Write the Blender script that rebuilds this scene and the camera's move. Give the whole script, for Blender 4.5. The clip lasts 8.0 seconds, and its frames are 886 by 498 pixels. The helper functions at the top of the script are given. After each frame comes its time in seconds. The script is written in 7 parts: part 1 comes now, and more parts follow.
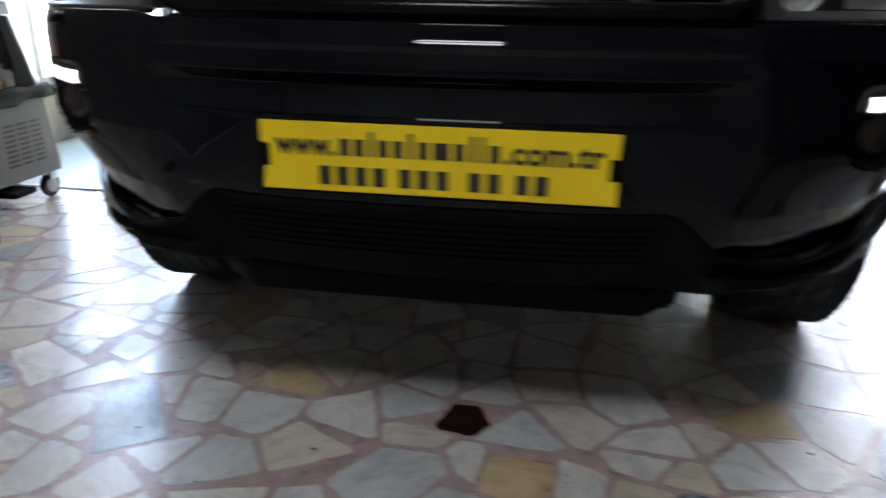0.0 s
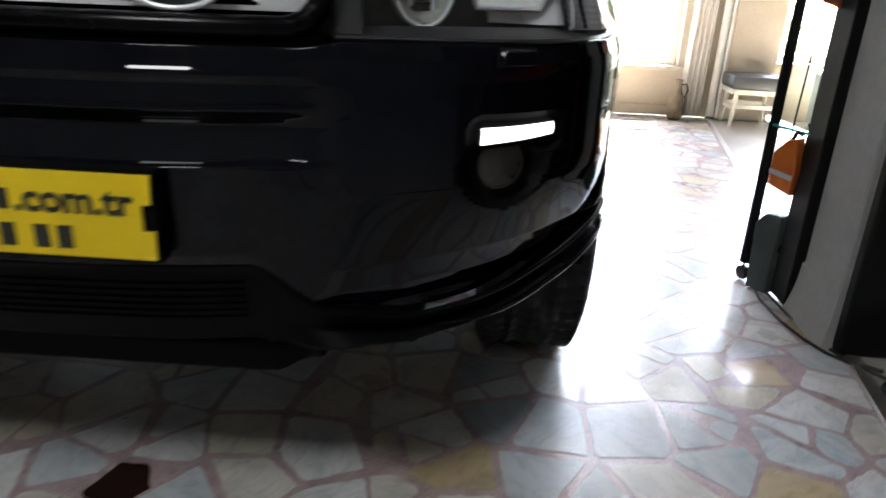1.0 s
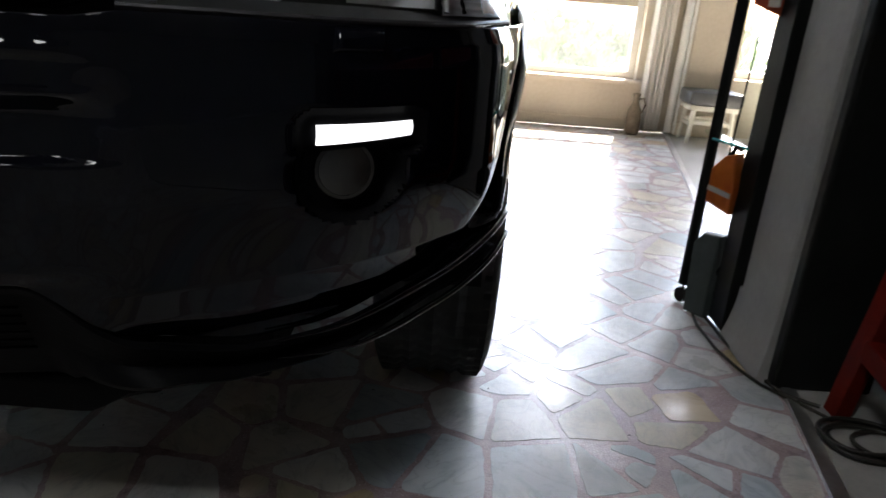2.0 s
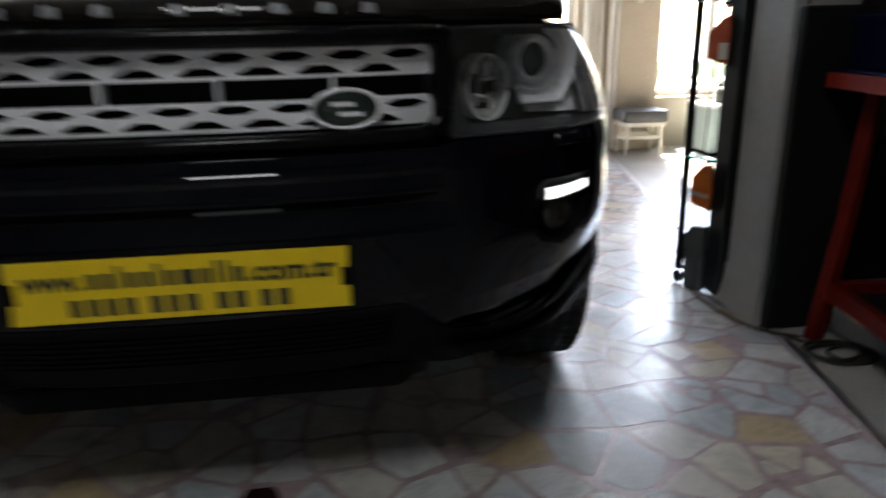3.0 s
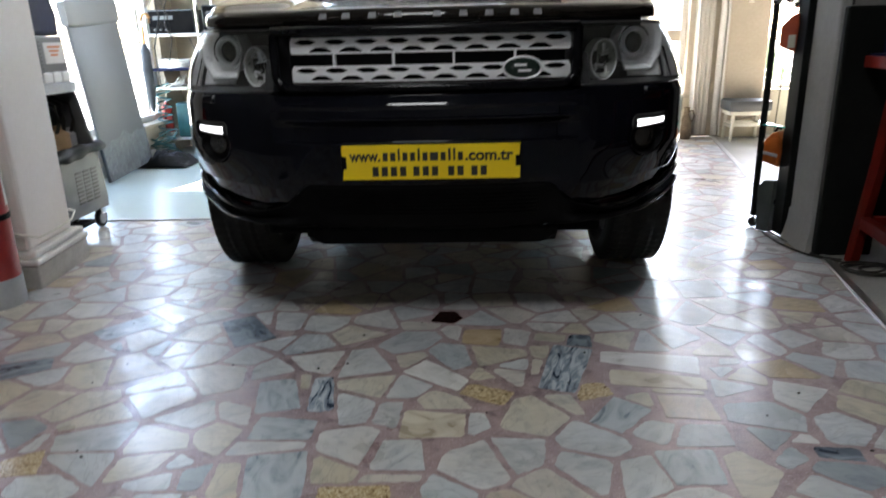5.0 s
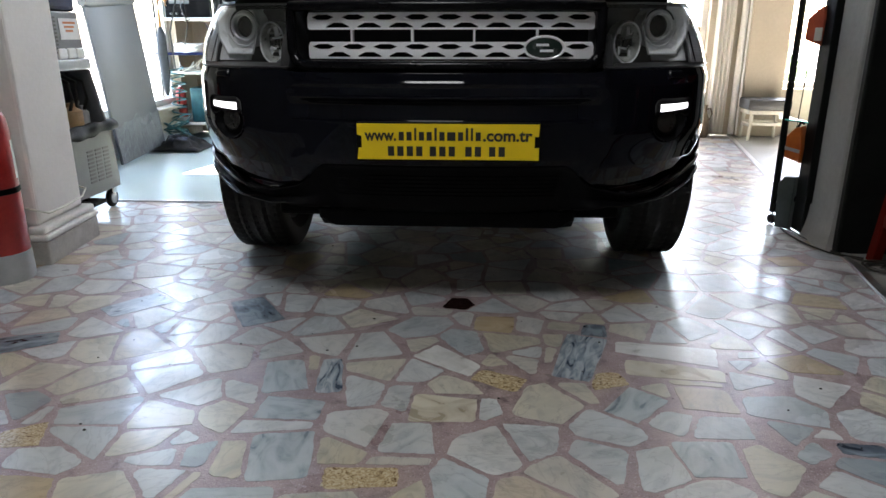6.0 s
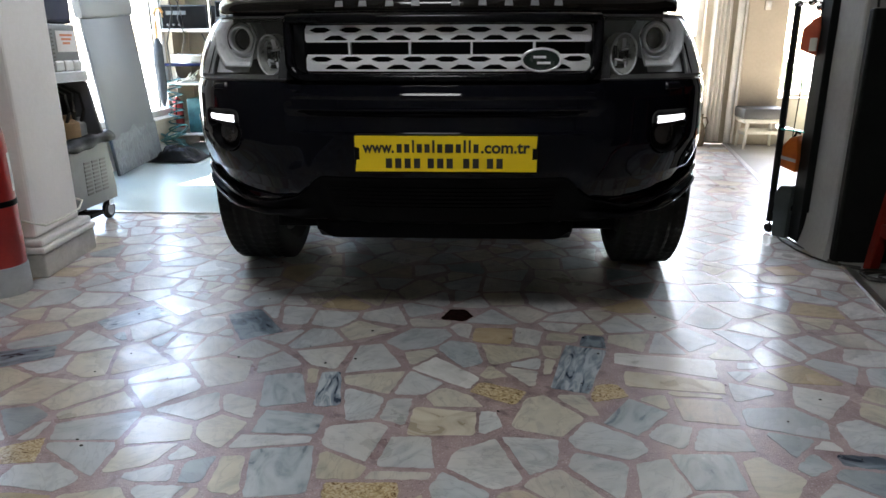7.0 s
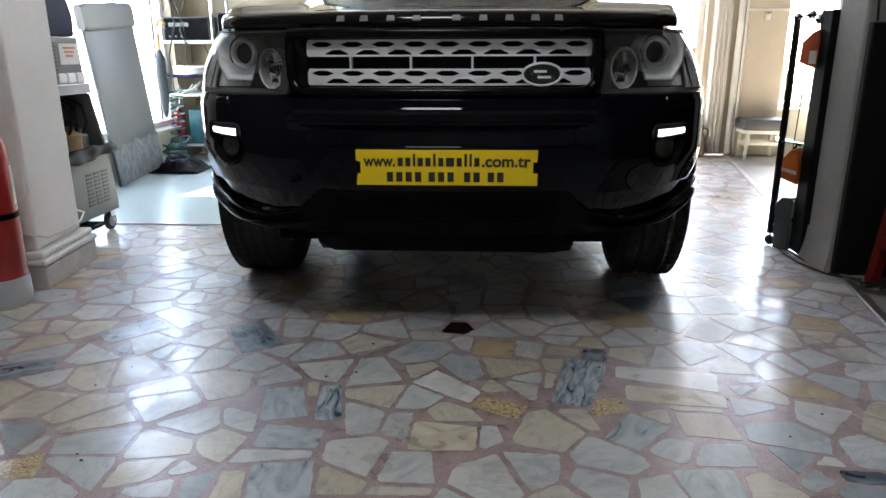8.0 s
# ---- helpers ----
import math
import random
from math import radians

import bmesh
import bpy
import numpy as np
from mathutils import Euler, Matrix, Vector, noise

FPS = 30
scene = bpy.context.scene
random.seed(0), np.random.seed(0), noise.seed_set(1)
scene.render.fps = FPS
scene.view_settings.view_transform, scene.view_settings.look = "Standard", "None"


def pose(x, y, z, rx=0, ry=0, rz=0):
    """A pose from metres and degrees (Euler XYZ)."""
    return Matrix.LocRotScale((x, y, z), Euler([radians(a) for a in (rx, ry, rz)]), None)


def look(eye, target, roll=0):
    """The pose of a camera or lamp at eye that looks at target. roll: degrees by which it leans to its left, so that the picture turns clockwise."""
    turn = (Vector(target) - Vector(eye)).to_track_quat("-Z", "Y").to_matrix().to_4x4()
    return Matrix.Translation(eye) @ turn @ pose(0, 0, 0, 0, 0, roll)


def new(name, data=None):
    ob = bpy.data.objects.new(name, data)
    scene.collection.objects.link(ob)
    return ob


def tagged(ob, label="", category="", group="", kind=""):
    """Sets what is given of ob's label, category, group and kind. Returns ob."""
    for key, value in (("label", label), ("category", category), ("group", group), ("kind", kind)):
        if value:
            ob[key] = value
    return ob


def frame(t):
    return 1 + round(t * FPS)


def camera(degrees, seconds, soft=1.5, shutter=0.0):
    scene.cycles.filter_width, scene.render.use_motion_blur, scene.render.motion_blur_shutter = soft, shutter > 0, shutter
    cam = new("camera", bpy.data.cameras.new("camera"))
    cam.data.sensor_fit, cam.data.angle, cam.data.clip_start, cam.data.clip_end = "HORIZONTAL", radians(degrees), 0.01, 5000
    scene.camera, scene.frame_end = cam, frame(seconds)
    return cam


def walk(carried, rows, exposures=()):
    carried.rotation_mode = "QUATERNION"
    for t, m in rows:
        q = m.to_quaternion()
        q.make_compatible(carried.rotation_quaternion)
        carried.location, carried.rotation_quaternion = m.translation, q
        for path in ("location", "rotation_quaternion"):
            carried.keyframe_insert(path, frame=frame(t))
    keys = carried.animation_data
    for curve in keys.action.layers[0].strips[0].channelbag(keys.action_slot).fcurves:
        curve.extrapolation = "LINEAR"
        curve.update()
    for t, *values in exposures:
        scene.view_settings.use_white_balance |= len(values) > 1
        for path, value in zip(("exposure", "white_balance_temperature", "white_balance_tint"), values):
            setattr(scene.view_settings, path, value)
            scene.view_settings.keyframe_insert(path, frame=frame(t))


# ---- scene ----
cam = camera(65.8, 8.0, shutter=0.45)
PATH = [
    (0, (0.161, -0.95, 0.816), (-0.123, 0.903, 0.119), 0.9),
    (0.2, (0.316, -0.963, 0.825), (0.061, 0.894, 0.128), 0.5),
    (0.5, (0.447, -0.933, 0.86), (0.221, 0.895, 0.08), 1.8),
    (0.8, (0.552, -0.811, 0.856), (0.405, 1.046, 0.128), 4.1),
    (1, (0.618, -0.719, 0.855), (0.549, 1.144, 0.13), 2.6),
    (1.2, (0.689, -0.641, 0.853), (0.601, 1.226, 0.142), 5.0),
    (1.5, (0.74, -0.573, 0.824), (0.716, 1.302, 0.128), 4.1),
    (1.7, (0.776, -0.535, 0.818), (0.731, 1.331, 0.099), 4.2),
    (2.8, (0.474, -0.91, 0.888), (0.796, 0.983, 0.329), 3.4),
    (3, (0.284, -1.05, 0.96), (0.515, 0.843, 0.359), -1.2),
    (3.2, (0.188, -1.136, 0.986), (0.31, 0.766, 0.38), -1.5),
    (3.5, (0.122, -1.283, 1.02), (0.094, 0.617, 0.395), 0.6),
    (3.8, (0.148, -1.524, 1.055), (0.062, 0.408, 0.545), -0.5),
    (4, (0.156, -1.651, 1.05), (0.061, 0.279, 0.532), 0.4),
    (4.2, (0.156, -1.747, 1.017), (0.039, 0.162, 0.433), 1.0),
    (4.5, (0.143, -1.909, 0.967), (0.092, 0.003, 0.381), -0.3),
    (4.7, (0.139, -1.967, 0.975), (0.103, -0.055, 0.389), -1.0),
    (5, (0.118, -1.978, 0.936), (0.033, -0.069, 0.345), -1.4),
    (5.2, (0.113, -1.951, 0.879), (0.002, -0.052, 0.261), -0.6),
    (6.5, (0.096, -1.949, 0.887), (-0.012, -0.039, 0.305), 0.1),
    (7, (0.096, -1.945, 0.892), (-0.006, -0.032, 0.317), -0.2),
    (7.5, (0.1, -1.939, 0.899), (0.005, -0.023, 0.334), 0.2),
    (8, (0.096, -1.943, 0.904), (-0.009, -0.023, 0.355), -0.2),
]
EXPOSURE = ((0.0, 4.87), (0.5, 5.25), (1.0, 4.97), (1.5, 4.46), (2.8, 3.95), (3.0, 4.08), (3.5, 4.88), (4.0, 4.66), (5.0, 4.55), (8.0, 4.55))
walk(cam, [(t, look(eye, target, roll)) for t, eye, target, roll in PATH], exposures=[(t, e, 7000, 12) for t, e in EXPOSURE])

# ---------------------------------------------------------------- world, sun, lamps
world = bpy.data.worlds.new("sky")
scene.world = world
world.use_nodes = True
wn, wl = world.node_tree.nodes, world.node_tree.links
sky = wn.new("ShaderNodeTexSky")
sky.sky_type = "NISHITA"
sky.sun_disc = False
sky.sun_elevation, sky.sun_rotation = radians(50), radians(15)
wl.new(sky.outputs[0], wn["Background"].inputs[0])
wn["Background"].inputs[1].default_value = 0.15
sun = new("sun", bpy.data.lights.new("sun", "SUN"))
sun.data.energy, sun.data.angle, sun.data.color = 4.2, radians(0.6), (1.0, 0.95, 0.86)
sun.matrix_world = look((1.6, 6.0, 7.4), (0, 0, 0))


# ---------------------------------------------------------------- materials
def mat(name):
    m = bpy.data.materials.new(name)
    m.use_nodes = True
    return m, m.node_tree.nodes, m.node_tree.links, m.node_tree.nodes["Principled BSDF"]


def noise_node(nodes, links, scale, detail=4, rough=0.55, coord="Object"):
    tc = nodes.new("ShaderNodeTexCoord")
    n = nodes.new("ShaderNodeTexNoise")
    n.inputs["Scale"].default_value, n.inputs["Detail"].default_value, n.inputs["Roughness"].default_value = scale, detail, rough
    links.new(tc.outputs[coord], n.inputs["Vector"])
    return n


def ramp_node(nodes, links, src, stops, constant=False):
    r = nodes.new("ShaderNodeValToRGB")
    if constant:
        r.color_ramp.interpolation = "CONSTANT"
    while len(r.color_ramp.elements) < len(stops):
        r.color_ramp.elements.new(0.5)
    for e, (p, c) in zip(r.color_ramp.elements, stops):
        e.position, e.color = p, (*c, 1)
    links.new(src, r.inputs[0])
    return r


def surface(name, a, b, rough=0.5, metal=0.0, scale=6.0, bump=0.05, fine=60.0, coat=0.0, rough_spread=0.12, spec=0.5):
    """A surface that wavers between two colours, with a fine grain in gloss and relief."""
    m, n, l, p = mat(name)
    big = noise_node(n, l, scale)
    small = noise_node(n, l, fine, 3)
    mixed = n.new("ShaderNodeMath")
    mixed.operation = "MULTIPLY_ADD"
    mixed.inputs[1].default_value = 0.35
    l.new(small.outputs[0], mixed.inputs[0])
    l.new(big.outputs[0], mixed.inputs[2])
    r = ramp_node(n, l, mixed.outputs[0], [(0.45, a), (0.85, b)])
    l.new(r.outputs[0], p.inputs["Base Color"])
    mr = n.new("ShaderNodeMapRange")
    mr.inputs[3].default_value, mr.inputs[4].default_value = max(0.02, rough - rough_spread), min(1, rough + rough_spread)
    l.new(big.outputs[0], mr.inputs[0])
    l.new(mr.outputs[0], p.inputs["Roughness"])
    p.inputs["Metallic"].default_value = metal
    p.inputs["Coat Weight"].default_value = coat
    p.inputs["Specular IOR Level"].default_value = spec
    if bump:
        bn = n.new("ShaderNodeBump")
        bn.inputs["Strength"].default_value, bn.inputs["Distance"].default_value = bump, 0.01
        l.new(small.outputs[0], bn.inputs["Height"])
        l.new(bn.outputs[0], p.inputs["Normal"])
    return m


def stone_surface(name, per_island):
    """Polished marble offcuts: each piece has its own colour, with veins and pits."""
    m, n, l, p = mat(name)
    src = n.new("ShaderNodeNewGeometry").outputs["Random Per Island"] if per_island else n.new("ShaderNodeObjectInfo").outputs["Random"]
    base = ramp_node(n, l, src, [(0.0, (0.57, 0.60, 0.62)), (0.20, (0.50, 0.54, 0.57)), (0.34, (0.60, 0.57, 0.49)), (0.47, (0.45, 0.50, 0.53)),
                                 (0.55, (0.56, 0.52, 0.42)), (0.64, (0.62, 0.63, 0.63)), (0.80, (0.33, 0.38, 0.42)), (0.83, (0.54, 0.47, 0.39)),
                                 (0.88, (0.58, 0.56, 0.52)), (0.975, (0.46, 0.36, 0.22))], constant=True)
    tc = n.new("ShaderNodeTexCoord")
    turn = n.new("ShaderNodeMath")
    turn.operation = "MULTIPLY"
    turn.inputs[1].default_value = 47.0
    l.new(src, turn.inputs[0])
    spin = n.new("ShaderNodeVectorRotate")
    spin.rotation_type = "Z_AXIS"
    l.new(tc.outputs["Object"], spin.inputs["Vector"]), l.new(turn.outputs[0], spin.inputs["Angle"])
    add = n.new("ShaderNodeVectorMath")
    add.operation = "ADD"
    sc = n.new("ShaderNodeVectorMath")
    sc.operation = "SCALE"
    comb = n.new("ShaderNodeCombineXYZ")
    l.new(src, comb.inputs[0]), l.new(src, comb.inputs[1])
    l.new(comb.outputs[0], sc.inputs[0])
    sc.inputs["Scale"].default_value = 37.0
    l.new(spin.outputs[0], add.inputs[0]), l.new(sc.outputs[0], add.inputs[1])

    def cloudy(scale, detail, distortion, stretch=1.0):
        mp = n.new("ShaderNodeMapping")
        mp.inputs["Scale"].default_value = (1, stretch, 1)
        l.new(add.outputs[0], mp.inputs["Vector"])
        c = n.new("ShaderNodeTexNoise")
        c.inputs["Scale"].default_value, c.inputs["Detail"].default_value, c.inputs["Distortion"].default_value = scale, detail, distortion
        l.new(mp.outputs[0], c.inputs["Vector"])
        return c.outputs[0]

    def times(colour, other, k):
        mx = n.new("ShaderNodeMix")
        mx.data_type, mx.blend_type = "RGBA", "MULTIPLY"
        mx.inputs[0].default_value = k
        l.new(colour, mx.inputs[6]), l.new(other, mx.inputs[7])
        return mx.outputs[2]
    shade = ramp_node(n, l, cloudy(11.0, 6.0, 1.0, 1.8), [(0.25, (0.66, 0.69, 0.72)), (0.5, (0.96, 0.96, 0.95)), (0.75, (1.06, 1.04, 1.01))])
    dev = n.new("ShaderNodeMath")
    dev.operation = "SUBTRACT"
    dev.inputs[1].default_value = 0.5
    l.new(cloudy(7.0, 5.0, 1.6, 2.2), dev.inputs[0])
    ab = n.new("ShaderNodeMath")
    ab.operation = "ABSOLUTE"
    l.new(dev.outputs[0], ab.inputs[0])
    veins = ramp_node(n, l, ab.outputs[0], [(0.0, (0.62, 0.62, 0.64)), (0.012, (0.86, 0.86, 0.87)), (0.035, (1, 1, 1))])
    pits = ramp_node(n, l, cloudy(120.0, 2.0, 0.0), [(0.24, (0.45, 0.42, 0.40)), (0.30, (1, 1, 1))])
    floor_pos = n.new("ShaderNodeNewGeometry")
    soil = n.new("ShaderNodeTexNoise")
    soil.inputs["Scale"].default_value, soil.inputs["Detail"].default_value = 2.6, 7.0
    l.new(floor_pos.outputs["Position"], soil.inputs["Vector"])
    dirt = ramp_node(n, l, soil.outputs[0], [(0.30, (0.80, 0.77, 0.73)), (0.55, (1, 1, 1))])
    colour = times(base.outputs[0], shade.outputs[0], 0.9)
    colour = times(colour, veins.outputs[0], 0.55)
    colour = times(colour, pits.outputs[0], 0.6)
    colour = times(colour, dirt.outputs[0], 0.8)
    l.new(colour, p.inputs["Base Color"])
    polish(n, l, p, soil.outputs[0])
    bn = n.new("ShaderNodeBump")
    bn.inputs["Strength"].default_value, bn.inputs["Distance"].default_value = 0.06, 0.004
    wav = noise_node(n, l, 9.0, 3)
    l.new(wav.outputs[0], bn.inputs["Height"]), l.new(bn.outputs[0], p.inputs["Normal"])
    return m


def polish(n, l, p, src):
    """Old polish: a hazy sheen with a thin sharp one over it, duller where it is trodden."""
    rr = n.new("ShaderNodeMapRange")
    rr.inputs[1].default_value, rr.inputs[2].default_value, rr.inputs[3].default_value, rr.inputs[4].default_value = 0.3, 0.7, 0.25, 0.42
    l.new(src, rr.inputs[0]), l.new(rr.outputs[0], p.inputs["Roughness"])
    pos = n.new("ShaderNodeNewGeometry")
    worn = n.new("ShaderNodeTexNoise")
    worn.inputs["Scale"].default_value, worn.inputs["Detail"].default_value, worn.inputs["Roughness"].default_value = 4.5, 9.0, 0.68
    l.new(pos.outputs["Position"], worn.inputs["Vector"])
    cw = n.new("ShaderNodeMapRange")
    cw.inputs[1].default_value, cw.inputs[2].default_value, cw.inputs[3].default_value, cw.inputs[4].default_value = 0.45, 0.56, 0.14, 0.88
    l.new(worn.outputs[0], cw.inputs[0]), l.new(cw.outputs[0], p.inputs["Coat Weight"])
    smear = n.new("ShaderNodeTexNoise")
    smear.inputs["Scale"].default_value, smear.inputs["Detail"].default_value, smear.inputs["Distortion"].default_value = 2.3, 5.0, 0.8
    l.new(pos.outputs["Position"], smear.inputs["Vector"])
    cr = n.new("ShaderNodeMapRange")
    cr.inputs[1].default_value, cr.inputs[2].default_value, cr.inputs[3].default_value, cr.inputs[4].default_value = 0.36, 0.62, 0.15, 0.29
    l.new(smear.outputs[0], cr.inputs[0]), l.new(cr.outputs[0], p.inputs["Coat Roughness"])
    p.inputs["Specular IOR Level"].default_value = 0.65


def mortar_surface():
    m = surface("pink_mortar", (0.27, 0.185, 0.19), (0.42, 0.315, 0.32), 0.3, scale=14, fine=260, bump=0.22)
    n, l, p = m.node_tree.nodes, m.node_tree.links, m.node_tree.nodes["Principled BSDF"]
    # sand grains, dark and pale, and dirt along the joints
    src = p.inputs["Base Color"].links[0].from_socket
    for scale, lo, hi, shade in ((210, 0.60, 0.68, (0.60, 0.53, 0.50, 1)), (170, 0.62, 0.70, (0.12, 0.075, 0.075, 1)), (26, 0.56, 0.72, (0.17, 0.12, 0.12, 1))):
        grain, cut, mx = noise_node(n, l, scale, 3, 0.5), n.new("ShaderNodeMapRange"), n.new("ShaderNodeMix")
        cut.inputs[1].default_value, cut.inputs[2].default_value, cut.inputs[4].default_value = lo, hi, 0.75
        mx.data_type = "RGBA"
        l.new(grain.outputs[0], cut.inputs[0]), l.new(cut.outputs[0], mx.inputs[0])
        l.new(src, mx.inputs[6])
        mx.inputs[7].default_value = shade
        src = mx.outputs[2]
    l.new(src, p.inputs["Base Color"])
    polish(n, l, p, noise_node(n, l, 2.6, 5).outputs[0])
    return m


M = {}
M["stone"] = stone_surface("marble_piece", False)
M["stone_field"] = stone_surface("marble_field", True)
M["slate"] = surface("dark_red_marble", (0.012, 0.006, 0.006), (0.028, 0.011, 0.010), 0.2, scale=30, bump=0.02)


def streaked(name, dark, mid, pale, along, across, twist):
    """Marble with cloudy streaks that run along the piece."""
    m, n, l, p = mat(name)
    tc, mp = n.new("ShaderNodeTexCoord"), n.new("ShaderNodeMapping")
    mp.inputs["Scale"].default_value = (along, across, 1)
    shift = n.new("ShaderNodeVectorMath")
    shift.operation = "MULTIPLY_ADD"
    one = n.new("ShaderNodeCombineXYZ")
    l.new(n.new("ShaderNodeObjectInfo").outputs["Random"], one.inputs[0]), l.new(one.inputs[0].links[0].from_socket, one.inputs[2])
    l.new(one.outputs[0], shift.inputs[0])
    shift.inputs[1].default_value = (9, 9, 9)
    l.new(tc.outputs["Object"], shift.inputs[2]), l.new(shift.outputs[0], mp.inputs["Vector"])
    c = n.new("ShaderNodeTexNoise")
    c.inputs["Scale"].default_value, c.inputs["Detail"].default_value, c.inputs["Distortion"].default_value = 1.0, 6.0, twist
    l.new(mp.outputs[0], c.inputs["Vector"])
    r = ramp_node(n, l, c.outputs[0], [(0.34, dark), (0.47, mid), (0.60, pale)])
    l.new(r.outputs[0], p.inputs["Base Color"])
    polish(n, l, p, c.outputs[0])
    return m


M["blue_marble"] = streaked("blue_veined_marble", (0.075, 0.105, 0.15), (0.25, 0.31, 0.37), (0.50, 0.55, 0.58), 9, 34, 1.6)
M["dusk_marble"] = streaked("dark_blue_marble", (0.045, 0.06, 0.085), (0.11, 0.15, 0.19), (0.25, 0.31, 0.35), 12, 26, 1.2)
M["grey_marble"] = streaked("blue_grey_marble", (0.24, 0.29, 0.33), (0.38, 0.43, 0.46), (0.47, 0.52, 0.54), 7, 15, 2.0)
M["pale_marble"] = streaked("clean_pale_marble", (0.56, 0.56, 0.53), (0.68, 0.68, 0.66), (0.76, 0.76, 0.75), 6, 10, 1.5)
M["cream_marble"] = streaked("cream_marble", (0.46, 0.40, 0.30), (0.58, 0.53, 0.42), (0.64, 0.60, 0.50), 8, 12, 1.5)
M["ochre_marble"] = streaked("ochre_breccia_marble", (0.17, 0.10, 0.04), (0.46, 0.33, 0.16), (0.62, 0.53, 0.35), 45, 60, 3.0)
M["tan_marble"] = streaked("tan_marble", (0.33, 0.23, 0.12), (0.45, 0.34, 0.20), (0.52, 0.42, 0.28), 9, 14, 1.2)
M["mortar"] = mortar_surface()
M["screed"] = surface("worn_grey_screed", (0.32, 0.315, 0.30), (0.46, 0.45, 0.43), 0.38, scale=3.0, fine=90, bump=0.06, coat=0.45)
M["aluminium"] = surface("worn_aluminium", (0.42, 0.42, 0.42), (0.62, 0.62, 0.61), 0.35, 0.9, scale=9, bump=0.03)
M["mat_blue"] = surface("pale_blue_vinyl", (0.31, 0.40, 0.405), (0.40, 0.49, 0.49), 0.32, scale=2.2, fine=110, bump=0.04)
M["wall"] = surface("grey_white_plaster", (0.74, 0.70, 0.66), (0.82, 0.78, 0.74), 0.75, scale=2.0, fine=50, bump=0.10)
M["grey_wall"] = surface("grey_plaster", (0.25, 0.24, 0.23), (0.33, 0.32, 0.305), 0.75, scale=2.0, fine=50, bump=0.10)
M["cream"] = surface("cream_plaster", (0.43, 0.37, 0.285), (0.53, 0.465, 0.37), 0.7, scale=1.6, fine=40, bump=0.08)
# plaster darkened to stand in for the unlit room the car mirrors
M["darkened_wall"] = surface("darkened_grey_plaster", (0.16, 0.16, 0.165), (0.21, 0.21, 0.215), 0.85, scale=1.5, bump=0.08)
# near-black brown standing in for the shade behind the workbench
M["shade_wall"] = surface("shade_brown", (0.018, 0.015, 0.013), (0.032, 0.027, 0.024), 0.7, scale=3.0, fine=60, bump=0.08, spec=0.2)
M["ceiling"] = surface("ceiling_paint", (0.34, 0.34, 0.33), (0.42, 0.42, 0.41), 0.9, scale=1.5, bump=0.05)
M["plinth"] = surface("plinth_stone", (0.34, 0.32, 0.29), (0.50, 0.48, 0.44), 0.35, scale=12, fine=70, bump=0.06)
M["white_paint"] = surface("white_paint", (0.62, 0.61, 0.58), (0.76, 0.75, 0.72), 0.4, scale=7, bump=0.05)
M["curtain"] = surface("cream_curtain", (0.82, 0.80, 0.75), (0.88, 0.86, 0.82), 0.85, scale=8, fine=220, bump=0.15)
M["sheer"] = surface("white_sheer_curtain", (0.80, 0.80, 0.79), (0.88, 0.88, 0.87), 0.9, scale=8, fine=260, bump=0.1)
M["paint"] = surface("black_car_paint", (0.0016, 0.0019, 0.0036), (0.0026, 0.0030, 0.0052), 0.035, 0.0, scale=4, bump=0.0, rough_spread=0.012, spec=0.24)
# bonnet black, browned for the cream wall and ceiling it mirrors
M["reflection_tint_paint"] = surface("reflection_tint_black", (0.006, 0.005, 0.0045), (0.012, 0.010, 0.008), 0.06, 0.0, scale=5, fine=220, bump=0.0, rough_spread=0.02, spec=0.30)
M["plastic"] = surface("black_plastic", (0.0025, 0.0025, 0.003), (0.005, 0.005, 0.0055), 0.5, scale=20, fine=240, bump=0.08, spec=0.04)
M["gloss_black"] = surface("gloss_black_trim", (0.002, 0.002, 0.0026), (0.005, 0.005, 0.006), 0.2, scale=12, bump=0.0, rough_spread=0.05, spec=0.12)
M["trim_gloss"] = surface("polished_black_trim", (0.004, 0.004, 0.005), (0.007, 0.007, 0.008), 0.12, scale=12, bump=0.0, rough_spread=0.04, spec=0.9)
M["rubber"] = surface("tyre_rubber", (0.008, 0.008, 0.008), (0.018, 0.017, 0.016), 0.8, scale=15, fine=130, bump=0.15)
M["dull_silver"] = surface("dull_silver", (0.13, 0.133, 0.138), (0.19, 0.195, 0.20), 0.55, 0.3, scale=14, bump=0.02)
M["silver"] = surface("satin_silver", (0.88, 0.89, 0.91), (0.94, 0.95, 0.96), 0.34, 0.3, scale=14, bump=0.02)
# wheel alloy, darker than the satin silver
M["alloy"] = surface("dark_alloy", (0.10, 0.10, 0.10), (0.20, 0.20, 0.20), 0.45, 0.6, scale=9, bump=0.03)
M["chrome"] = surface("chrome", (0.62, 0.63, 0.64), (0.75, 0.75, 0.76), 0.12, 1.0, scale=10, bump=0.0, rough_spread=0.06)
M["lamp_reflector"] = surface("lamp_reflector", (0.66, 0.67, 0.68), (0.82, 0.83, 0.84), 0.42, 0.1, scale=25, bump=0.05)
M["beam_bowl"] = surface("smoked_reflector", (0.26, 0.265, 0.25), (0.50, 0.505, 0.48), 0.3, 0.4, scale=40, bump=0.06)
M["lamp_shell"] = surface("lamp_shell", (0.80, 0.81, 0.83), (0.88, 0.89, 0.90), 0.3, 0.12, scale=25, bump=0.03)
M["bezel"] = surface("lamp_bezel", (0.022, 0.022, 0.024), (0.046, 0.046, 0.05), 0.35, 0.2, scale=20, bump=0.02)
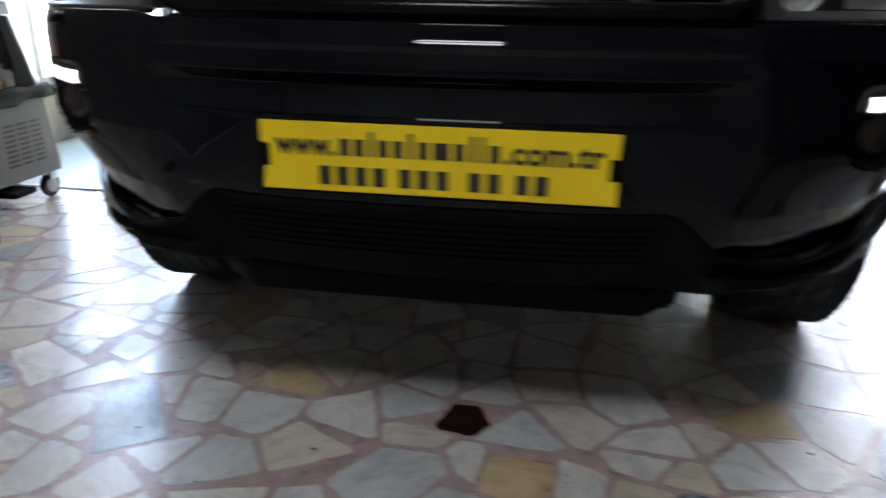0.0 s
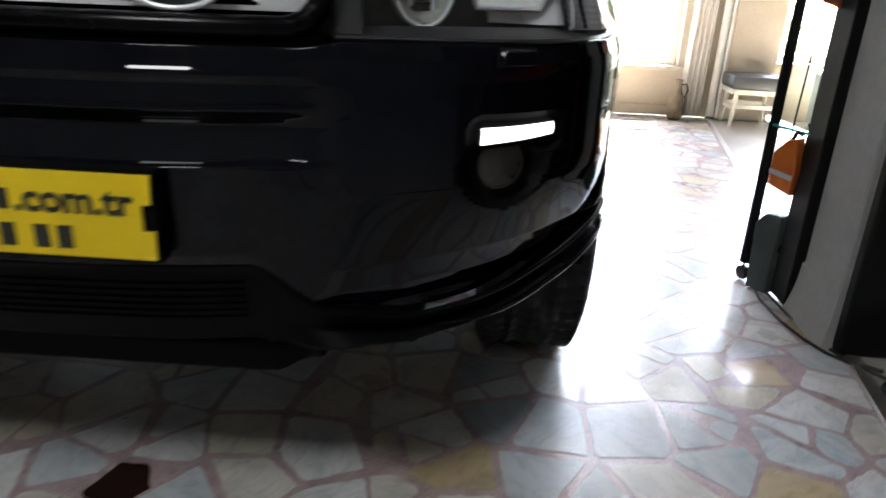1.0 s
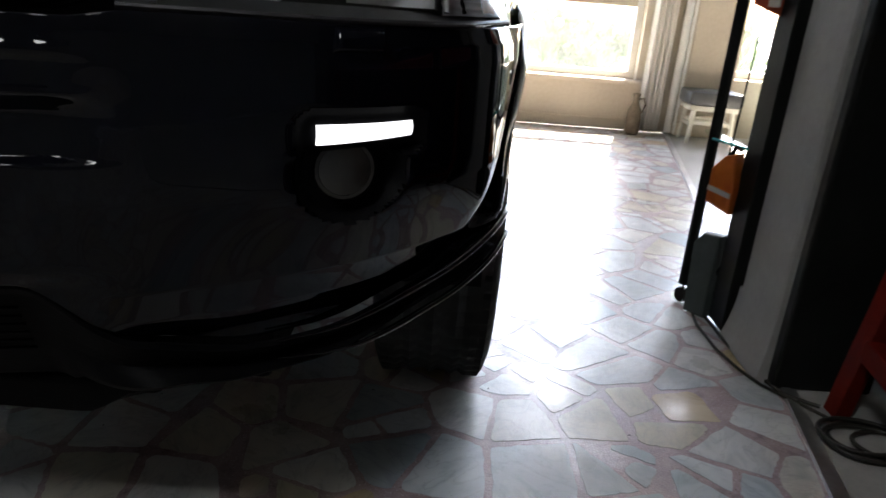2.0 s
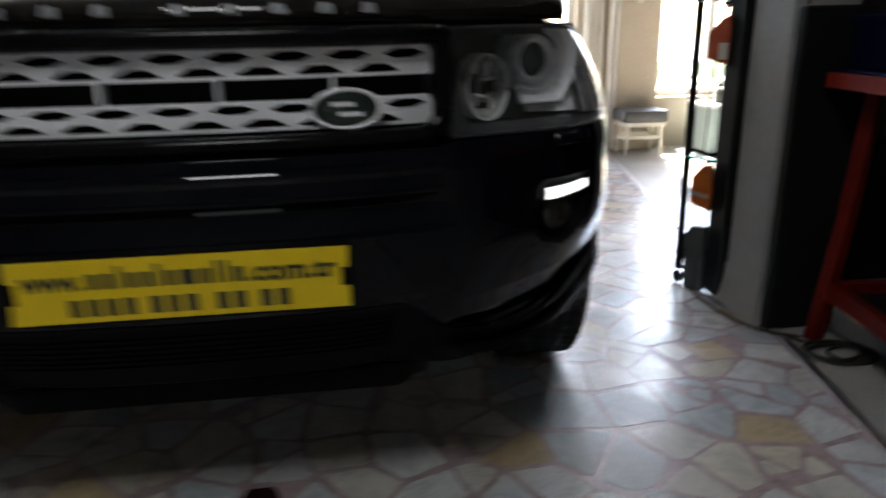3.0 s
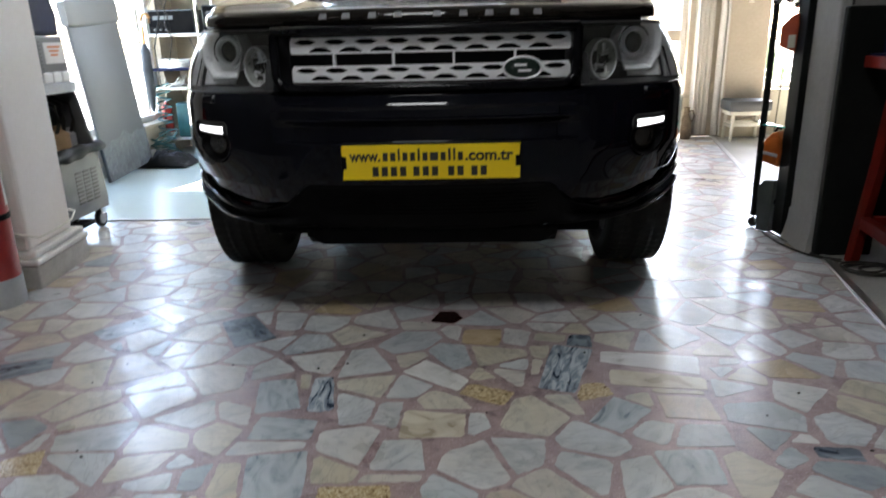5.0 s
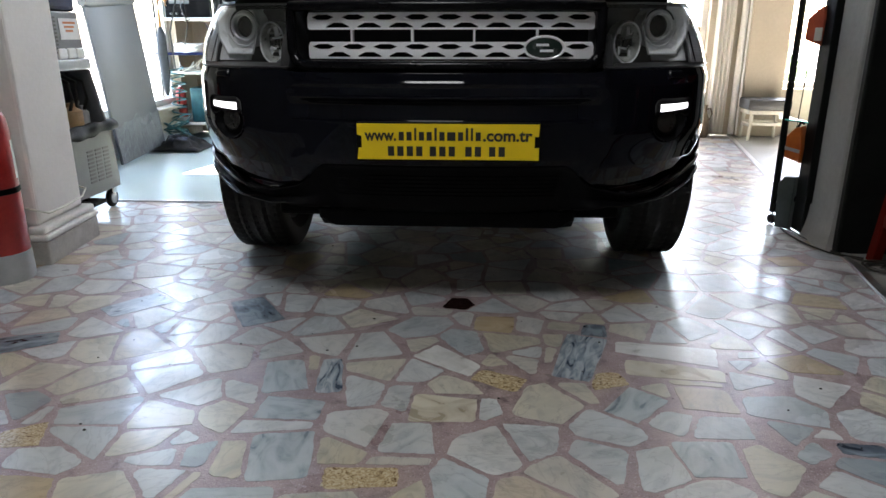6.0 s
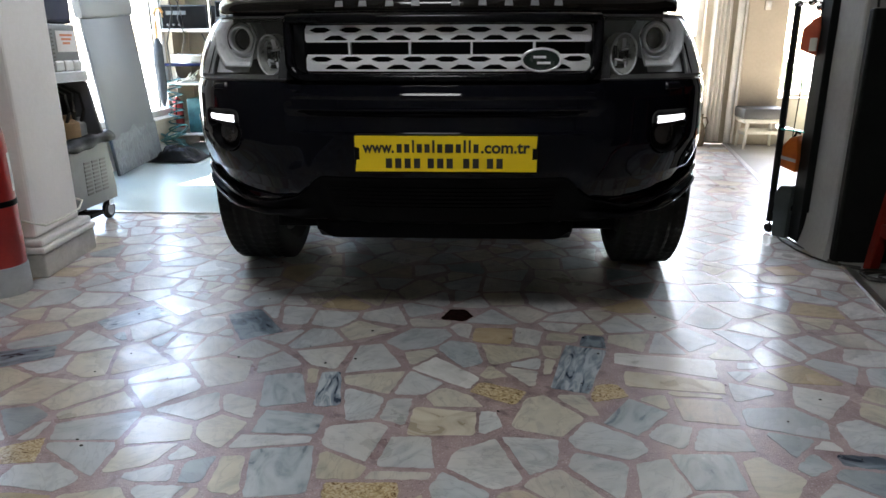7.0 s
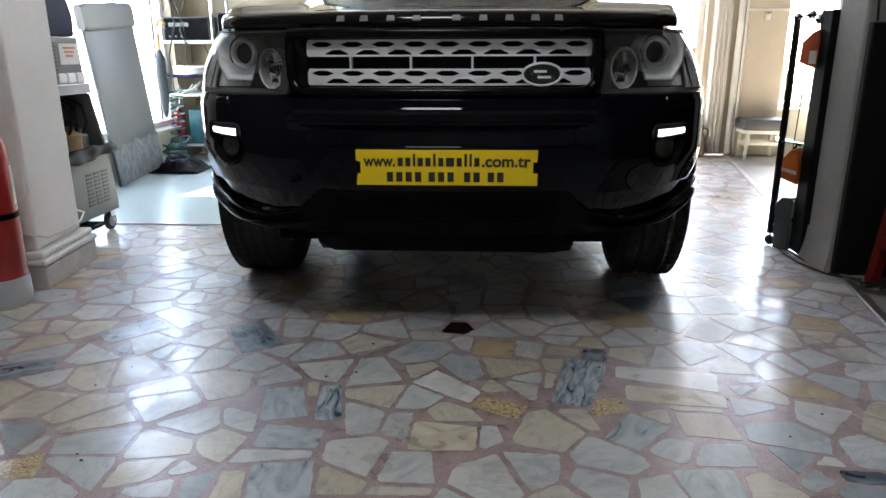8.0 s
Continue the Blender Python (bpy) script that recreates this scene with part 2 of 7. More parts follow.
M["lamp_ring"] = surface("lamp_ring_grey", (0.42, 0.425, 0.43), (0.56, 0.565, 0.57), 0.4, 0.2, scale=22, bump=0.03)
M["amber"] = surface("amber_reflector", (0.30, 0.10, 0.06), (0.42, 0.20, 0.14), 0.3, scale=60, bump=0.1)
M["badge_green"] = surface("dark_enamel", (0.012, 0.022, 0.018), (0.02, 0.03, 0.026), 0.25, scale=30, bump=0.0)
M["plate_yellow"] = surface("yellow_plate", (0.80, 0.56, 0.008), (0.86, 0.62, 0.012), 0.4, scale=9, fine=150, bump=0.03)
M["print"] = surface("black_print", (0.012, 0.011, 0.010), (0.03, 0.027, 0.02), 0.5, scale=40, bump=0.0)
M["seat"] = surface("dark_seat_cloth", (0.010, 0.010, 0.011), (0.020, 0.020, 0.021), 0.85, scale=10, fine=200, bump=0.1)
M["vinyl_grey"] = surface("grey_vinyl", (0.060, 0.062, 0.065), (0.082, 0.085, 0.088), 0.5, scale=5, fine=160, bump=0.08)
M["wrap"] = surface("clear_wrap_film", (0.066, 0.070, 0.073), (0.115, 0.121, 0.125), 0.34, scale=16, fine=40, bump=0.6, spec=0.3)
M["machine_grey"] = surface("machine_grey_paint", (0.088, 0.089, 0.092), (0.125, 0.126, 0.13), 0.45, scale=6, fine=120, bump=0.05)
M["machine_pale"] = surface("pale_grey_plastic", (0.36, 0.37, 0.38), (0.46, 0.47, 0.48), 0.45, scale=9, bump=0.04)
M["navy"] = surface("navy_plastic", (0.004, 0.007, 0.032), (0.007, 0.012, 0.048), 0.55, scale=8, bump=0.03, spec=0.08)
M["crate"] = surface("dull_navy_crate", (0.0016, 0.003, 0.014), (0.003, 0.005, 0.022), 0.6, scale=10, bump=0.05, spec=0.05)
M["black_cloth"] = surface("black_cover", (0.005, 0.005, 0.0055), (0.014, 0.014, 0.0145), 0.6, scale=12, fine=120, bump=0.2, spec=0.15)
M["paper"] = surface("paper_label", (0.62, 0.58, 0.55), (0.72, 0.68, 0.65), 0.7, scale=9, bump=0.02)
M["orange_print"] = surface("orange_print", (0.55, 0.16, 0.06), (0.62, 0.22, 0.10), 0.7, scale=30, bump=0.0)
M["red_paint"] = surface("red_enamel", (0.27, 0.012, 0.010), (0.40, 0.025, 0.018), 0.38, scale=7, fine=90, bump=0.05)
# one bench enamel in three tones: dimmed legs, shaded drawer, lit top
M["red_bench"] = surface("dimmed_scuffed_red_enamel", (0.085, 0.005, 0.003), (0.15, 0.010, 0.006), 0.45, scale=11, fine=90, bump=0.08, spec=0.15)
M["red_shaded"] = surface("shaded_red_enamel", (0.022, 0.003, 0.003), (0.045, 0.006, 0.004), 0.6, scale=9, fine=80, bump=0.08, spec=0.1)
M["red_lit"] = surface("lit_red_enamel", (0.15, 0.010, 0.006), (0.26, 0.022, 0.013), 0.5, scale=11, fine=90, bump=0.08, spec=0.2)
M["orange_bag"] = surface("orange_red_canvas", (0.42, 0.065, 0.025), (0.56, 0.11, 0.045), 0.65, scale=14, fine=200, bump=0.15)
M["orange_tool"] = surface("orange_plastic", (0.42, 0.085, 0.012), (0.56, 0.145, 0.02), 0.42, scale=18, bump=0.05)
M["box_grey"] = surface("grey_green_case", (0.03, 0.038, 0.034), (0.055, 0.066, 0.06), 0.55, scale=9, bump=0.06)
M["black_panel"] = surface("black_laminate", (0.005, 0.0055, 0.0055), (0.010, 0.011, 0.010), 0.55, scale=5, fine=80, bump=0.06, spec=0.15)
M["wood"] = surface("varnished_wood", (0.36, 0.16, 0.04), (0.55, 0.28, 0.08), 0.4, scale=25, bump=0.05)
M["charcoal"] = surface("charcoal_fabric", (0.025, 0.03, 0.036), (0.05, 0.056, 0.065), 0.8, scale=18, fine=200, bump=0.15)
M["teal"] = surface("teal_plastic", (0.012, 0.065, 0.07), (0.025, 0.12, 0.125), 0.4, scale=15, bump=0.05)
M["device"] = surface("dark_instrument_case", (0.05, 0.06, 0.065), (0.09, 0.10, 0.105), 0.5, scale=8, bump=0.05)
M["cardboard"] = surface("brown_cardboard", (0.30, 0.19, 0.10), (0.42, 0.28, 0.16), 0.85, scale=10, fine=90, bump=0.1)
M["cream_plastic"] = surface("cream_plastic", (0.58, 0.56, 0.48), (0.68, 0.66, 0.58), 0.5, scale=12, bump=0.03)
M["leaf"] = surface("leaf_green", (0.04, 0.09, 0.02), (0.10, 0.17, 0.045), 0.6, scale=3, bump=0.0)
M["bark"] = surface("bark", (0.10, 0.075, 0.05), (0.18, 0.14, 0.10), 0.9, scale=20, bump=0.4)
M["outdoor"] = surface("pale_concrete_ground", (0.44, 0.43, 0.40), (0.54, 0.53, 0.50), 0.85, scale=0.6, fine=15, bump=0.1)


def glow(name, colour, strength):
    m, n, l, p = mat(name)
    p.inputs["Base Color"].default_value = (*colour, 1)
    p.inputs["Emission Color"].default_value, p.inputs["Emission Strength"].default_value = (*colour, 1), strength
    return m


def clear(name, tint, gloss=0.05, rough=0.0, dust=0.0, haze=0.0):
    """Thin clear pane: lets light straight through and mirrors a little, under optional pale films for veil and glare.
    """
    m, n, l, p = mat(name)
    n.remove(p)
    t, g, f, mx = n.new("ShaderNodeBsdfTransparent"), n.new("ShaderNodeBsdfGlossy"), n.new("ShaderNodeLayerWeight"), n.new("ShaderNodeMixShader")
    t.inputs[0].default_value = (*tint, 1)
    g.inputs["Roughness"].default_value = max(rough, gloss)
    steep = n.new("ShaderNodeMath")
    steep.operation = "POWER"
    steep.inputs[1].default_value = 4.0
    lift = n.new("ShaderNodeMapRange")
    lift.inputs[3].default_value, lift.inputs[4].default_value = 0.04, 0.75
    f.inputs[0].default_value = 0.5
    l.new(f.outputs["Facing"], steep.inputs[0]), l.new(steep.outputs[0], lift.inputs[0])
    l.new(lift.outputs[0], mx.inputs[0]), l.new(t.outputs[0], mx.inputs[1]), l.new(g.outputs[0], mx.inputs[2])
    last = mx
    # pale diffuse film; on the windscreen it stands in for the mirrored ceiling
    if dust:
        film, cover = n.new("ShaderNodeBsdfDiffuse"), n.new("ShaderNodeMixShader")
        film.inputs[0].default_value = (0.60, 0.61, 0.53, 1)
        spread = n.new("ShaderNodeMapRange")
        spread.inputs[3].default_value, spread.inputs[4].default_value = dust * 0.5, dust * 1.5
        l.new(noise_node(n, l, 5.0, 6).outputs[0], spread.inputs[0]), l.new(spread.outputs[0], cover.inputs[0])
        l.new(mx.outputs[0], cover.inputs[1]), l.new(film.outputs[0], cover.inputs[2])
        last = cover
    # translucent film that puts washed-out glare into the bright panes
    if haze:
        film, cover = n.new("ShaderNodeBsdfTranslucent"), n.new("ShaderNodeMixShader")
        spread = n.new("ShaderNodeMapRange")
        spread.inputs[3].default_value, spread.inputs[4].default_value = haze * 0.4, haze * 1.6
        l.new(noise_node(n, l, 3.0, 6).outputs[0], spread.inputs[0]), l.new(spread.outputs[0], cover.inputs[0])
        l.new(last.outputs[0], cover.inputs[1]), l.new(film.outputs[0], cover.inputs[2])
        last = cover
    l.new(last.outputs[0], n["Material Output"].inputs[0])
    return m


def backlit(m, k):
    """Lets part of the light through to the other side."""
    n, l, p = m.node_tree.nodes, m.node_tree.links, m.node_tree.nodes["Principled BSDF"]
    tr, mx = n.new("ShaderNodeBsdfTranslucent"), n.new("ShaderNodeMixShader")
    l.new(p.inputs["Base Color"].links[0].from_socket, tr.inputs[0])
    mx.inputs[0].default_value = k
    l.new(p.outputs[0], mx.inputs[1]), l.new(tr.outputs[0], mx.inputs[2]), l.new(mx.outputs[0], n["Material Output"].inputs[0])


backlit(M["curtain"], 0.5)
backlit(M["leaf"], 0.28)
backlit(M["sheer"], 0.85)
M["led"] = glow("led_strip", (0.86, 0.92, 1.0), 0.17)
M["panel_light"] = glow("lit_diffuser", (0.86, 0.93, 1.0), 1.42)
M["glass"] = clear("window_glass", (0.97, 0.98, 0.98), 0.0, haze=0.022)
# the film's greenish grey paints in the ceiling's reflection
M["windscreen"] = clear("windscreen_glass", (0.62, 0.68, 0.65), 0.0, dust=0.24)
M["side_glass"] = clear("tinted_glass", (0.03, 0.04, 0.036), 0.0)
M["rear_glass"] = clear("rear_window_glass", (0.30, 0.34, 0.31), 0.0)
M["lens"] = clear("lamp_lens", (0.95, 0.96, 0.97), 0.03, dust=0.018)
M["shelf_glass"] = clear("shelf_glass", (0.80, 0.93, 0.90), 0.0)
M["ribbed_clear"] = surface("ribbed_clear_plastic", (0.62, 0.63, 0.65), (0.76, 0.77, 0.79), 0.2, scale=30, bump=0.02)
backlit(M["ribbed_clear"], 0.55)
M["glass_edge"] = surface("green_glass_edge", (0.02, 0.30, 0.26), (0.05, 0.42, 0.37), 0.2, scale=30, bump=0.0)
M["dark_lens"] = surface("dark_projector_glass", (0.014, 0.013, 0.012), (0.028, 0.026, 0.024), 0.12, scale=10, bump=0.0, coat=0.2, rough_spread=0.03)


# ---------------------------------------------------------------- building helpers
def finish(bm, name, material, smooth):
    me = bpy.data.meshes.new(name)
    bmesh.ops.recalc_face_normals(bm, faces=bm.faces)
    bm.to_mesh(me)
    bm.free()
    me.materials.append(material)
    if smooth:
        me.polygons.foreach_set("use_smooth", [True] * len(me.polygons))
        me.set_sharp_from_angle(angle=radians(smooth if smooth > 1 else 35))
    return me


def part(name, bm, material, parent=None, label="", smooth=0):
    """One mesh object, under a thing or a part where one is given. Coordinates of bm are the parent's."""
    ob = new(name, finish(bm, name, material, smooth))
    if parent:
        ob.parent = parent
    if label:
        ob["label"] = label
    return ob


def thing(name, label, category, at=(0, 0, 0), turn=0, group=""):
    ob = new(name)
    ob.empty_display_size = 0.1
    ob.matrix_world = pose(*at, 0, 0, turn)
    return tagged(ob, label, category, group)


def box(x0, x1, y0, y1, z0, z1, bevel=0.0, bm=None, m=None):
    own = bm or bmesh.new()
    vs = [own.verts.new(c) for c in ((x0, y0, z0), (x1, y0, z0), (x1, y1, z0), (x0, y1, z0), (x0, y0, z1), (x1, y0, z1), (x1, y1, z1), (x0, y1, z1))]
    fs = [own.faces.new([vs[i] for i in q]) for q in ((3, 2, 1, 0), (4, 5, 6, 7), (0, 1, 5, 4), (1, 2, 6, 5), (2, 3, 7, 6), (3, 0, 4, 7))]
    if bevel:
        es = list({e for f in fs for e in f.edges})
        made = bmesh.ops.bevel(own, geom=es, offset=bevel, segments=2, profile=0.5, affect="EDGES", clamp_overlap=True)
        vs = list({v for f in made["faces"] for v in f.verts} | {v for v in vs if v.is_valid})
    if m is not None:
        bmesh.ops.transform(own, matrix=m, verts=vs)
    return own


def sheet(nu, nv, fn, bm=None, keep=None, closed=False):
    """A skin of nu x nv quads over fn(u, v), u and v from 0 to 1."""
    own = bm or bmesh.new()
    g = [[own.verts.new(fn(i / nu, j / nv)) for j in range(nv + 1)] for i in range(nu if closed else nu + 1)]
    for i in range(nu):
        for j in range(nv):
            if keep and not keep((i + 0.5) / nu, (j + 0.5) / nv):
                continue
            k = (i + 1) % nu if closed else i + 1
            own.faces.new((g[i][j], g[k][j], g[k][j + 1], g[i][j + 1]))
    loose = [v for v in own.verts if not v.link_faces]
    bmesh.ops.delete(own, geom=loose, context="VERTS")
    return own


def tube(points, r, n=8, bm=None, closed=False, caps=True):
    """A round rod along the points."""
    own = bm or bmesh.new()
    pts = [Vector(p) for p in points]
    rings = []
    up = Vector((0, 0, 1))
    for i, p in enumerate(pts):
        a, b = pts[max(i - 1, 0)], pts[min(i + 1, len(pts) - 1)]
        if closed:
            a, b = pts[i - 1], pts[(i + 1) % len(pts)]
        d = (b - a).normalized()
        s = d.cross(up)
        if s.length < 0.05:
            s = d.cross(Vector((1, 0, 0)))
        s.normalize()
        w = s.cross(d).normalized()
        rr = r[i] if isinstance(r, (list, tuple)) else r
        rings.append([own.verts.new(p + rr * (math.cos(math.tau * k / n) * s + math.sin(math.tau * k / n) * w)) for k in range(n)])
    for i in range(len(rings) if closed else len(rings) - 1):
        a, b = rings[i], rings[(i + 1) % len(rings)]
        for k in range(n):
            own.faces.new((a[k], a[(k + 1) % n], b[(k + 1) % n], b[k]))
    if caps and not closed:
        own.faces.new(rings[0][::-1]), own.faces.new(rings[-1])
    return own


def lathe(profile, n=32, bm=None, m=None, closed=False):
    """Turned round the z axis: profile of (radius, height)."""
    own = bm or bmesh.new()
    rings = [[own.verts.new((r * math.cos(math.tau * k / n), r * math.sin(math.tau * k / n), z)) for k in range(n)] for r, z in profile]
    for a, b in zip(rings, rings[1:] + (rings[:1] if closed else [])):
        for k in range(n):
            own.faces.new((a[k], a[(k + 1) % n], b[(k + 1) % n], b[k]))
    if not closed:
        own.faces.new(rings[0][::-1]), own.faces.new(rings[-1])
    if m is not None:
        bmesh.ops.transform(own, matrix=m, verts=[v for ring in rings for v in ring])
    return own


def prism(outline, depth, bm=None, m=None, bevel=0.0):
    """An outline in the xy plane, drawn out by depth along z."""
    own = bm or bmesh.new()
    a = [own.verts.new((x, y, 0)) for x, y in outline]
    b = [own.verts.new((x, y, depth)) for x, y in outline]
    own.faces.new(a[::-1])
    top = own.faces.new(b)
    for i in range(len(a)):
        j = (i + 1) % len(a)
        own.faces.new((a[i], a[j], b[j], b[i]))
    vs = a + b
    if bevel:
        made = bmesh.ops.bevel(own, geom=list(top.edges), offset=bevel, segments=2, profile=0.5, affect="EDGES", clamp_overlap=True)
        vs = list({v for v in vs if v.is_valid} | {v for f in made["faces"] for v in f.verts})
    if m is not None:
        bmesh.ops.transform(own, matrix=m, verts=vs)
    return own


def thick(ob, t, offset=-1.0):
    md = ob.modifiers.new("thickness", "SOLIDIFY")
    md.thickness, md.offset = t, offset
    return ob


def setting(name, bm, material, label, category="", smooth=0):
    return tagged(part(name, bm, material, None, "", smooth), label, category or name.split("_")[0], "", "structure")


def ease(a, b, x):
    t = min(1.0, max(0.0, (x - a) / (b - a)))
    return t * t * (3 - 2 * t)


# ---------------------------------------------------------------- the room
X0, X1, Y0, Y1, H = -2.58, 3.9, -3.6, 4.5, 3.0


def strip_x(y):
    """The edge strip between the stone floor and the screed runs a little askew."""
    return 1.43 + 0.2 * y


setting("ground", box(-60, 60, -40, 90, -0.32, -0.22), M["outdoor"], "pale concrete yard outside the workshop windows")
floor = setting("floor", box(X0, X1, Y0, Y1, -0.2, -0.0007), M["mortar"], "polished floor of marble offcuts set in pink mortar")
bm = bmesh.new()
a = [bm.verts.new(c) for c in ((strip_x(Y0) + 0.02, Y0, 0.0), (X1, Y0, 0.0), (X1, Y1, 0.0), (strip_x(Y1) + 0.02, Y1, 0.0))]
b = [bm.verts.new(v.co + Vector((0, 0, 0.003))) for v in a]
bm.faces.new(b)
for i in range(4):
    bm.faces.new((a[i], a[(i + 1) % 4], b[(i + 1) % 4], b[i]))
setting("floor_2", bm, M["screed"], "worn grey screed floor under the red workbench")
for k, (dx, w, top) in enumerate(((0.0, 0.022, 0.009), (0.024, 0.012, 0.006))):
    bm = bmesh.new()
    for y0, y1 in ((Y0, -1.2), (-1.198, 1.3), (1.302, Y1)):
        q = [bm.verts.new((strip_x(y) + d, y, z)) for z in (0.0, top) for y, d in ((y0, dx), (y0, dx + w), (y1, dx + w), (y1, dx))]
        for f in ((4, 5, 6, 7), (0, 1, 5, 4), (1, 2, 6, 5), (2, 3, 7, 6), (3, 0, 4, 7)):
            bm.faces.new([q[i] for i in f])
    setting("trim_%d" % (k + 1), bm, M["aluminium"], "scratched aluminium edge strip between stone and screed", "trim")
setting("ceiling", box(X0 - 0.2, X1 + 0.2, Y0 - 0.2, Y1 + 0.2, H, H + 0.2), M["ceiling"], "plain grey painted ceiling")


def wall_with_openings(name, axis, at, t, lo, hi, openings, material, label):
    """A wall of thickness t in the plane axis = at; openings are (from, to, sill, head)."""
    bm = bmesh.new()
    cuts = sorted(openings)
    x = lo

    def block(p, q, z0, z1):
        if q - p < 0.001 or z1 - z0 < 0.001:
            return
        if axis == "y":
            box(p, q, at, at + t, z0, z1, bm=bm)
        else:
            box(at, at + t, p, q, z0, z1, bm=bm)

    for p, q, z0, z1 in cuts:
        block(x, p, 0, H)
        block(p, q, 0, z0)
        block(p, q, z1, H)
        x = q
    block(x, hi, 0, H)
    return setting(name, bm, material, label, "wall")


def window(name, axis, at, t, p, q, z0, z1, uprights, bars, label):
    """A frame with uprights and cross bars in a wall's opening, with panes of glass."""
    def bx(a0, a1, b0, b1, c0, c1, bm, bev=0.004):
        return box(a0, a1, b0, b1, c0, c1, bev, bm) if axis == "y" else box(b0, b1, a0, a1, c0, c1, bev, bm)
    mid = at + 0.5 * t
    w = 0.05
    win = thing(name, label, "window")
    tagged(win, kind="structure")
    for nm, (a0, a1, c0, c1) in (("window_frame", (p, q, z0, z0 + w)), ("window_frame", (p, q, z1 - w, z1)), ("window_frame", (p, p + w, z0 + w, z1 - w)), ("window_frame", (q - w, q, z0 + w, z1 - w))):
        part(nm, bx(a0, a1, mid - 0.03, mid + 0.03, c0, c1, bmesh.new()), M["white_paint"], win)
    for u in uprights:
        part("mullion", bx(u - 0.03, u + 0.03, mid - 0.028, mid + 0.028, z0 + w, z1 - w, bmesh.new()), M["white_paint"], win)
    for z, h in bars:
        xs = [p + w] + [v for u in uprights for v in (u - 0.03, u + 0.03)] + [q - w]
        for s0, s1 in zip(xs[::2], xs[1::2]):
            part("transom", bx(s0, s1, mid - 0.026, mid + 0.026, z - h / 2, z + h / 2, bmesh.new()), M["cream"], win)
    xs = [p + w] + [v for u in uprights for v in (u - 0.03, u + 0.03)] + [q - w]
    for s0, s1 in zip(xs[::2], xs[1::2]):
        pane = part("pane", bx(s0, s1, mid - 0.003, mid + 0.003, z0 + w, z1 - w, bmesh.new(), 0), M["glass"], win)
        pane.visible_shadow = False
    part("window_sill", bx(p - 0.03, q + 0.03, at - 0.04 if at > 0 else at + t - 0.06, at + 0.06 if at > 0 else at + t + 0.04, z0 - 0.03, z0 - 0.002, bmesh.new()), M["cream"], win)
    return win


back_open = [(-1.35, 0.55, 0.36, 2.86), (1.12, 2.07, 0.36, 2.5), (2.74, 3.75, 0.42, 2.5)]
left_open = [(1.25, 4.15, 0.30, 2.5)]
wall_with_openings("wall_back", "y", Y1, 0.22, X0 - 0.2, X1 + 0.2, back_open, M["cream"], "cream plaster wall with wide low windows")
wall_with_openings("wall_left", "x", X0 - 0.2, 0.2, 1.0, Y1, left_open, M["cream"], "cream plaster wall with a tall bright window")
# the next three walls stay out of view; dark plaster stands in for shade
wall_with_openings("wall_left_dim", "x", X0 - 0.2, 0.2, Y0, 0.999, [], M["darkened_wall"], "unseen wall, its plaster darkened for the unlit workshop end")
wall_with_openings("wall_right", "x", X1, 0.2, Y0, Y1, [], M["darkened_wall"], "unseen wall behind the workbench, its plaster darkened for shade")
wall_with_openings("wall_front", "y", Y0 - 0.2, 0.2, X0 - 0.2, X1 + 0.2, [], M["darkened_wall"], "unseen wall, its plaster darkened for the unlit workshop end")
window("window_1", "y", Y1, 0.22, *back_open[0], (-0.86, -0.56, 0.03), ((0.9, 0.1),), "wide white framed window behind the car")
window("window_2", "y", Y1, 0.22, *back_open[1], (), ((0.9, 0.1),), "white framed window with a cream transom bar")
window("window_3", "y", Y1, 0.22, *back_open[2], (3.25,), (), "white framed window over the bench")
window("window_4", "x", X0 - 0.2, 0.2, *left_open[0], (1.90, 2.55, 3.35), (), "tall white framed side window full of daylight")

# skirting of the left and back walls
setting("baseboard", box(X0, X0 + 0.018, 1.7, Y1 - 0.02, 0.003, 0.09, 0.004), M["plinth"], "pale stone skirting under the side window", "baseboard")
setting("baseboard_2", box(X0 + 0.03, 2.1, Y1 - 0.018, Y1, 0.003, 0.08, 0.004), M["cream"], "cream skirting along the window wall", "baseboard")

# dark sheets added where only deep shade lies behind the workbench
setting("wall_boarding", box(2.40, 2.44, -1.6, 1.28, 0.004, 2.5, 0.004), M["shade_wall"], "dark sheet added for the deep shade behind the workbench", "wall")
setting("wall_boarding_end", box(1.82, 2.398, 1.25, 1.28, 0.004, 2.5, 0.004), M["shade_wall"], "dark sheet added for the deep shade beside the column", "wall")

# pilaster at the back with its switch boxes
setting("pilaster", box(2.395, 2.745, 4.42, Y1 - 0.002, 0.0, H - 0.002, 0.012), M["cream"], "cream plaster pilaster between two windows", "pilaster")
setting("pilaster_base", box(2.382, 2.758, 4.408, Y1 - 0.003, 0.004, 0.10, 0.006), M["cream"], "cream skirting round the pilaster", "baseboard")
setting("trim_rail", box(2.388, 2.752, 4.412, 4.4195, 1.25, 1.268, 0.002), M["white_paint"], "thin white rail across the pilaster", "trim")


def switch_box(x, z, w, h, label, dark):
    t = thing("wall_switch", label, "switch", (x, 4.419, z))
    part("cover", box(-w / 2, w / 2, -0.03, 0, -h / 2, h / 2, 0.006), M["cream_plastic"], t)
    part("rocker", box(-w * 0.28, w * 0.28, -0.036, -0.03, -h * 0.2, h * 0.3, 0.002), M["device"] if dark else M["white_paint"], t)


switch_box(2.575, 1.49, 0.085, 0.13, "cream meter box with a dark window on the pilaster", True)
switch_box(2.555, 1.195, 0.05, 0.075, "small cream light switch on the pilaster", False)


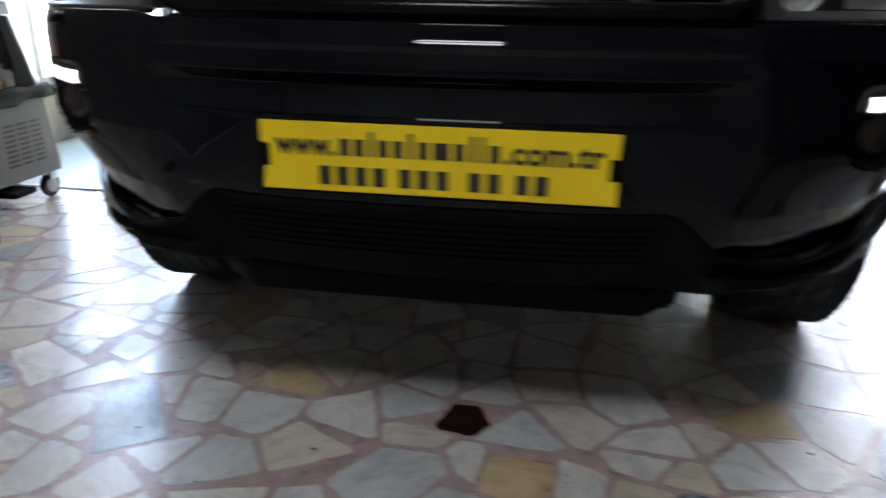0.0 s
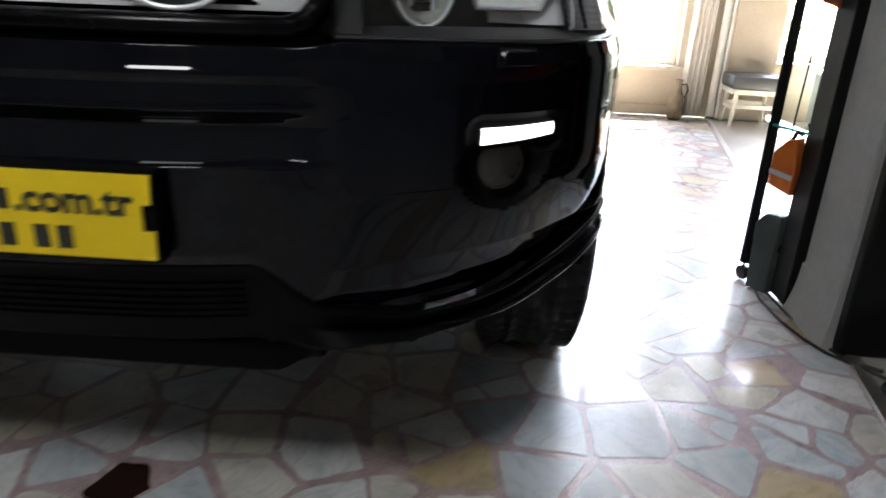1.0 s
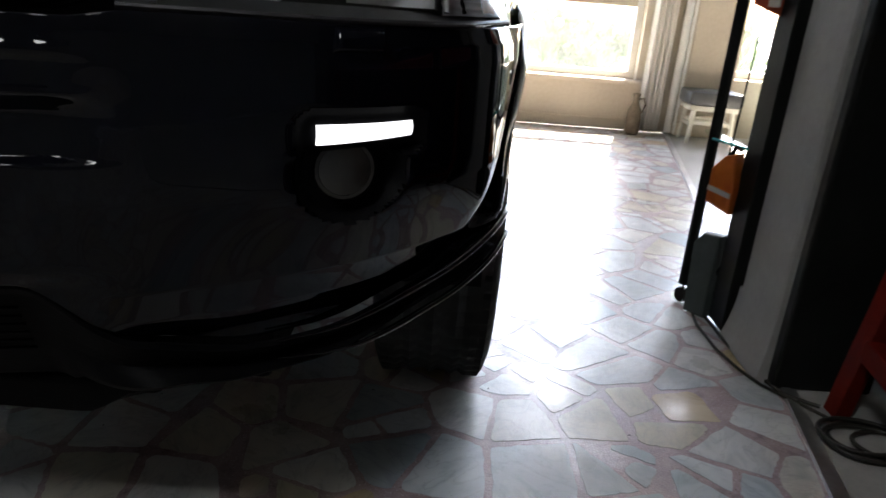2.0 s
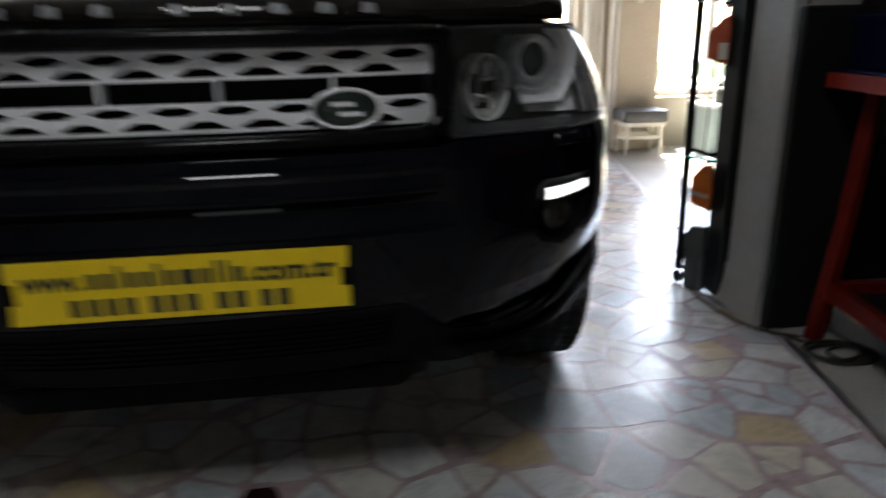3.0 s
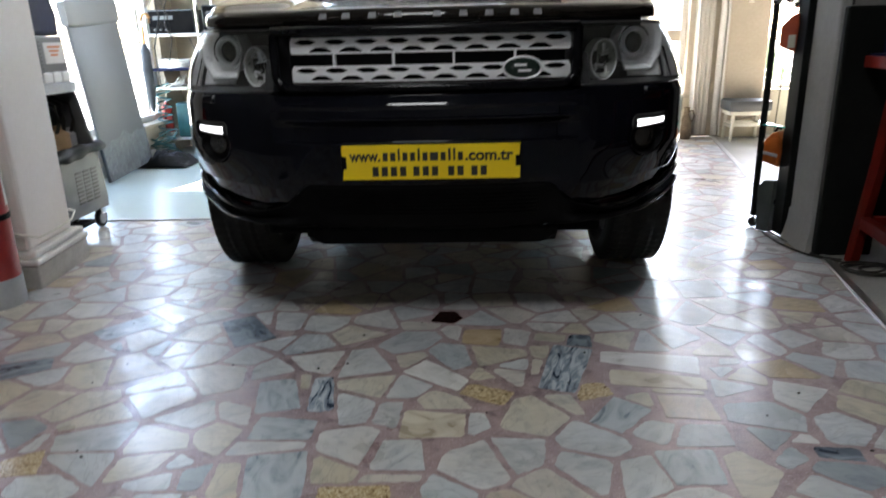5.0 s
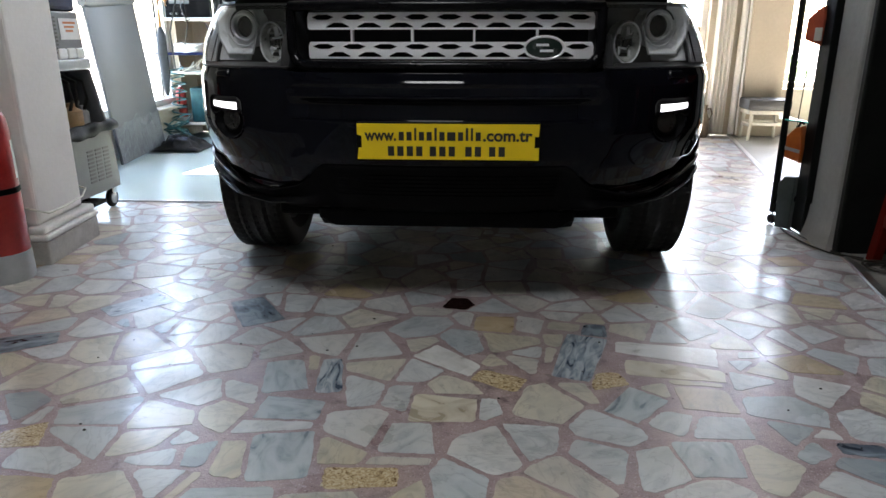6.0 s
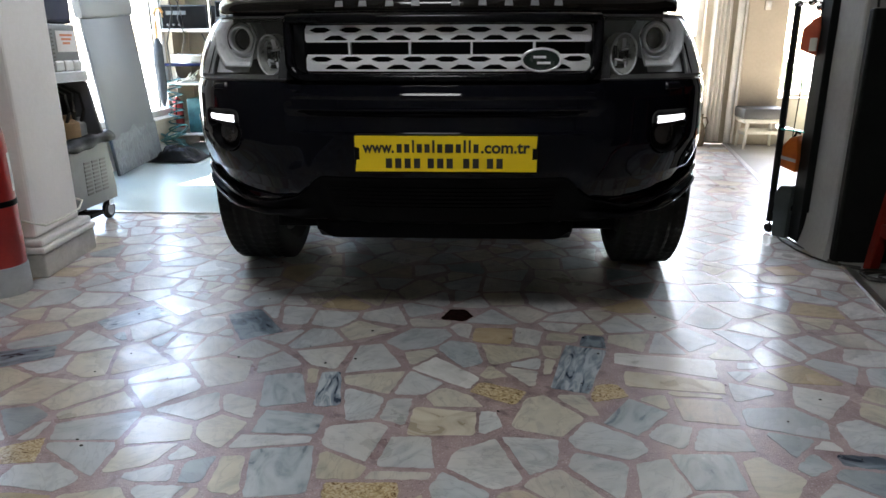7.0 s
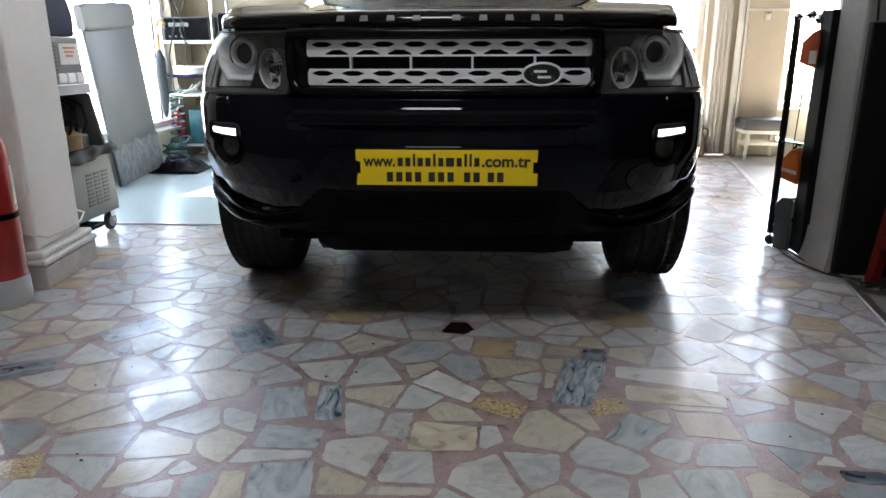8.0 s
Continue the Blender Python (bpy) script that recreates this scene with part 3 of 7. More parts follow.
# folded curtain beside the pilaster
def folds(u, v):
    x = 2.09 + 0.165 * u + 0.006 * math.sin(5 * v)
    return Vector((x, 4.40 + 0.028 * math.sin(u * math.tau * 4.5) + 0.006 * math.sin(u * 31 + v * 4), 0.03 + 2.55 * v))


cur = tagged(part("curtain", sheet(72, 10, folds), M["curtain"], smooth=60), "cream curtain drawn aside in narrow folds", "curtain")
thick(cur, 0.004)


def folds_2(u, v):
    return Vector((-2.44 + 0.022 * math.sin(u * math.tau * 11) , 1.36 + 0.90 * u, 0.12 + 2.879 * v))


cur = tagged(part("curtain", sheet(132, 8, folds_2), M["sheer"], smooth=60), "pale curtain hanging at the side window", "curtain")
thick(cur, 0.004)

# jug standing under the window, beside the curtain
jug = thing("jug", "dark brown jug with a handle standing by the curtain", "jug", (2.055, 4.33, 0.0))
part("jug_body", lathe([(0.001, 0.002), (0.040, 0.002), (0.050, 0.02), (0.054, 0.10), (0.046, 0.17), (0.026, 0.215), (0.022, 0.26), (0.027, 0.285), (0.020, 0.286), (0.001, 0.25)], 28), M["bark"], jug, "", 40)
part("handle", tube([(0.024, 0, 0.25), (0.055, 0, 0.255), (0.070, 0, 0.21), (0.050, 0, 0.155)], 0.006, 8), M["bark"], jug, "", 50)

# pipes beside the curtain
for k, (x, y, r) in enumerate(((2.345, 4.45, 0.028), (2.372, 4.395, 0.009))):
    tagged(part("wall_pipe", tube([(x, y, 0.02), (x + 0.004, y, 1.2), (x, y, H - 0.01)], r, 10), M["white_paint"], smooth=40), "thin painted pipe running up beside the curtain", "pipe")


# square pillar on a stone plinth
def pillar():
    t = thing("pillar", "pale plastered square pillar on a stone plinth", "pillar", (-1.824, 0.755, 0), 5)
    tagged(t, kind="structure")
    part("shaft", box(-0.165, 0.155, -0.19, 0.172, 0.155, H, 0.012), M["wall"], t)
    part("plinth", box(-0.19, 0.19, -0.217, 0.217, 0.0, 0.098, 0.006), M["plinth"], t, "speckled stone plinth")
    part("moulding", box(-0.198, 0.198, -0.225, 0.225, 0.099, 0.125, 0.009), M["white_paint"], t, "white moulding")
    part("moulding", box(-0.187, 0.187, -0.213, 0.213, 0.1255, 0.1545, 0.011), M["white_paint"], t, "white moulding")


pillar()


# round-footed column beside the display stand
def column():
    t = thing("pillar", "grey plastered column with a flared foot", "pillar", (1.69, 1.11, 0))
    tagged(t, kind="structure")
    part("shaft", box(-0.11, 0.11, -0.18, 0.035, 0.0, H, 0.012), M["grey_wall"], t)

    def flare(u, v):
        a = u * math.tau
        g = 0.028 * (1 - v) ** 2
        c, s_ = math.cos(a), math.sin(a)
        k = 1 / max(abs(c), abs(s_))
        return Vector((k * c * (0.1115 + g), -0.0725 + k * s_ * (0.109 + g * (1 if s_ < 0 else 0)), 0.003 + 0.151 * v))
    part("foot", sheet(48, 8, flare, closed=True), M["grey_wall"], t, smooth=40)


column()


# ceiling lamp: a square panel behind the camera
def panel_lamp(x, y, w):
    t = thing("ceiling_light", "square lit ceiling panel in a white frame", "lamp", (x, y, H))
    part("tray", box(-w / 2 - 0.03, w / 2 + 0.03, -w / 2 - 0.03, w / 2 + 0.03, -0.03, -0.001, 0.006), M["white_paint"], t)
    for k in range(4):
        part("rim", box(-w / 2 - 0.03, w / 2 + 0.03, w / 2, w / 2 + 0.03, -0.055, -0.031, 0.003, m=Matrix.Rotation(k * math.pi / 2, 4, "Z") @ pose(0, 0, 0.0005 * (k % 2))), M["white_paint"], t)
    part("diffuser", box(-w / 2, w / 2, -w / 2, w / 2, -0.048, -0.0315), M["panel_light"], t, "glowing white diffuser")


panel_lamp(-0.26, -1.5, 0.62)


# outside: shrubs and a tree in the yard
def leaf_mass(rng, n, cx, cy, cz, rx, ry, rz, size):
    bm = bmesh.new()
    for _ in range(n):
        d = Vector((rng.gauss(0, 1), rng.gauss(0, 1), rng.gauss(0, 1))).normalized() * (0.45 + 0.55 * rng.random() ** 0.5)
        bump = 0.75 + 0.35 * math.sin(3 * d.x + 5 * d.z + cx) * math.cos(4 * d.y + cy)
        p = Vector((cx + rx * d.x * bump, cy + ry * d.y * bump, cz + rz * d.z * bump))
        q = Euler((rng.random() * 6, rng.random() * 6, rng.random() * 6)).to_matrix()
        s_ = size * (0.6 + 0.8 * rng.random())
        vs = [bm.verts.new(p + q @ Vector(c)) for c in ((-s_, 0, 0), (0, -0.4 * s_, 0.08 * s_), (s_, 0, 0), (0, 0.4 * s_, 0.08 * s_))]
        bm.faces.new(vs)
    return bm


rng = random.Random(5)
for k, (x, y, r, h) in enumerate(((1.0, 11.5, 1.4, 0.5), (-0.6, 9.0, 1.9, 0.95), (4.2, 12.5, 1.7, 0.55), (7.6, 11.0, 1.3, 0.5), (-2.4, 12.0, 1.6, 0.55), (2.7, 10.0, 1.15, 0.60), (4.1, 9.2, 1.0, 0.62), (2.1, 8.0, 0.55, 0.42))):
    t = thing("shrub", "dense green shrub in the yard outside", "shrub", (x, y, -0.22), 0, "shrubs in the yard")
    for j in range(5):
        a = j * 1.3 + k
        part("stem", tube([(0, 0, 0), (0.2 * r * math.cos(a), 0.2 * r * math.sin(a), 0.5 * h), (0.5 * r * math.cos(a), 0.5 * r * math.sin(a), 1.1 * h)], [0.03, 0.022, 0.008], 6), M["bark"], t)
    part("foliage", leaf_mass(rng, 1500, 0, 0, h * 0.95, r, r * 0.8, h * 0.9, 0.09), M["leaf"], t)
t = thing("tree", "low leafy tree in the yard behind the car", "tree", (-0.45, 9.6, -0.22))
part("trunk", tube([(0, 0, 0), (0.04, 0, 0.7), (-0.03, 0.05, 1.4), (0.05, 0, 2.4)], [0.09, 0.075, 0.06, 0.03], 10), M["bark"], t, smooth=40)
for j in range(5):
    a = j * 1.26
    part("limb", tube([(0, 0, 1.2 + 0.1 * j), (0.4 * math.cos(a), 0.4 * math.sin(a), 1.6 + 0.1 * j), (0.9 * math.cos(a), 0.9 * math.sin(a), 1.9 + 0.15 * j)], [0.04, 0.028, 0.012], 6), M["bark"], t)
part("crown", leaf_mass(rng, 4200, 0, 0, 2.15, 1.35, 1.2, 0.95, 0.10), M["leaf"], t)
t = thing("tree", "broad green tree in the yard outside", "tree", (-7.5, 30.0, -0.22))
part("trunk", tube([(0, 0, 0), (0.05, 0, 1.2), (-0.05, 0.1, 2.4), (0.1, 0, 3.6)], [0.2, 0.16, 0.13, 0.07], 10), M["bark"], t, smooth=40)
for j in range(6):
    a = j * 1.05
    part("limb", tube([(0, 0, 2.0 + 0.2 * j), (0.8 * math.cos(a), 0.8 * math.sin(a), 2.8 + 0.2 * j), (1.7 * math.cos(a), 1.7 * math.sin(a), 3.3 + 0.25 * j)], [0.08, 0.05, 0.02], 6), M["bark"], t)
part("crown", leaf_mass(rng, 4200, 0, 0, 3.6, 2.6, 2.4, 1.7, 0.14), M["leaf"], t)

# ---------------------------------------------------------------- the car, nose towards the camera
HALF = [(0.0, 0.014), (0.13, 0.017), (0.26, 0.026), (0.38, 0.050), (0.47, 0.084), (0.58, 0.124), (0.68, 0.172), (0.745, 0.228), (0.797, 0.298), (0.841, 0.385), (0.872, 0.48), (0.892, 0.58), (0.904, 0.66)]


def spline(pts, per=12):
    out = []
    ext = [(-pts[1][0], pts[1][1])] + pts + [(2 * pts[-1][0] - pts[-2][0], 2 * pts[-1][1] - pts[-2][1])]
    for i in range(1, len(ext) - 2):
        p0, p1, p2, p3 = [np.array(p) for p in ext[i - 1:i + 3]]
        for k in range(per):
            t = k / per
            out.append(0.5 * (2 * p1 + (p2 - p0) * t + (2 * p0 - 5 * p1 + 4 * p2 - p3) * t * t + (3 * p1 - p0 - 3 * p2 + p3) * t ** 3))
    out.append(np.array(pts[-1]))
    return np.array(out)


CURVE = spline(HALF)
ARC = np.concatenate([[0], np.cumsum(np.hypot(*np.diff(CURVE, axis=0).T))])
LONG = float(ARC[-1])


def nose(s):
    """A place on the nose's plan at arc length s from the middle, and its outward direction."""
    a = min(abs(s), LONG)
    x, y = np.interp(a, ARC, CURVE[:, 0]), np.interp(a, ARC, CURVE[:, 1])
    b, c = max(a - 0.01, 0), min(a + 0.01, LONG)
    tx, ty = np.interp(c, ARC, CURVE[:, 0]) - np.interp(b, ARC, CURVE[:, 0]), np.interp(c, ARC, CURVE[:, 1]) - np.interp(b, ARC, CURVE[:, 1])
    if a < 0.01:
        ty *= a / 0.01
    n = math.hypot(tx, ty)
    sg = 1 if s >= 0 else -1
    return sg * float(x), float(y), sg * float(ty / n), float(-tx / n)


def arc_at(x):
    return math.copysign(float(np.interp(abs(x), CURVE[:, 0], ARC)), x)


def on_nose(s, z, inward=0.0):
    x, y, nx, ny = nose(s)
    return Vector((x - nx * inward, y - ny * inward, z))


def at_x(x, z, inward=0.0):
    return on_nose(arc_at(x), z, inward)


def behind(x, z, d=0.0):
    """A place d metres straight back from the nose's plan at x."""
    return Vector((x, float(np.interp(abs(x), CURVE[:, 0], CURVE[:, 1])) + d, z))


def paint_low(x):
    return 0.515 - 0.070 * ease(0.36, 0.47, x) - 0.034 * ease(0.43, 0.60, x) + 0.026 * ease(0.64, 0.80, x) + 0.05 * ease(0.79, 0.89, x)


def paint_high(x):
    return 0.778 + 0.008 * ease(0.43, 0.485, x)


MID_Z = [0.51, 0.53, 0.634, 0.6400, 0.6415, 0.6425, 0.6452, 0.668, 0.688, 0.698, 0.704, 0.708, 0.712, 0.717, 0.738, 0.744, 0.748, 0.752, 0.756, 0.764, 0.780, 0.80]
MID_D = [0.020, 0.013, 0.0115, 0.0113, 0.0119, 0.0138, 0.0250, 0.0290, 0.0310, 0.0240, 0.0150, 0.0112, 0.0118, 0.0142, 0.0160, 0.0128, 0.0122, 0.0140, 0.0166, 0.0195, 0.0270, 0.050]
OUT_Z = [0.43, 0.46, 0.50, 0.60, 0.74, 0.765, 0.785, 0.80]
OUT_D = [0.035, 0.020, 0.007, 0.0, 0.001, 0.004, 0.011, 0.024]


def pocket(x, z):
    """How far a place lies inside the lamp pocket, a slot over a round, 0 to 1."""
    dx, dz = abs(x - 0.693) - 0.046, abs(z - 0.672) - 0.006
    slot = math.hypot(max(dx, 0), max(dz, 0)) - 0.022
    d = min(slot, math.hypot(x - 0.683, z - 0.628) - 0.057)
    return 1 - ease(-0.010, 0.004, d)


def bumper_in(x, z):
    c = 1 - ease(0.405, 0.470, x)
    mid, out = np.interp(z, MID_Z, MID_D), np.interp(z, OUT_Z, OUT_D)
    d = c * mid + (1 - c) * out
    d += 0.004 * math.exp(-((x - 0.455) / 0.022) ** 2) * ease(0.50, 0.56, z) * (1 - ease(0.70, 0.74, z))
    return d + (0.026 - 0.019 * ease(0.645, 0.662, z)) * pocket(x, z)


FRONT_WHEEL = (0.93, 0.356)


def swept(p):
    """The lower corners are swept back and flare out to the wheel arches."""
    low, ax = 1 - ease(0.45, 0.63, p.z), abs(p.x)
    return Vector((p.x + math.copysign(0.030 * low * ease(0.78, 0.86, ax), p.x), p.y + 0.085 * low * ease(0.42, 0.78, ax), p.z))


def before_arch(p):
    """Whether a place on the nose lies ahead of the front wheel's arch."""
    return math.hypot(p.y - FRONT_WHEEL[0], p.z - FRONT_WHEEL[1]) > 0.428


def hollowed(p):
    """A shallow vertical hollow just ahead of the wheel arch, from which its flare rises."""
    q = math.hypot(p.y - FRONT_WHEEL[0], p.z - FRONT_WHEEL[1]) - 0.428
    k = math.exp(-((q - 0.062) / 0.034) ** 2) * ease(0.40, 0.50, p.z) * (1 - ease(0.755, 0.785, p.z)) * ease(0.70, 0.82, abs(p.x))
    return Vector((p.x - math.copysign(0.026 * k, p.x), p.y, p.z))


car = thing("car", "black sport utility car with a silver grille and lit lamps", "car", (-0.016, 0, 0))


def bumper_skin(u, v):
    s = (2 * u - 1) * LONG
    x = abs(nose(s)[0])
    z = paint_low(x) + (paint_high(x) - paint_low(x)) * v
    return hollowed(swept(on_nose(s, z, bumper_in(x, z))))


bumper = part("bumper", sheet(300, 200, bumper_skin, keep=lambda u, v: before_arch(bumper_skin(u, v))), M["paint"], car, "glossy black front bumper", 50)
thick(bumper, 0.004)


def skirt_low(x):
    return 0.334 + 0.016 * ease(0.385, 0.41, x) + 0.036 * ease(0.41, 0.52, x) + 0.012 * ease(0.45, 0.60, x) - 0.036 * ease(0.42, 0.58, x) + 0.036 * ease(0.64, 0.80, x) + 0.05 * ease(0.80, 0.89, x)


def intake_in(v):
    """The intake leans back towards its lower edge."""
    return float(np.interp(v, [0, 0.06, 0.12, 0.45, 0.55, 0.92, 1], [0.175, 0.140, 0.122, 0.082, 0.072, 0.036, 0.022]))


def skirt_skin(u, v):
    s = (2 * u - 1) * LONG
    x = abs(nose(s)[0])
    z0, z1 = skirt_low(x), paint_low(x) - 0.004
    z = z0 + (z1 - z0) * v
    mid = intake_in(v)
    out = np.interp(v, [0, 0.10, 0.22, 0.34, 0.46, 0.60, 0.86, 0.94, 1], [0.060, 0.016, 0.008, 0.020, 0.034, 0.030, 0.016, 0.012, 0.024])
    c = 1 - ease(0.35, 0.50, x)
    return swept(on_nose(s, z, c * mid + (1 - c) * out))


skirt = part("lower_bumper", sheet(260, 46, skirt_skin, keep=lambda u, v: before_arch(skirt_skin(u, v))), M["plastic"], car, "dark plastic lower bumper", 45)
thick(skirt, 0.004)
for k in range(6):
    z = 0.410 + 0.0135 * k
    part("intake_slat", tube([on_nose(arc_at(-0.355 + 0.71 * i / 40), z, intake_in((z - 0.334) / 0.177) - 0.001) for i in range(41)], 0.0022, 6), M["plastic"], car, smooth=40)
for sg in (-1, 1):
    a0 = arc_at(0.60)
    for r, drop, inward, u1 in ((0.0065, 0.007, 0.013, 0.80), (0.0050, 0.050, 0.010, 0.76)):
        run = [a0 + (LONG - a0) * u1 * i / 40 for i in range(41)]
        part("trim_strip", tube([swept(on_nose(sg * s_, paint_low(abs(nose(s_)[0])) - drop * ease(-0.3, 0.3, (s_ - a0) / (LONG - a0)), inward)) for s_ in run], [r * (0.15 + 0.85 * ease(0, 14, i)) for i in range(41)], 10), M["trim_gloss"], car, "glossy dark trim strip", 60)


def guard(u, v):
    """The guard under the intake, its ends turned up."""
    x = -0.412 + 0.824 * u
    k = 4 * v
    y, z = float(np.interp(k, [0, 1, 2, 4], [0.165, 0.180, 0.240, 0.86])), float(np.interp(k, [0, 1, 2, 4], [0.350, 0.293, 0.278, 0.190]))
    up = ease(0.350, 0.412, abs(x))
    return Vector((x, y + 0.02 * up, z + 0.022 * up * (1 - ease(0, 1, abs(1 - k)))))


thick(part("splash_guard", sheet(60, 16, guard), M["plastic"], car, "", 40), 0.004)
for sg in (-1, 1):
    part("wheel_liner", box(sg * 0.478 - 0.088, sg * 0.478 + 0.088, 0.265, 0.50, 0.300, 0.44, 0.014), M["plastic"], car)
part("radiator", box(-0.465, 0.465, 0.30, 0.46, 0.36, 0.955, 0.004), M["plastic"], car, "dark radiator behind the grille")

# number plate: yellow advertising plate on a black holder
plate = part("number_plate", prism([(-0.26, -0.049), (0.26, -0.049), (0.26, -0.014), (0.247, -0.014), (0.247, 0.018), (0.258, 0.018), (0.26, 0.053), (-0.26, 0.053), (-0.26, 0.022), (-0.247, 0.018), (-0.247, -0.016), (-0.256, -0.016)], 0.003, m=pose(0.016, 0.0035, 0.588, 90, 0, 0)), M["plate_yellow"], car, "yellow plate with two rows of dark print")
part("plate_holder", box(-0.247, 0.279, 0.0045, 0.036, 0.532, 0.6435, 0.004), M["plastic"], plate)


def print_bars(x0, x1, z, x_height, tall, widths, talls):
    """A row of plain upright bars, one for each character; talls names those that reach up."""
    pitch = (x1 - x0) / sum(abs(w) for w in widths)
    x = x0
    for k, w in enumerate(widths):
        if w > 0:
            part("print_bar", box(x + 0.17 * pitch, x + (w - 0.17) * pitch, -0.0009, 0.0002, z, z + (tall if k in talls else x_height)), M["print"], plate)
        x += abs(w) * pitch


def lettering(text, x0, x1, z, high):
    """Printed letters on the plate, fitted between x0 and x1."""
    curve = bpy.data.curves.new("lettering", "FONT")
    curve.body, curve.extrude, curve.offset = text, 0.0005, 0.028
    probe = bpy.data.objects.new("lettering", curve)
    scene.collection.objects.link(probe)
    me = bpy.data.meshes.new_from_object(probe.evaluated_get(bpy.context.evaluated_depsgraph_get()))
    bpy.data.objects.remove(probe)
    co = np.empty(len(me.vertices) * 3)
    me.vertices.foreach_get("co", co)
    co = co.reshape(-1, 3)
    lo, hi = co.min(axis=0), co.max(axis=0)
    sx = (x1 - x0) / (hi[0] - lo[0])
    out = np.stack([x0 + (co[:, 0] - lo[0]) * sx, -0.0004 - co[:, 2], z + co[:, 1] * high], axis=1)
    me.vertices.foreach_set("co", out.ravel())
    me.materials.clear()
    me.materials.append(M["print"])
    ob = new("lettering", me)
    ob.parent = plate
    return ob


lettering("www.", -0.222, -0.131, 0.5935, 0.046)
print_bars(-0.127, 0.114, 0.5935, 0.0245, 0.036, (1, 1, 0.62, 1, 1, 0.66, 1, 1.4, 1, 0.66, 0.62, 1), (2, 5, 9, 10))
lettering(".com.tr", 0.117, 0.256, 0.5935, 0.046)
print_bars(-0.160, 0.184, 0.549, 0.028, 0.028, (1, 1, 1, 1, -0.45, 1, 1, 1, -0.75, 1, 1, -0.5, 1, 1), ())

# grille
opening = [(sg * x, z) for sg, run in ((-1, 1), (1, -1)) for x, z in ((0.450, 0.960), (0.450, 0.842), (0.444, 0.820), (0.430, 0.804), (0.408, 0.796))[::run]]
ring = []
for (ax, az), (bx, bz) in zip(opening, opening[1:] + opening[:1]):
    for k in range(16):
        ring.append((ax + (bx - ax) * k / 16, az + (bz - az) * k / 16))
part("grille_frame", tube([behind(x, z, 0.052) for x, z in ring], 0.0155, 10, closed=True), M["gloss_black"], car, "glossy black grille surround", 60)
part("grille_backing", sheet(40, 6, lambda u, v: behind(-0.48 + 0.96 * u, 0.70 + 0.28 * v, 0.15)), M["plastic"], car)


def grille_bar(z0, z1):
    """Silver bar pierced by a row of stretched hexagons over a row of flat-based ones."""
    bm = bmesh.new()
    n, p, mid = 9, 0.0924, 0.016
    x0, zm = -n * p / 2, z0 + 0.47 * (z1 - z0)
    tall = z1 - zm

    def solid(outer, hole):
        """A closed block with one hole through it."""
        rings = [[bm.verts.new(behind(x + mid, z, d)) for x, z in loop] for d in (0.068, 0.084) for loop in (outer, hole)]
        k = len(outer)
        for i in range(k):
            j = (i + 1) % k
            fo, fh, bo, bh = rings
            bm.faces.new((fo[i], fo[j], fh[j], fh[i]))
            bm.faces.new((bo[j], bo[i], bh[i], bh[j]))
            bm.faces.new((fo[j], fo[i], bo[i], bo[j]))
            bm.faces.new((fh[i], fh[j], bh[j], bh[i]))

    def cell(a, b, c, d, hole, cut=0):
        m = (a + b) / 2
        r = 0.006
        left = [(a, (c + d) / 2), (a + (r if cut < 0 else 0), d)]
        right = [(b - (r if cut > 0 else 0), d), (b, (c + d) / 2)]
        solid(left + right + [(b, c), (a, c)], [(m + x, z) for x, z in hole])
    for k in range(n):
        a = x0 + k * p
        c, h = zm + tall * 0.48, tall * 0.30
        cell(a, a + p, zm, z1, [(-0.036, c), (-0.016, c + h), (0.016, c + h), (0.036, c), (0.016, c - h), (-0.016, c - h)], -1 if k == 0 else 1 if k == n - 1 else 0)
        if k < n - 1:
            a += p / 2
            lo, up = z0 + 0.24 * (zm - z0), z0 + 0.86 * (zm - z0)
            cell(a, a + p, z0, zm, [(-0.036, lo + 0.003), (-0.014, up), (0.014, up), (0.036, lo + 0.003), (0.034, lo), (-0.034, lo)])
    for sg in (-1, 1):
        e, f = sg * n * p / 2, sg * (n - 1) * p / 2
        pts = [(e, zm), (e, z0 + 0.005), (e - sg * 0.005, z0), (f, z0), (f, zm)]
        fr, bk = [[bm.verts.new(behind(x + mid, z, d)) for x, z in pts] for d in (0.068, 0.084)]
        bm.faces.new(fr), bm.faces.new(bk[::-1])
        for i in range(5):
            bm.faces.new((fr[(i + 1) % 5], fr[i], bk[i], bk[(i + 1) % 5]))
    return part("grille_bar", bm, M["silver"], car, "silver grille bar with pierced hexagons")


grille_bar(0.896, 0.943)
grille_bar(0.815, 0.862)
for x in (-0.266, -0.09, 0.087, 0.266):
    part("grille_strut", box(-0.003, 0.003, -0.006, 0.02, 0.862, 0.896, 0.001, m=Matrix.Translation(behind(x, 0, 0.075))), M["silver"], car)
m = Matrix.Translation(behind(0.286, 0.846, 0.060)) @ pose(0, 0, 0, 90, 0, 5)
badge = part("badge", lathe([(0.002, 0.006), (0.8, 0.006), (0.92, 0.004), (0.94, -0.004)], 40, m=m @ Matrix.Diagonal((0.056, 0.0305, 1, 1))), M["badge_green"], car, "oval dark green badge in a silver ring", 40)
part("badge_ring", tube([m @ Vector((0.0565 * math.cos(math.tau * k / 48), 0.031 * math.sin(math.tau * k / 48), 0.004)) for k in range(48)], 0.0035, 8, closed=True), M["silver"], badge, "silver ring", 50)
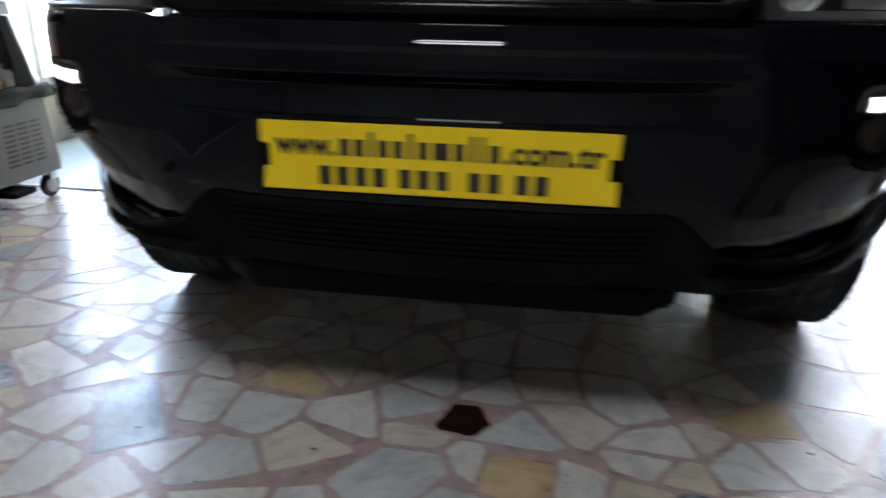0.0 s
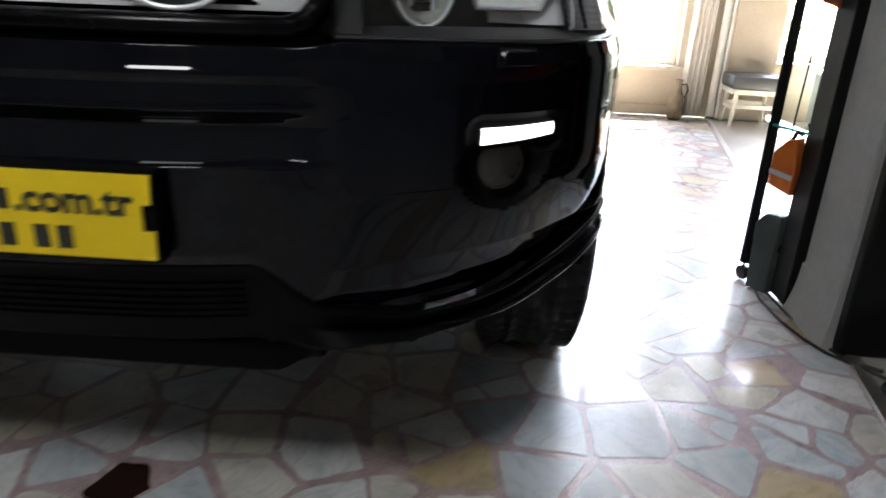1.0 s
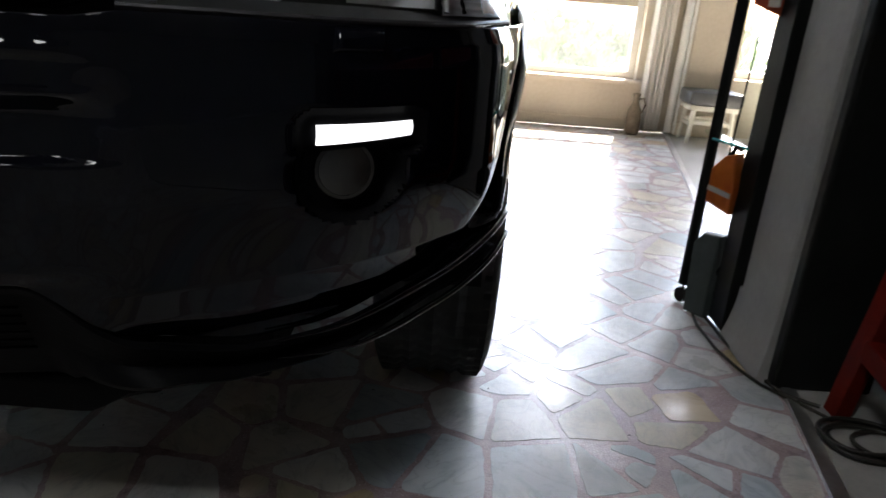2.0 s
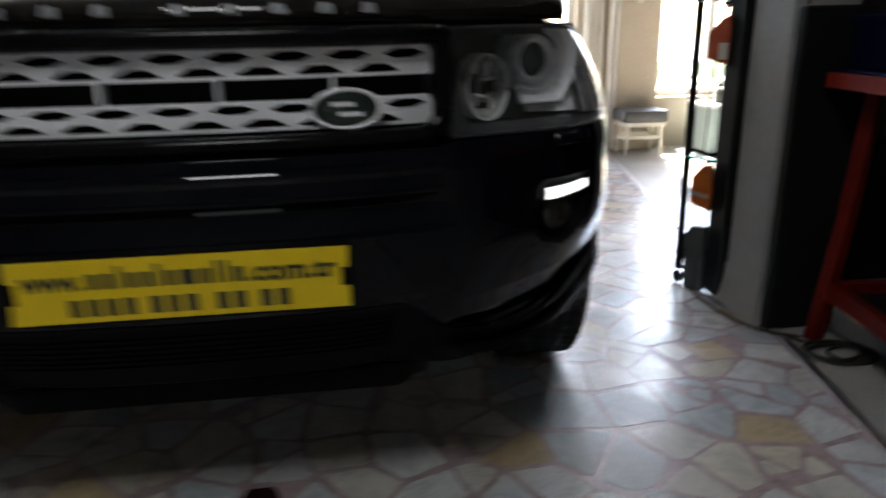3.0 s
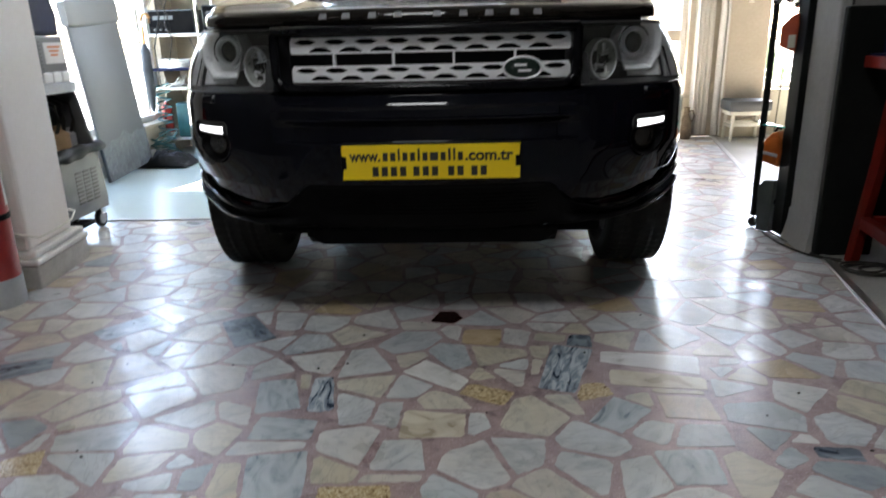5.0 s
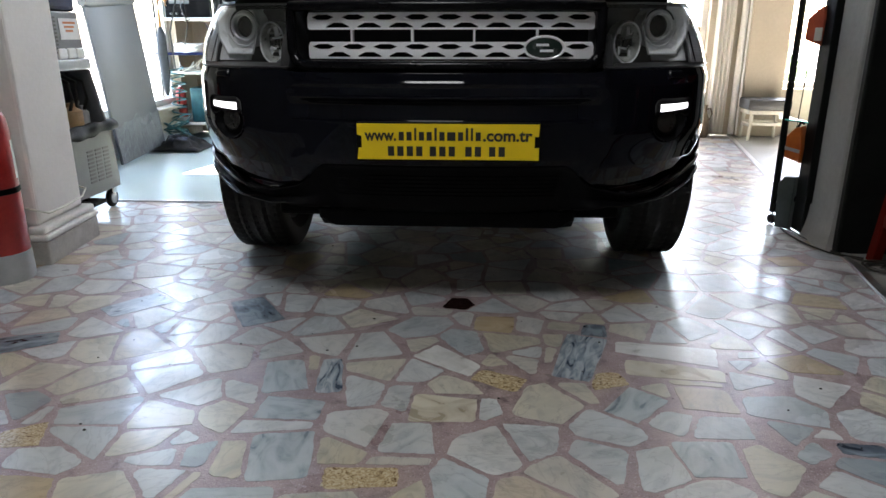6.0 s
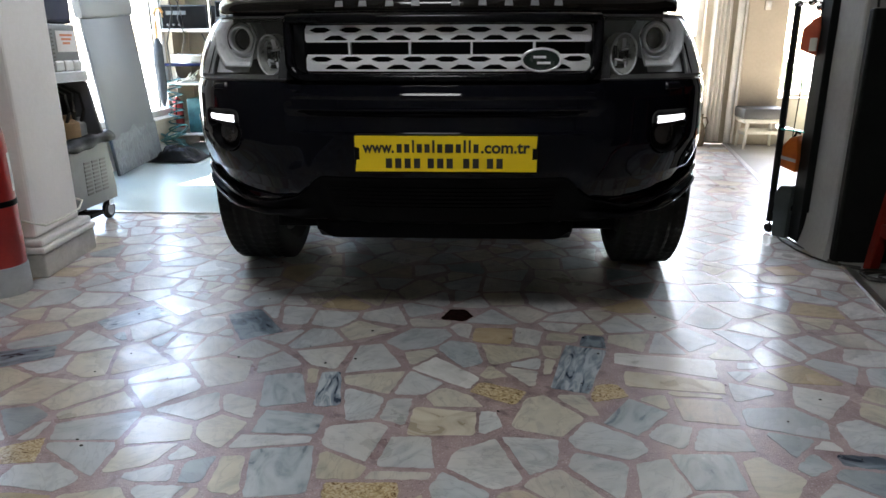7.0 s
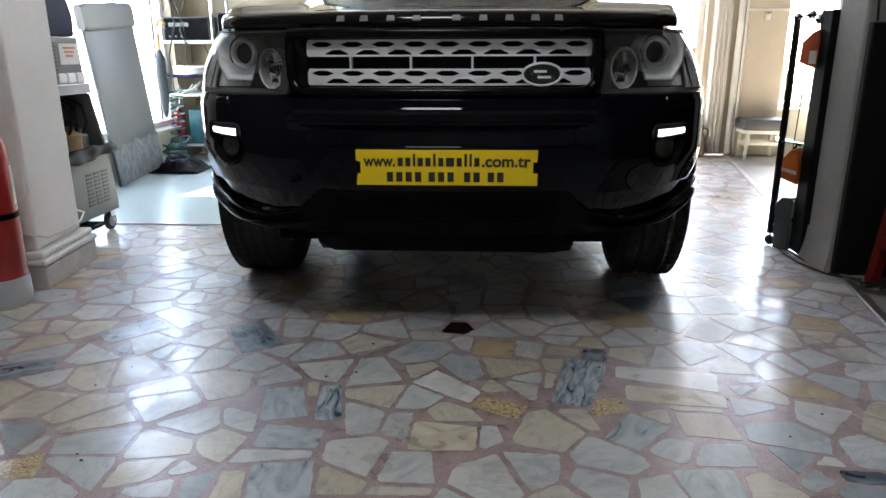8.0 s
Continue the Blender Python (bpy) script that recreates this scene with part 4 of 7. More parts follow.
for dx, dz, w in ((-0.006, 0.008, 0.036), (0.006, -0.008, 0.038)):
    part("badge_bar", box(dx - w / 2, dx + w / 2, dz - 0.0035, dz + 0.0035, 0.006, 0.0075, m=m), M["silver"], badge)


# bonnet
def bonnet_skin(u, v):
    w = 2 * u - 1
    f = on_nose(w * arc_at(0.778), 0, 0.078)
    bx = 0.80 * w
    by = 1.26 - 0.15 * (1 - w * w)
    x, y = f.x + (bx - f.x) * v, f.y + (by - f.y) * v
    ax = abs(x)
    if v < 0.055:
        k = v / 0.055
        z = 0.981 + 0.046 * math.sin(k * math.pi / 2)
        y -= 0.018 * math.sin(k * math.pi)
    else:
        z = 1.027 + 0.098 * (1 - (1 - (v - 0.055) / 0.945) ** 2.1)
    z += (0.016 * ease(0.40, 0.47, ax) - 0.004) * ease(0.03, 0.12, v)
    z -= 0.030 * ease(0.71, 0.80, ax)
    return Vector((x, y, z))


bonnet = part("bonnet", sheet(96, 70, bonnet_skin), M["reflection_tint_paint"], car, "glossy black bonnet with a raised lip", 40)
thick(bonnet, 0.012)
for k, x in enumerate((-0.307, -0.231, -0.150, -0.074, 0.042, 0.120, 0.195, 0.275, 0.348)):
    u = 0.5 + 0.5 * arc_at(x) / arc_at(0.778)
    a, b = bonnet_skin(u, 0.006), bonnet_skin(u, 0.026)
    up = (b - a).normalized()
    out = Vector((x * 0.3, -1, 0.25)).normalized()
    side = up.cross(out).normalized()
    out = side.cross(up).normalized()
    r = Matrix((side, up, out)).transposed().to_4x4()
    part("bonnet_emblem_bar", prism([(-0.012, -0.008), (0.012, -0.008), (0.010, 0.008), (-0.010, 0.008)], 0.003, m=Matrix.Translation((a + b) / 2 + out * 0.0015) @ r), M["dull_silver"], car, "small dull silver bar")
part("slam_panel", sheet(48, 4, lambda u, v: at_x(-0.74 + 1.48 * u, 0.955 + 0.03 * v, 0.10)), M["plastic"], car)


# headlamps
def headlamp(sg):
    s0, s1 = arc_at(0.474), arc_at(0.866)

    def top(u):
        return 0.970 - 0.008 * ease(0.50, 0.75, u) - 0.040 * ease(0.72, 1.0, u)

    def skin(d):
        def fn(u, v):
            s = s0 + (s1 - s0) * u
            z0 = 0.789 + 0.004 * ease(0.6, 1, u)
            z = z0 + (top(u) - z0) * v
            bulge = 0.018 * math.sin(math.pi * v) * math.sin(math.pi * min(u * 1.1, 1))
            p = on_nose(s, z, 0.010 + 0.018 * (1 - ease(0.0, 0.5, u)) + 0.060 * v ** 1.3 + d - (bulge if d == 0 else 0))
            return Vector((sg * p.x, p.y, p.z))
        return fn

    lamp = part("headlamp", sheet(30, 14, skin(0.245)), M["bezel"], car, "clear headlamp with round projector", 40)
    glass = part("lens_cover", sheet(36, 16, skin(0.0)), M["lens"], lamp, "clear plastic lens cover", 60)
    glass.visible_shadow = False
    for pts in ([skin(0.002)(1, k / 12) for k in range(13)], [skin(0.002)(k / 24, 0) for k in range(25)], [skin(0.002)(k / 24, 1) for k in range(25)]):
        part("lamp_edge", tube(pts, 0.0035, 6), M["bezel"], lamp)

    # dark housing round the lamp
    for wall_of in (lambda u, v: skin(0.008 + 0.237 * v)(u, 0.0), lambda u, v: skin(0.008 + 0.237 * v)(u, 1.0), lambda u, v: skin(0.008 + 0.237 * v)(0.0, u), lambda u, v: skin(0.010 + 0.12 * v)(1.0, u)):
        part("housing_wall", sheet(20, 4, wall_of), M["bezel"], lamp)
    part("housing_back", box(sg * 0.617 - 0.147, sg * 0.617 + 0.147, 0.385, 0.46, 0.785, 0.965, 0.004), M["bezel"], lamp)

    # pale outer wall, running back from the ribbed side to the projector's shell
    def wall(u, v):
        return skin(0.135 - 0.085 * ease(0.0, 0.9, u))(0.58 + 0.17 * u, 0.08 + 0.88 * v)
    part("reflector_wall", sheet(24, 16, wall), M["lamp_shell"], lamp, "pale satin outer wall", 50)

    def ribbed(u, v):
        d = 0.040 - 0.034 * ease(0.0, 0.6, u) + 0.0016 * abs(math.sin(v * math.pi * 17))
        return skin(d)(0.745 + 0.25 * u, 0.04 + 0.93 * v)
    part("side_reflector", sheet(14, 170, ribbed), M["ribbed_clear"], lamp, "ribbed clear side lens", 20)
    # left reflector is kept small to imitate window light washing that side pale
    if sg > 0:
        part("indicator", sheet(16, 20, lambda u, v: skin(0.0035)(0.790 + 0.110 * u + 0.03 * (1 - u) * (1 - v), 0.07 + 0.78 * v)), M["amber"], lamp, "dull red-brown side reflector", 40)
        part("side_ribs", sheet(4, 90, lambda u, v: skin(0.0020 + 0.0016 * abs(math.sin(v * math.pi * 15)))(0.898 + 0.016 * u, 0.07 + 0.80 * v)), M["ribbed_clear"], lamp, "pale serrated strip", 20)
    else:
        part("indicator", sheet(8, 10, lambda u, v: skin(0.0045)(0.865 + 0.055 * u, 0.12 + 0.50 * v)), M["amber"], lamp, "dull amber side indicator", 40)
    part("shell_step", tube([skin(0.032)(0.735 + 0.022 * math.sin(math.pi * k / 16), 0.06 + 0.90 * k / 16) for k in range(17)], 0.004, 8), M["lamp_ring"], lamp, "", 60)
    part("shell_groove", tube([skin(0.040)(0.715 + 0.022 * math.sin(math.pi * k / 16), 0.08 + 0.86 * k / 16) for k in range(17)], 0.0025, 6), M["bezel"], lamp, "", 60)

    def disc(x, y, z, profile, material, nm, lab="", n=40, turn=16):
        return part(nm, lathe(profile, n, m=pose(sg * x, y, z, 90, 0, sg * turn)), M[material], lamp, lab, 40)

    def ring(x, y, z, r, d, w, material, nm, turn=16, start=0.0, end=1.0):
        m = pose(sg * x, y, z, 90, 0, sg * turn)
        full = end - start > 0.99
        pts = [m @ Vector((r * math.cos(math.tau * (start + (end - start) * k / 40)), r * math.sin(math.tau * (start + (end - start) * k / 40)), d)) for k in range(40 if full else 41)]
        part(nm, tube(pts, w, 6, closed=full), M[material], lamp, "", 60)
    # projector in a six-sided satin shell
    px, py, pz = 0.655, 0.350, 0.907
    mp = pose(sg * px, py, pz, 90, 0, sg * 16)
    rim = [(-0.068, 0.004), (-0.038, -0.084), (0.056, -0.084), (0.086, -0.030), (0.088, 0.036), (0.074, 0.066), (-0.042, 0.066)]
    run = []
    for (ax, az), (bx, bz) in zip(rim, rim[1:] + rim[:1]):
        for k in range(10):
            run.append((ax + (bx - ax) * k / 10, az + (bz - az) * k / 10))

    def six_sided(u, v):
        x, z = run[int(round(u * len(run))) % len(run)]
        r = math.hypot(x, z)
        cx, cz = 0.058 * x / r, 0.058 * z / r
        k = ease(0.0, 1.0, v)
        return mp @ Vector((sg * (x + (cx - x) * v), z + (cz - z) * v, 0.034 - 0.024 * k + 0.003 * math.sin(math.pi * 3 * v)))
    part("projector_shell", sheet(len(run), 12, six_sided), M["lamp_shell"], lamp, "pale six-sided satin shell", 30)
    part("shell_edge", tube([mp @ Vector((sg * x, z, 0.035)) for x, z in run], 0.0030, 6, closed=True), M["lamp_ring"], lamp, "", 60)
    disc(px, py, pz, [(0.033, 0.006), (0.038, 0.010), (0.045, 0.006), (0.050, 0.009), (0.056, 0.016), (0.060, 0.012), (0.062, 0.0), (0.064, -0.03)], "lamp_reflector", "reflector_bowl")
    disc(px, py, pz, [(0.034, -0.004), (0.035, 0.022), (0.040, 0.026), (0.046, 0.022), (0.048, 0.006)], "lamp_shell", "projector_ring", "bright satin ring")
    disc(px, py, pz, [(0.001, 0.019), (0.015, 0.0175), (0.028, 0.012), (0.035, 0.004), (0.035, -0.006)], "dark_lens", "projector_lens", "dark glass projector")
    ring(px, py, pz, 0.052, 0.016, 0.0024, "bezel", "bowl_groove", 16, 0.06, 0.60)
    ring(px, py, pz, 0.058, 0.022, 0.0030, "lamp_reflector", "bowl_ring", 16, 0.55, 0.98)
    # main beam, a tall oval bowl with its bulb shields
    tall = Matrix.Diagonal((1.0, 1.42, 1.0, 1.0))
    mb = pose(sg * 0.547, 0.315, 0.858, 90, 0, sg * 16)
    part("main_beam_bowl", lathe([(0.001, -0.012), (0.012, -0.010), (0.024, 0.000), (0.034, 0.014), (0.0405, 0.030), (0.044, 0.031), (0.0455, 0.0), (0.0455, -0.02)], 40, m=mb @ tall), M["beam_bowl"], lamp, "smoky faceted main beam", 40)
    part("beam_ring", tube([mb @ Vector((0.0435 * math.cos(math.tau * k / 48), 0.0618 * math.sin(math.tau * k / 48), 0.033)) for k in range(48)], 0.0030, 6, closed=True), M["lamp_reflector"], lamp, "pale rim", 60)
    for x, y, w, h, up in ((-0.018, 0.004, 0.014, 0.044, 0.010), (0.004, -0.004, 0.018, 0.034, 0.016), (0.022, 0.002, 0.010, 0.030, 0.012), (0.000, -0.036, 0.030, 0.012, 0.012)):
        part("bulb_shield", box(x - w / 2, x + w / 2, y - h / 2, y + h / 2, up - 0.012, up, 0.003, m=mb), M["dark_lens"], lamp)
    for x, y, w, h, lean in ((0.004, 0.036, 0.014, 0.030, 10), (-0.016, 0.032, 0.008, 0.022, -16), (0.006, 0.016, 0.034, 0.006, 8), (-0.004, -0.020, 0.028, 0.007, -12), (0.014, -0.030, 0.008, 0.020, 6), (-0.024, -0.024, 0.008, 0.020, 24), (0.028, 0.022, 0.007, 0.022, -28)):
        part("beam_facet", box(-w / 2, w / 2, -h / 2, h / 2, 0.010, 0.015, 0.002, m=mb @ pose(x, y, 0.004, lean, lean * 1.5, lean)), M["lamp_reflector"], lamp, "bright facet")
    for x, y in ((-0.008, 0.012), (0.010, -0.012)):
        part("bulb", lathe([(0.001, 0.010), (0.005, 0.011), (0.006, 0.018), (0.003, 0.023), (0.001, 0.024)], 12, m=mb @ pose(x, y, 0.004)), M["chrome"], lamp, "", 40)
    part("bezel_plate", sheet(24, 3, lambda u, v: skin(0.020 + 0.05 * v)(0.02 + 0.74 * u, 0.01 + (0.06 - 0.02 * abs(2 * u - 1) ** 2) * v)), M["bezel"], lamp, "dark grey bezel", 50)
    part("bezel_plate", sheet(3, 10, lambda u, v: skin(0.018)(0.012 + 0.05 * u, 0.02 + 0.50 * v)), M["bezel"], lamp, "dark grey bezel", 50)


for sg in (-1, 1):
    headlamp(sg)

    # running lamp and fog lamp in the bumper's pocket
    def lit(u, v, sg=sg):
        p = at_x(0.647 + 0.097 * u, 0.661 + 0.006 * u + (0.022 - 0.005 * u) * v, 0.003 - 0.002 * math.sin(math.pi * v))
        return Vector((sg * p.x, p.y, p.z))
    drl = part("running_lamp", sheet(20, 6, lit), M["led"], car, "lit white LED running lamp")
    thick(drl, 0.003)

    # matt black lining of the pocket, round the lamps

    def lining(u, v, sg=sg):
        x, z = 0.600 + 0.160 * u, 0.545 + 0.170 * v
        p = at_x(x, z, bumper_in(x, z) - 0.0015)
        return Vector((sg * p.x, p.y, p.z))
    part("pocket_lining", sheet(48, 50, lining, keep=lambda u, v: pocket(0.600 + 0.160 * u, 0.545 + 0.170 * v) > 0.12), M["plastic"], car, "matt black lamp pocket", 50)
    p = at_x(0.682, 0.630, 0.024)
    fog = part("fog_lamp", lathe([(0.001, -0.006), (0.018, -0.004), (0.027, 0.003), (0.030, 0.009), (0.034, 0.009), (0.035, -0.01)], 32, m=pose(sg * p.x, p.y, p.z, 90, 0, sg * 22)), M["dark_lens"], car, "small round fog lamp", 40)
    cover = part("fog_lens", lathe([(0.001, 0.013), (0.016, 0.0120), (0.0295, 0.009)], 28, m=pose(sg * p.x, p.y, p.z, 90, 0, sg * 22)), M["dark_lens"], fog, "", 60)
    cover.visible_shadow = False
    # headlamp washer cap
    def flap(u, v, sg=sg):
        edge = min(1.0, 9 * min(u, 1 - u), 5 * min(v, 1 - v))
        x, z = 0.660 + 0.052 * u + 0.004 * v, 0.756 + 0.027 * v
        p = at_x(x, z, bumper_in(x, z) + 0.003 - 0.0085 * edge ** 0.6 - 0.003 * math.sin(math.pi * v))
        return Vector((sg * p.x, p.y, p.z))
    part("washer_cap", sheet(40, 24, flap), M["paint"], car, "glossy black washer flap", 60)


# body sides, arches, roof, glass
WHEELS = (FRONT_WHEEL, (3.42, 0.356))


def belt(y):
    return 1.005 + 0.10 * ease(0.3, 1.5, y)


SIDE_DX = [-0.040, -0.012, 0.0, -0.006, -0.030, -0.070, -0.11, -0.150]
SIDE_K = [0.0, 0.14, 0.40, 0.62, 0.82, 0.94, 0.985, 1.0]


def side_x(y):
    return float(np.interp(y, [0.36, 0.40, 0.48, 0.58, 0.66, 0.80, 1.0, 1.4, 3.3, 3.9, 4.15, 4.27], [0.822, 0.837, 0.862, 0.882, 0.893, 0.906, 0.916, 0.920, 0.920, 0.905, 0.86, 0.79]))


def side_place(u, v):
    y = 0.37 + 3.9 * u
    z = 0.36 + (belt(y) - 0.36) * v
    return y, z, side_x(y) - 0.006 + float(np.interp(v, SIDE_K, SIDE_DX)) * (1 + 0.9 * (1 - ease(0.4, 1.0, y)))


for sg in (-1, 1):
    def skin(u, v, sg=sg):
        y, z, x = side_place(u, v)
        for wy, wz in WHEELS:
            d = math.hypot(y - wy, z - wz)
            if 0.36 < d < 0.425:
                y, z = wy + (y - wy) * 0.415 / d, wz + (z - wz) * 0.415 / d
        return Vector((sg * x, y, z))

    def stays(u, v):
        y, z, x = side_place(u, v)
        return not (y < 0.62 and z < 0.80) and all(math.hypot(y - a, z - b) > 0.41 for a, b in WHEELS)
    wing = part("side_panel", sheet(170, 44, skin, keep=stays), M["paint"], car, "glossy black side with wheel arches", 40)
    thick(wing, 0.004)
    for wy, wz in WHEELS:
        pts = []
        for k in range(41):
            a = math.pi * (k / 40) * 1.04 - 0.03
            y, z = wy - 0.412 * math.cos(a), wz + 0.412 * math.sin(a)
            pts.append(Vector((sg * (side_x(y) - 0.004), y, z)))
        if wy < 2:
            def flare(u, v, sg=sg, wy=wy, wz=wz):
                a, r = math.radians(26 + 94 * u), 0.412 + 0.052 * v
                y, z = wy - r * math.cos(a), wz + r * math.sin(a)
                out = 0.016 * (min(1.0, 2.6 * (1 - v)) * min(1.0, 6 * v)) ** 0.6 * ease(0.0, 0.35, u) * (1 - ease(0.75, 1.0, u))
                base = max(side_x(y), float(np.interp(y, CURVE[:, 1], CURVE[:, 0])))
                return Vector((sg * (base - 0.008 + out + 0.010 * (1 - ease(0.45, 0.63, z))), y, z))
            thick(part("arch_trim", sheet(60, 14, flare), M["gloss_black"], car, "rounded glossy black arch flare", 50), 0.004)
        else:
            part("arch_trim", tube(pts, 0.010, 8), M["plastic"], car, "black plastic arch lip", 50)
        part("arch_liner", sheet(24, 4, lambda u, v, wy=wy, wz=wz, sg=sg: Vector((sg * (0.60 + 0.26 * v), wy - 0.405 * math.cos(math.pi * u), wz + 0.405 * math.sin(math.pi * u)))), M["plastic"], car)
    part("sill", box(sg * 0.90 - 0.03, sg * 0.90 + 0.03, 1.40, 3.00, 0.20, 0.365, 0.012), M["plastic"], car)

    def house(u, v, inset=0.0, sg=sg):
        y0, y1 = 1.27 + 0.74 * v, 4.22 - 0.30 * v
        return Vector((sg * (0.805 - inset - 0.215 * v + 0.02 * math.sin(math.pi * v)), y0 + (y1 - y0) * u, 1.10 + 0.56 * v))
    posts = (0.0, 0.345, 0.66, 1.0)
    part("window_frame", sheet(90, 24, house, keep=lambda u, v: v < 0.05 or v > 0.93 or min(abs(u - q) for q in posts) < 0.028), M["paint"], car, "", 40)
    side = part("side_glass", sheet(20, 6, lambda u, v, sg=sg: house(u, v, 0.006, sg)), M["side_glass"], car, "tinted side glass", 60)
    side.visible_shadow = False
    # door mirror
    # left housing coloured silver to paint in the window light on it
    mirror = part("door_mirror", bmesh.new(), M["paint"] if sg > 0 else M["silver"], car, "black door mirror" if sg > 0 else "door mirror coloured silver for mirrored window light")
    bm = box(sg * 0.865 - 0.070, sg * 0.865 + 0.070, 1.40, 1.51, 1.085, 1.210, 0.026)
    bm.to_mesh(mirror.data)
    bm.free()
    part("mirror_glass", box(sg * 0.865 - 0.055, sg * 0.865 + 0.055, 1.511, 1.515, 1.10, 1.195, 0.0), M["chrome"], mirror)
    part("mirror_arm", tube([(sg * 0.79, 1.44, 1.10), (sg * 0.84, 1.45, 1.11)], 0.02, 8), M["plastic"], mirror)


def screen(u, v):
    w = 2 * u - 1
    x = w * (0.765 - 0.185 * v)
    y = 1.27 - 0.15 * (1 - w * w) + (0.76 - 0.02 * (1 - w * w)) * v
    return Vector((x, y, 1.112 + 0.020 * (1 - w * w) * (1 - v) + 0.56 * v))


ws = part("windscreen", sheet(30, 16, screen), M["windscreen"], car, "clear raked windscreen", 60)
ws.visible_shadow = False
for sg in (-1, 1):
    part("screen_pillar", tube([screen(0.5 + 0.5 * sg, k / 10) for k in range(11)], 0.026, 8), M["paint"], car, "", 40)
part("cowl", sheet(30, 4, lambda u, v: screen(u, 0.0) + Vector((0, -0.05 + 0.09 * v, -0.022 - 0.01 * v))), M["plastic"], car)
part("roof", sheet(30, 40, lambda u, v: Vector(((2 * u - 1) * 0.605, 1.99 + 1.95 * v - 0.04 * (1 - (2 * u - 1) ** 2) * (1 - v), 1.665 + 0.045 * math.sin(math.pi * (0.12 + 0.78 * v)) + 0.02 * (1 - (2 * u - 1) ** 2)))), M["paint"], car, "", 40)
for sg in (-1, 1):
    part("roof_rail", tube([(sg * 0.575, 2.15 + 0.16 * k, 1.735 + 0.012 * math.sin(math.pi * k / 10)) for k in range(11)], 0.012, 8), M["plastic"], car, "", 40)
    part("wiper", tube([(0.085 + sg * 0.325 + dx, y, z) for dx, y, z in ((-0.345, 1.112, 1.161), (-0.08, 1.098, 1.160), (0.10, 1.104, 1.154), (0.345 - 0.1 * (sg < 0), 1.128, 1.144))], [0.005, 0.010, 0.009, 0.005], 8), M["plastic"], car, "black wiper arm", 40)
    part("washer_jet", box(sg * 0.235 - 0.016, sg * 0.235 + 0.016, 0.99, 1.02, 1.128, 1.142, 0.004), M["plastic"], car)
part("tailgate", sheet(24, 10, lambda u, v: Vector(((2 * u - 1) * (0.80 - 0.01 * v), 4.275 - 0.02 * (2 * u - 1) ** 2 - 0.03 * v, 0.24 + 0.86 * v))), M["paint"], car, "", 40)
def rear_end(u, v, inset=0.0):
    return Vector(((2 * u - 1) * (0.76 - 0.18 * v), 4.24 - inset - 0.31 * v, 1.11 + 0.55 * v))


part("rear_window_frame", sheet(40, 20, rear_end, keep=lambda u, v: abs(u - 0.5) > 0.215 or not 0.28 < v < 0.72), M["paint"], car, "", 40)
rear = part("rear_glass", sheet(12, 6, lambda u, v: rear_end(0.27 + 0.46 * u, 0.26 + 0.48 * v, 0.006)), M["rear_glass"], car)
rear.visible_shadow = False
part("headliner", sheet(10, 14, lambda u, v: Vector(((2 * u - 1) * 0.595, 2.02 + 1.88 * v, 1.630 + 0.03 * math.sin(math.pi * v)))), M["seat"], car)
part("underbody", box(-0.64, 0.64, 0.87, 4.10, 0.205, 0.42, 0.03), M["plastic"], car)
part("dashboard", box(-0.74, 0.74, 1.36, 1.70, 0.80, 1.075, 0.05), M["plastic"], car)
part("cabin_floor", box(-0.78, 0.78, 1.30, 4.15, 0.42, 0.48), M["seat"], car)
for sg in (-1, 1):
    part("seat", box(sg * 0.37 - 0.25, sg * 0.37 + 0.25, 2.05, 2.55, 0.48, 0.72, 0.06), M["seat"], car)
    part("seat_back", box(sg * 0.37 - 0.24, sg * 0.37 + 0.24, 2.50, 2.66, 0.72, 1.24, 0.06), M["seat"], car)
    part("headrest", box(sg * 0.37 - 0.12, sg * 0.37 + 0.12, 2.54, 2.64, 1.27, 1.43, 0.04), M["seat"], car)
part("rear_seat", box(-0.68, 0.68, 3.00, 3.30, 0.48, 1.27, 0.07), M["seat"], car)
part("steering_wheel", tube([(0.37 + 0.185 * math.cos(math.tau * k / 28), 1.78 - 0.06 * math.sin(math.tau * k / 28), 1.02 + 0.17 * math.sin(math.tau * k / 28)) for k in range(28)], 0.014, 8, closed=True), M["plastic"], car, "", 50)


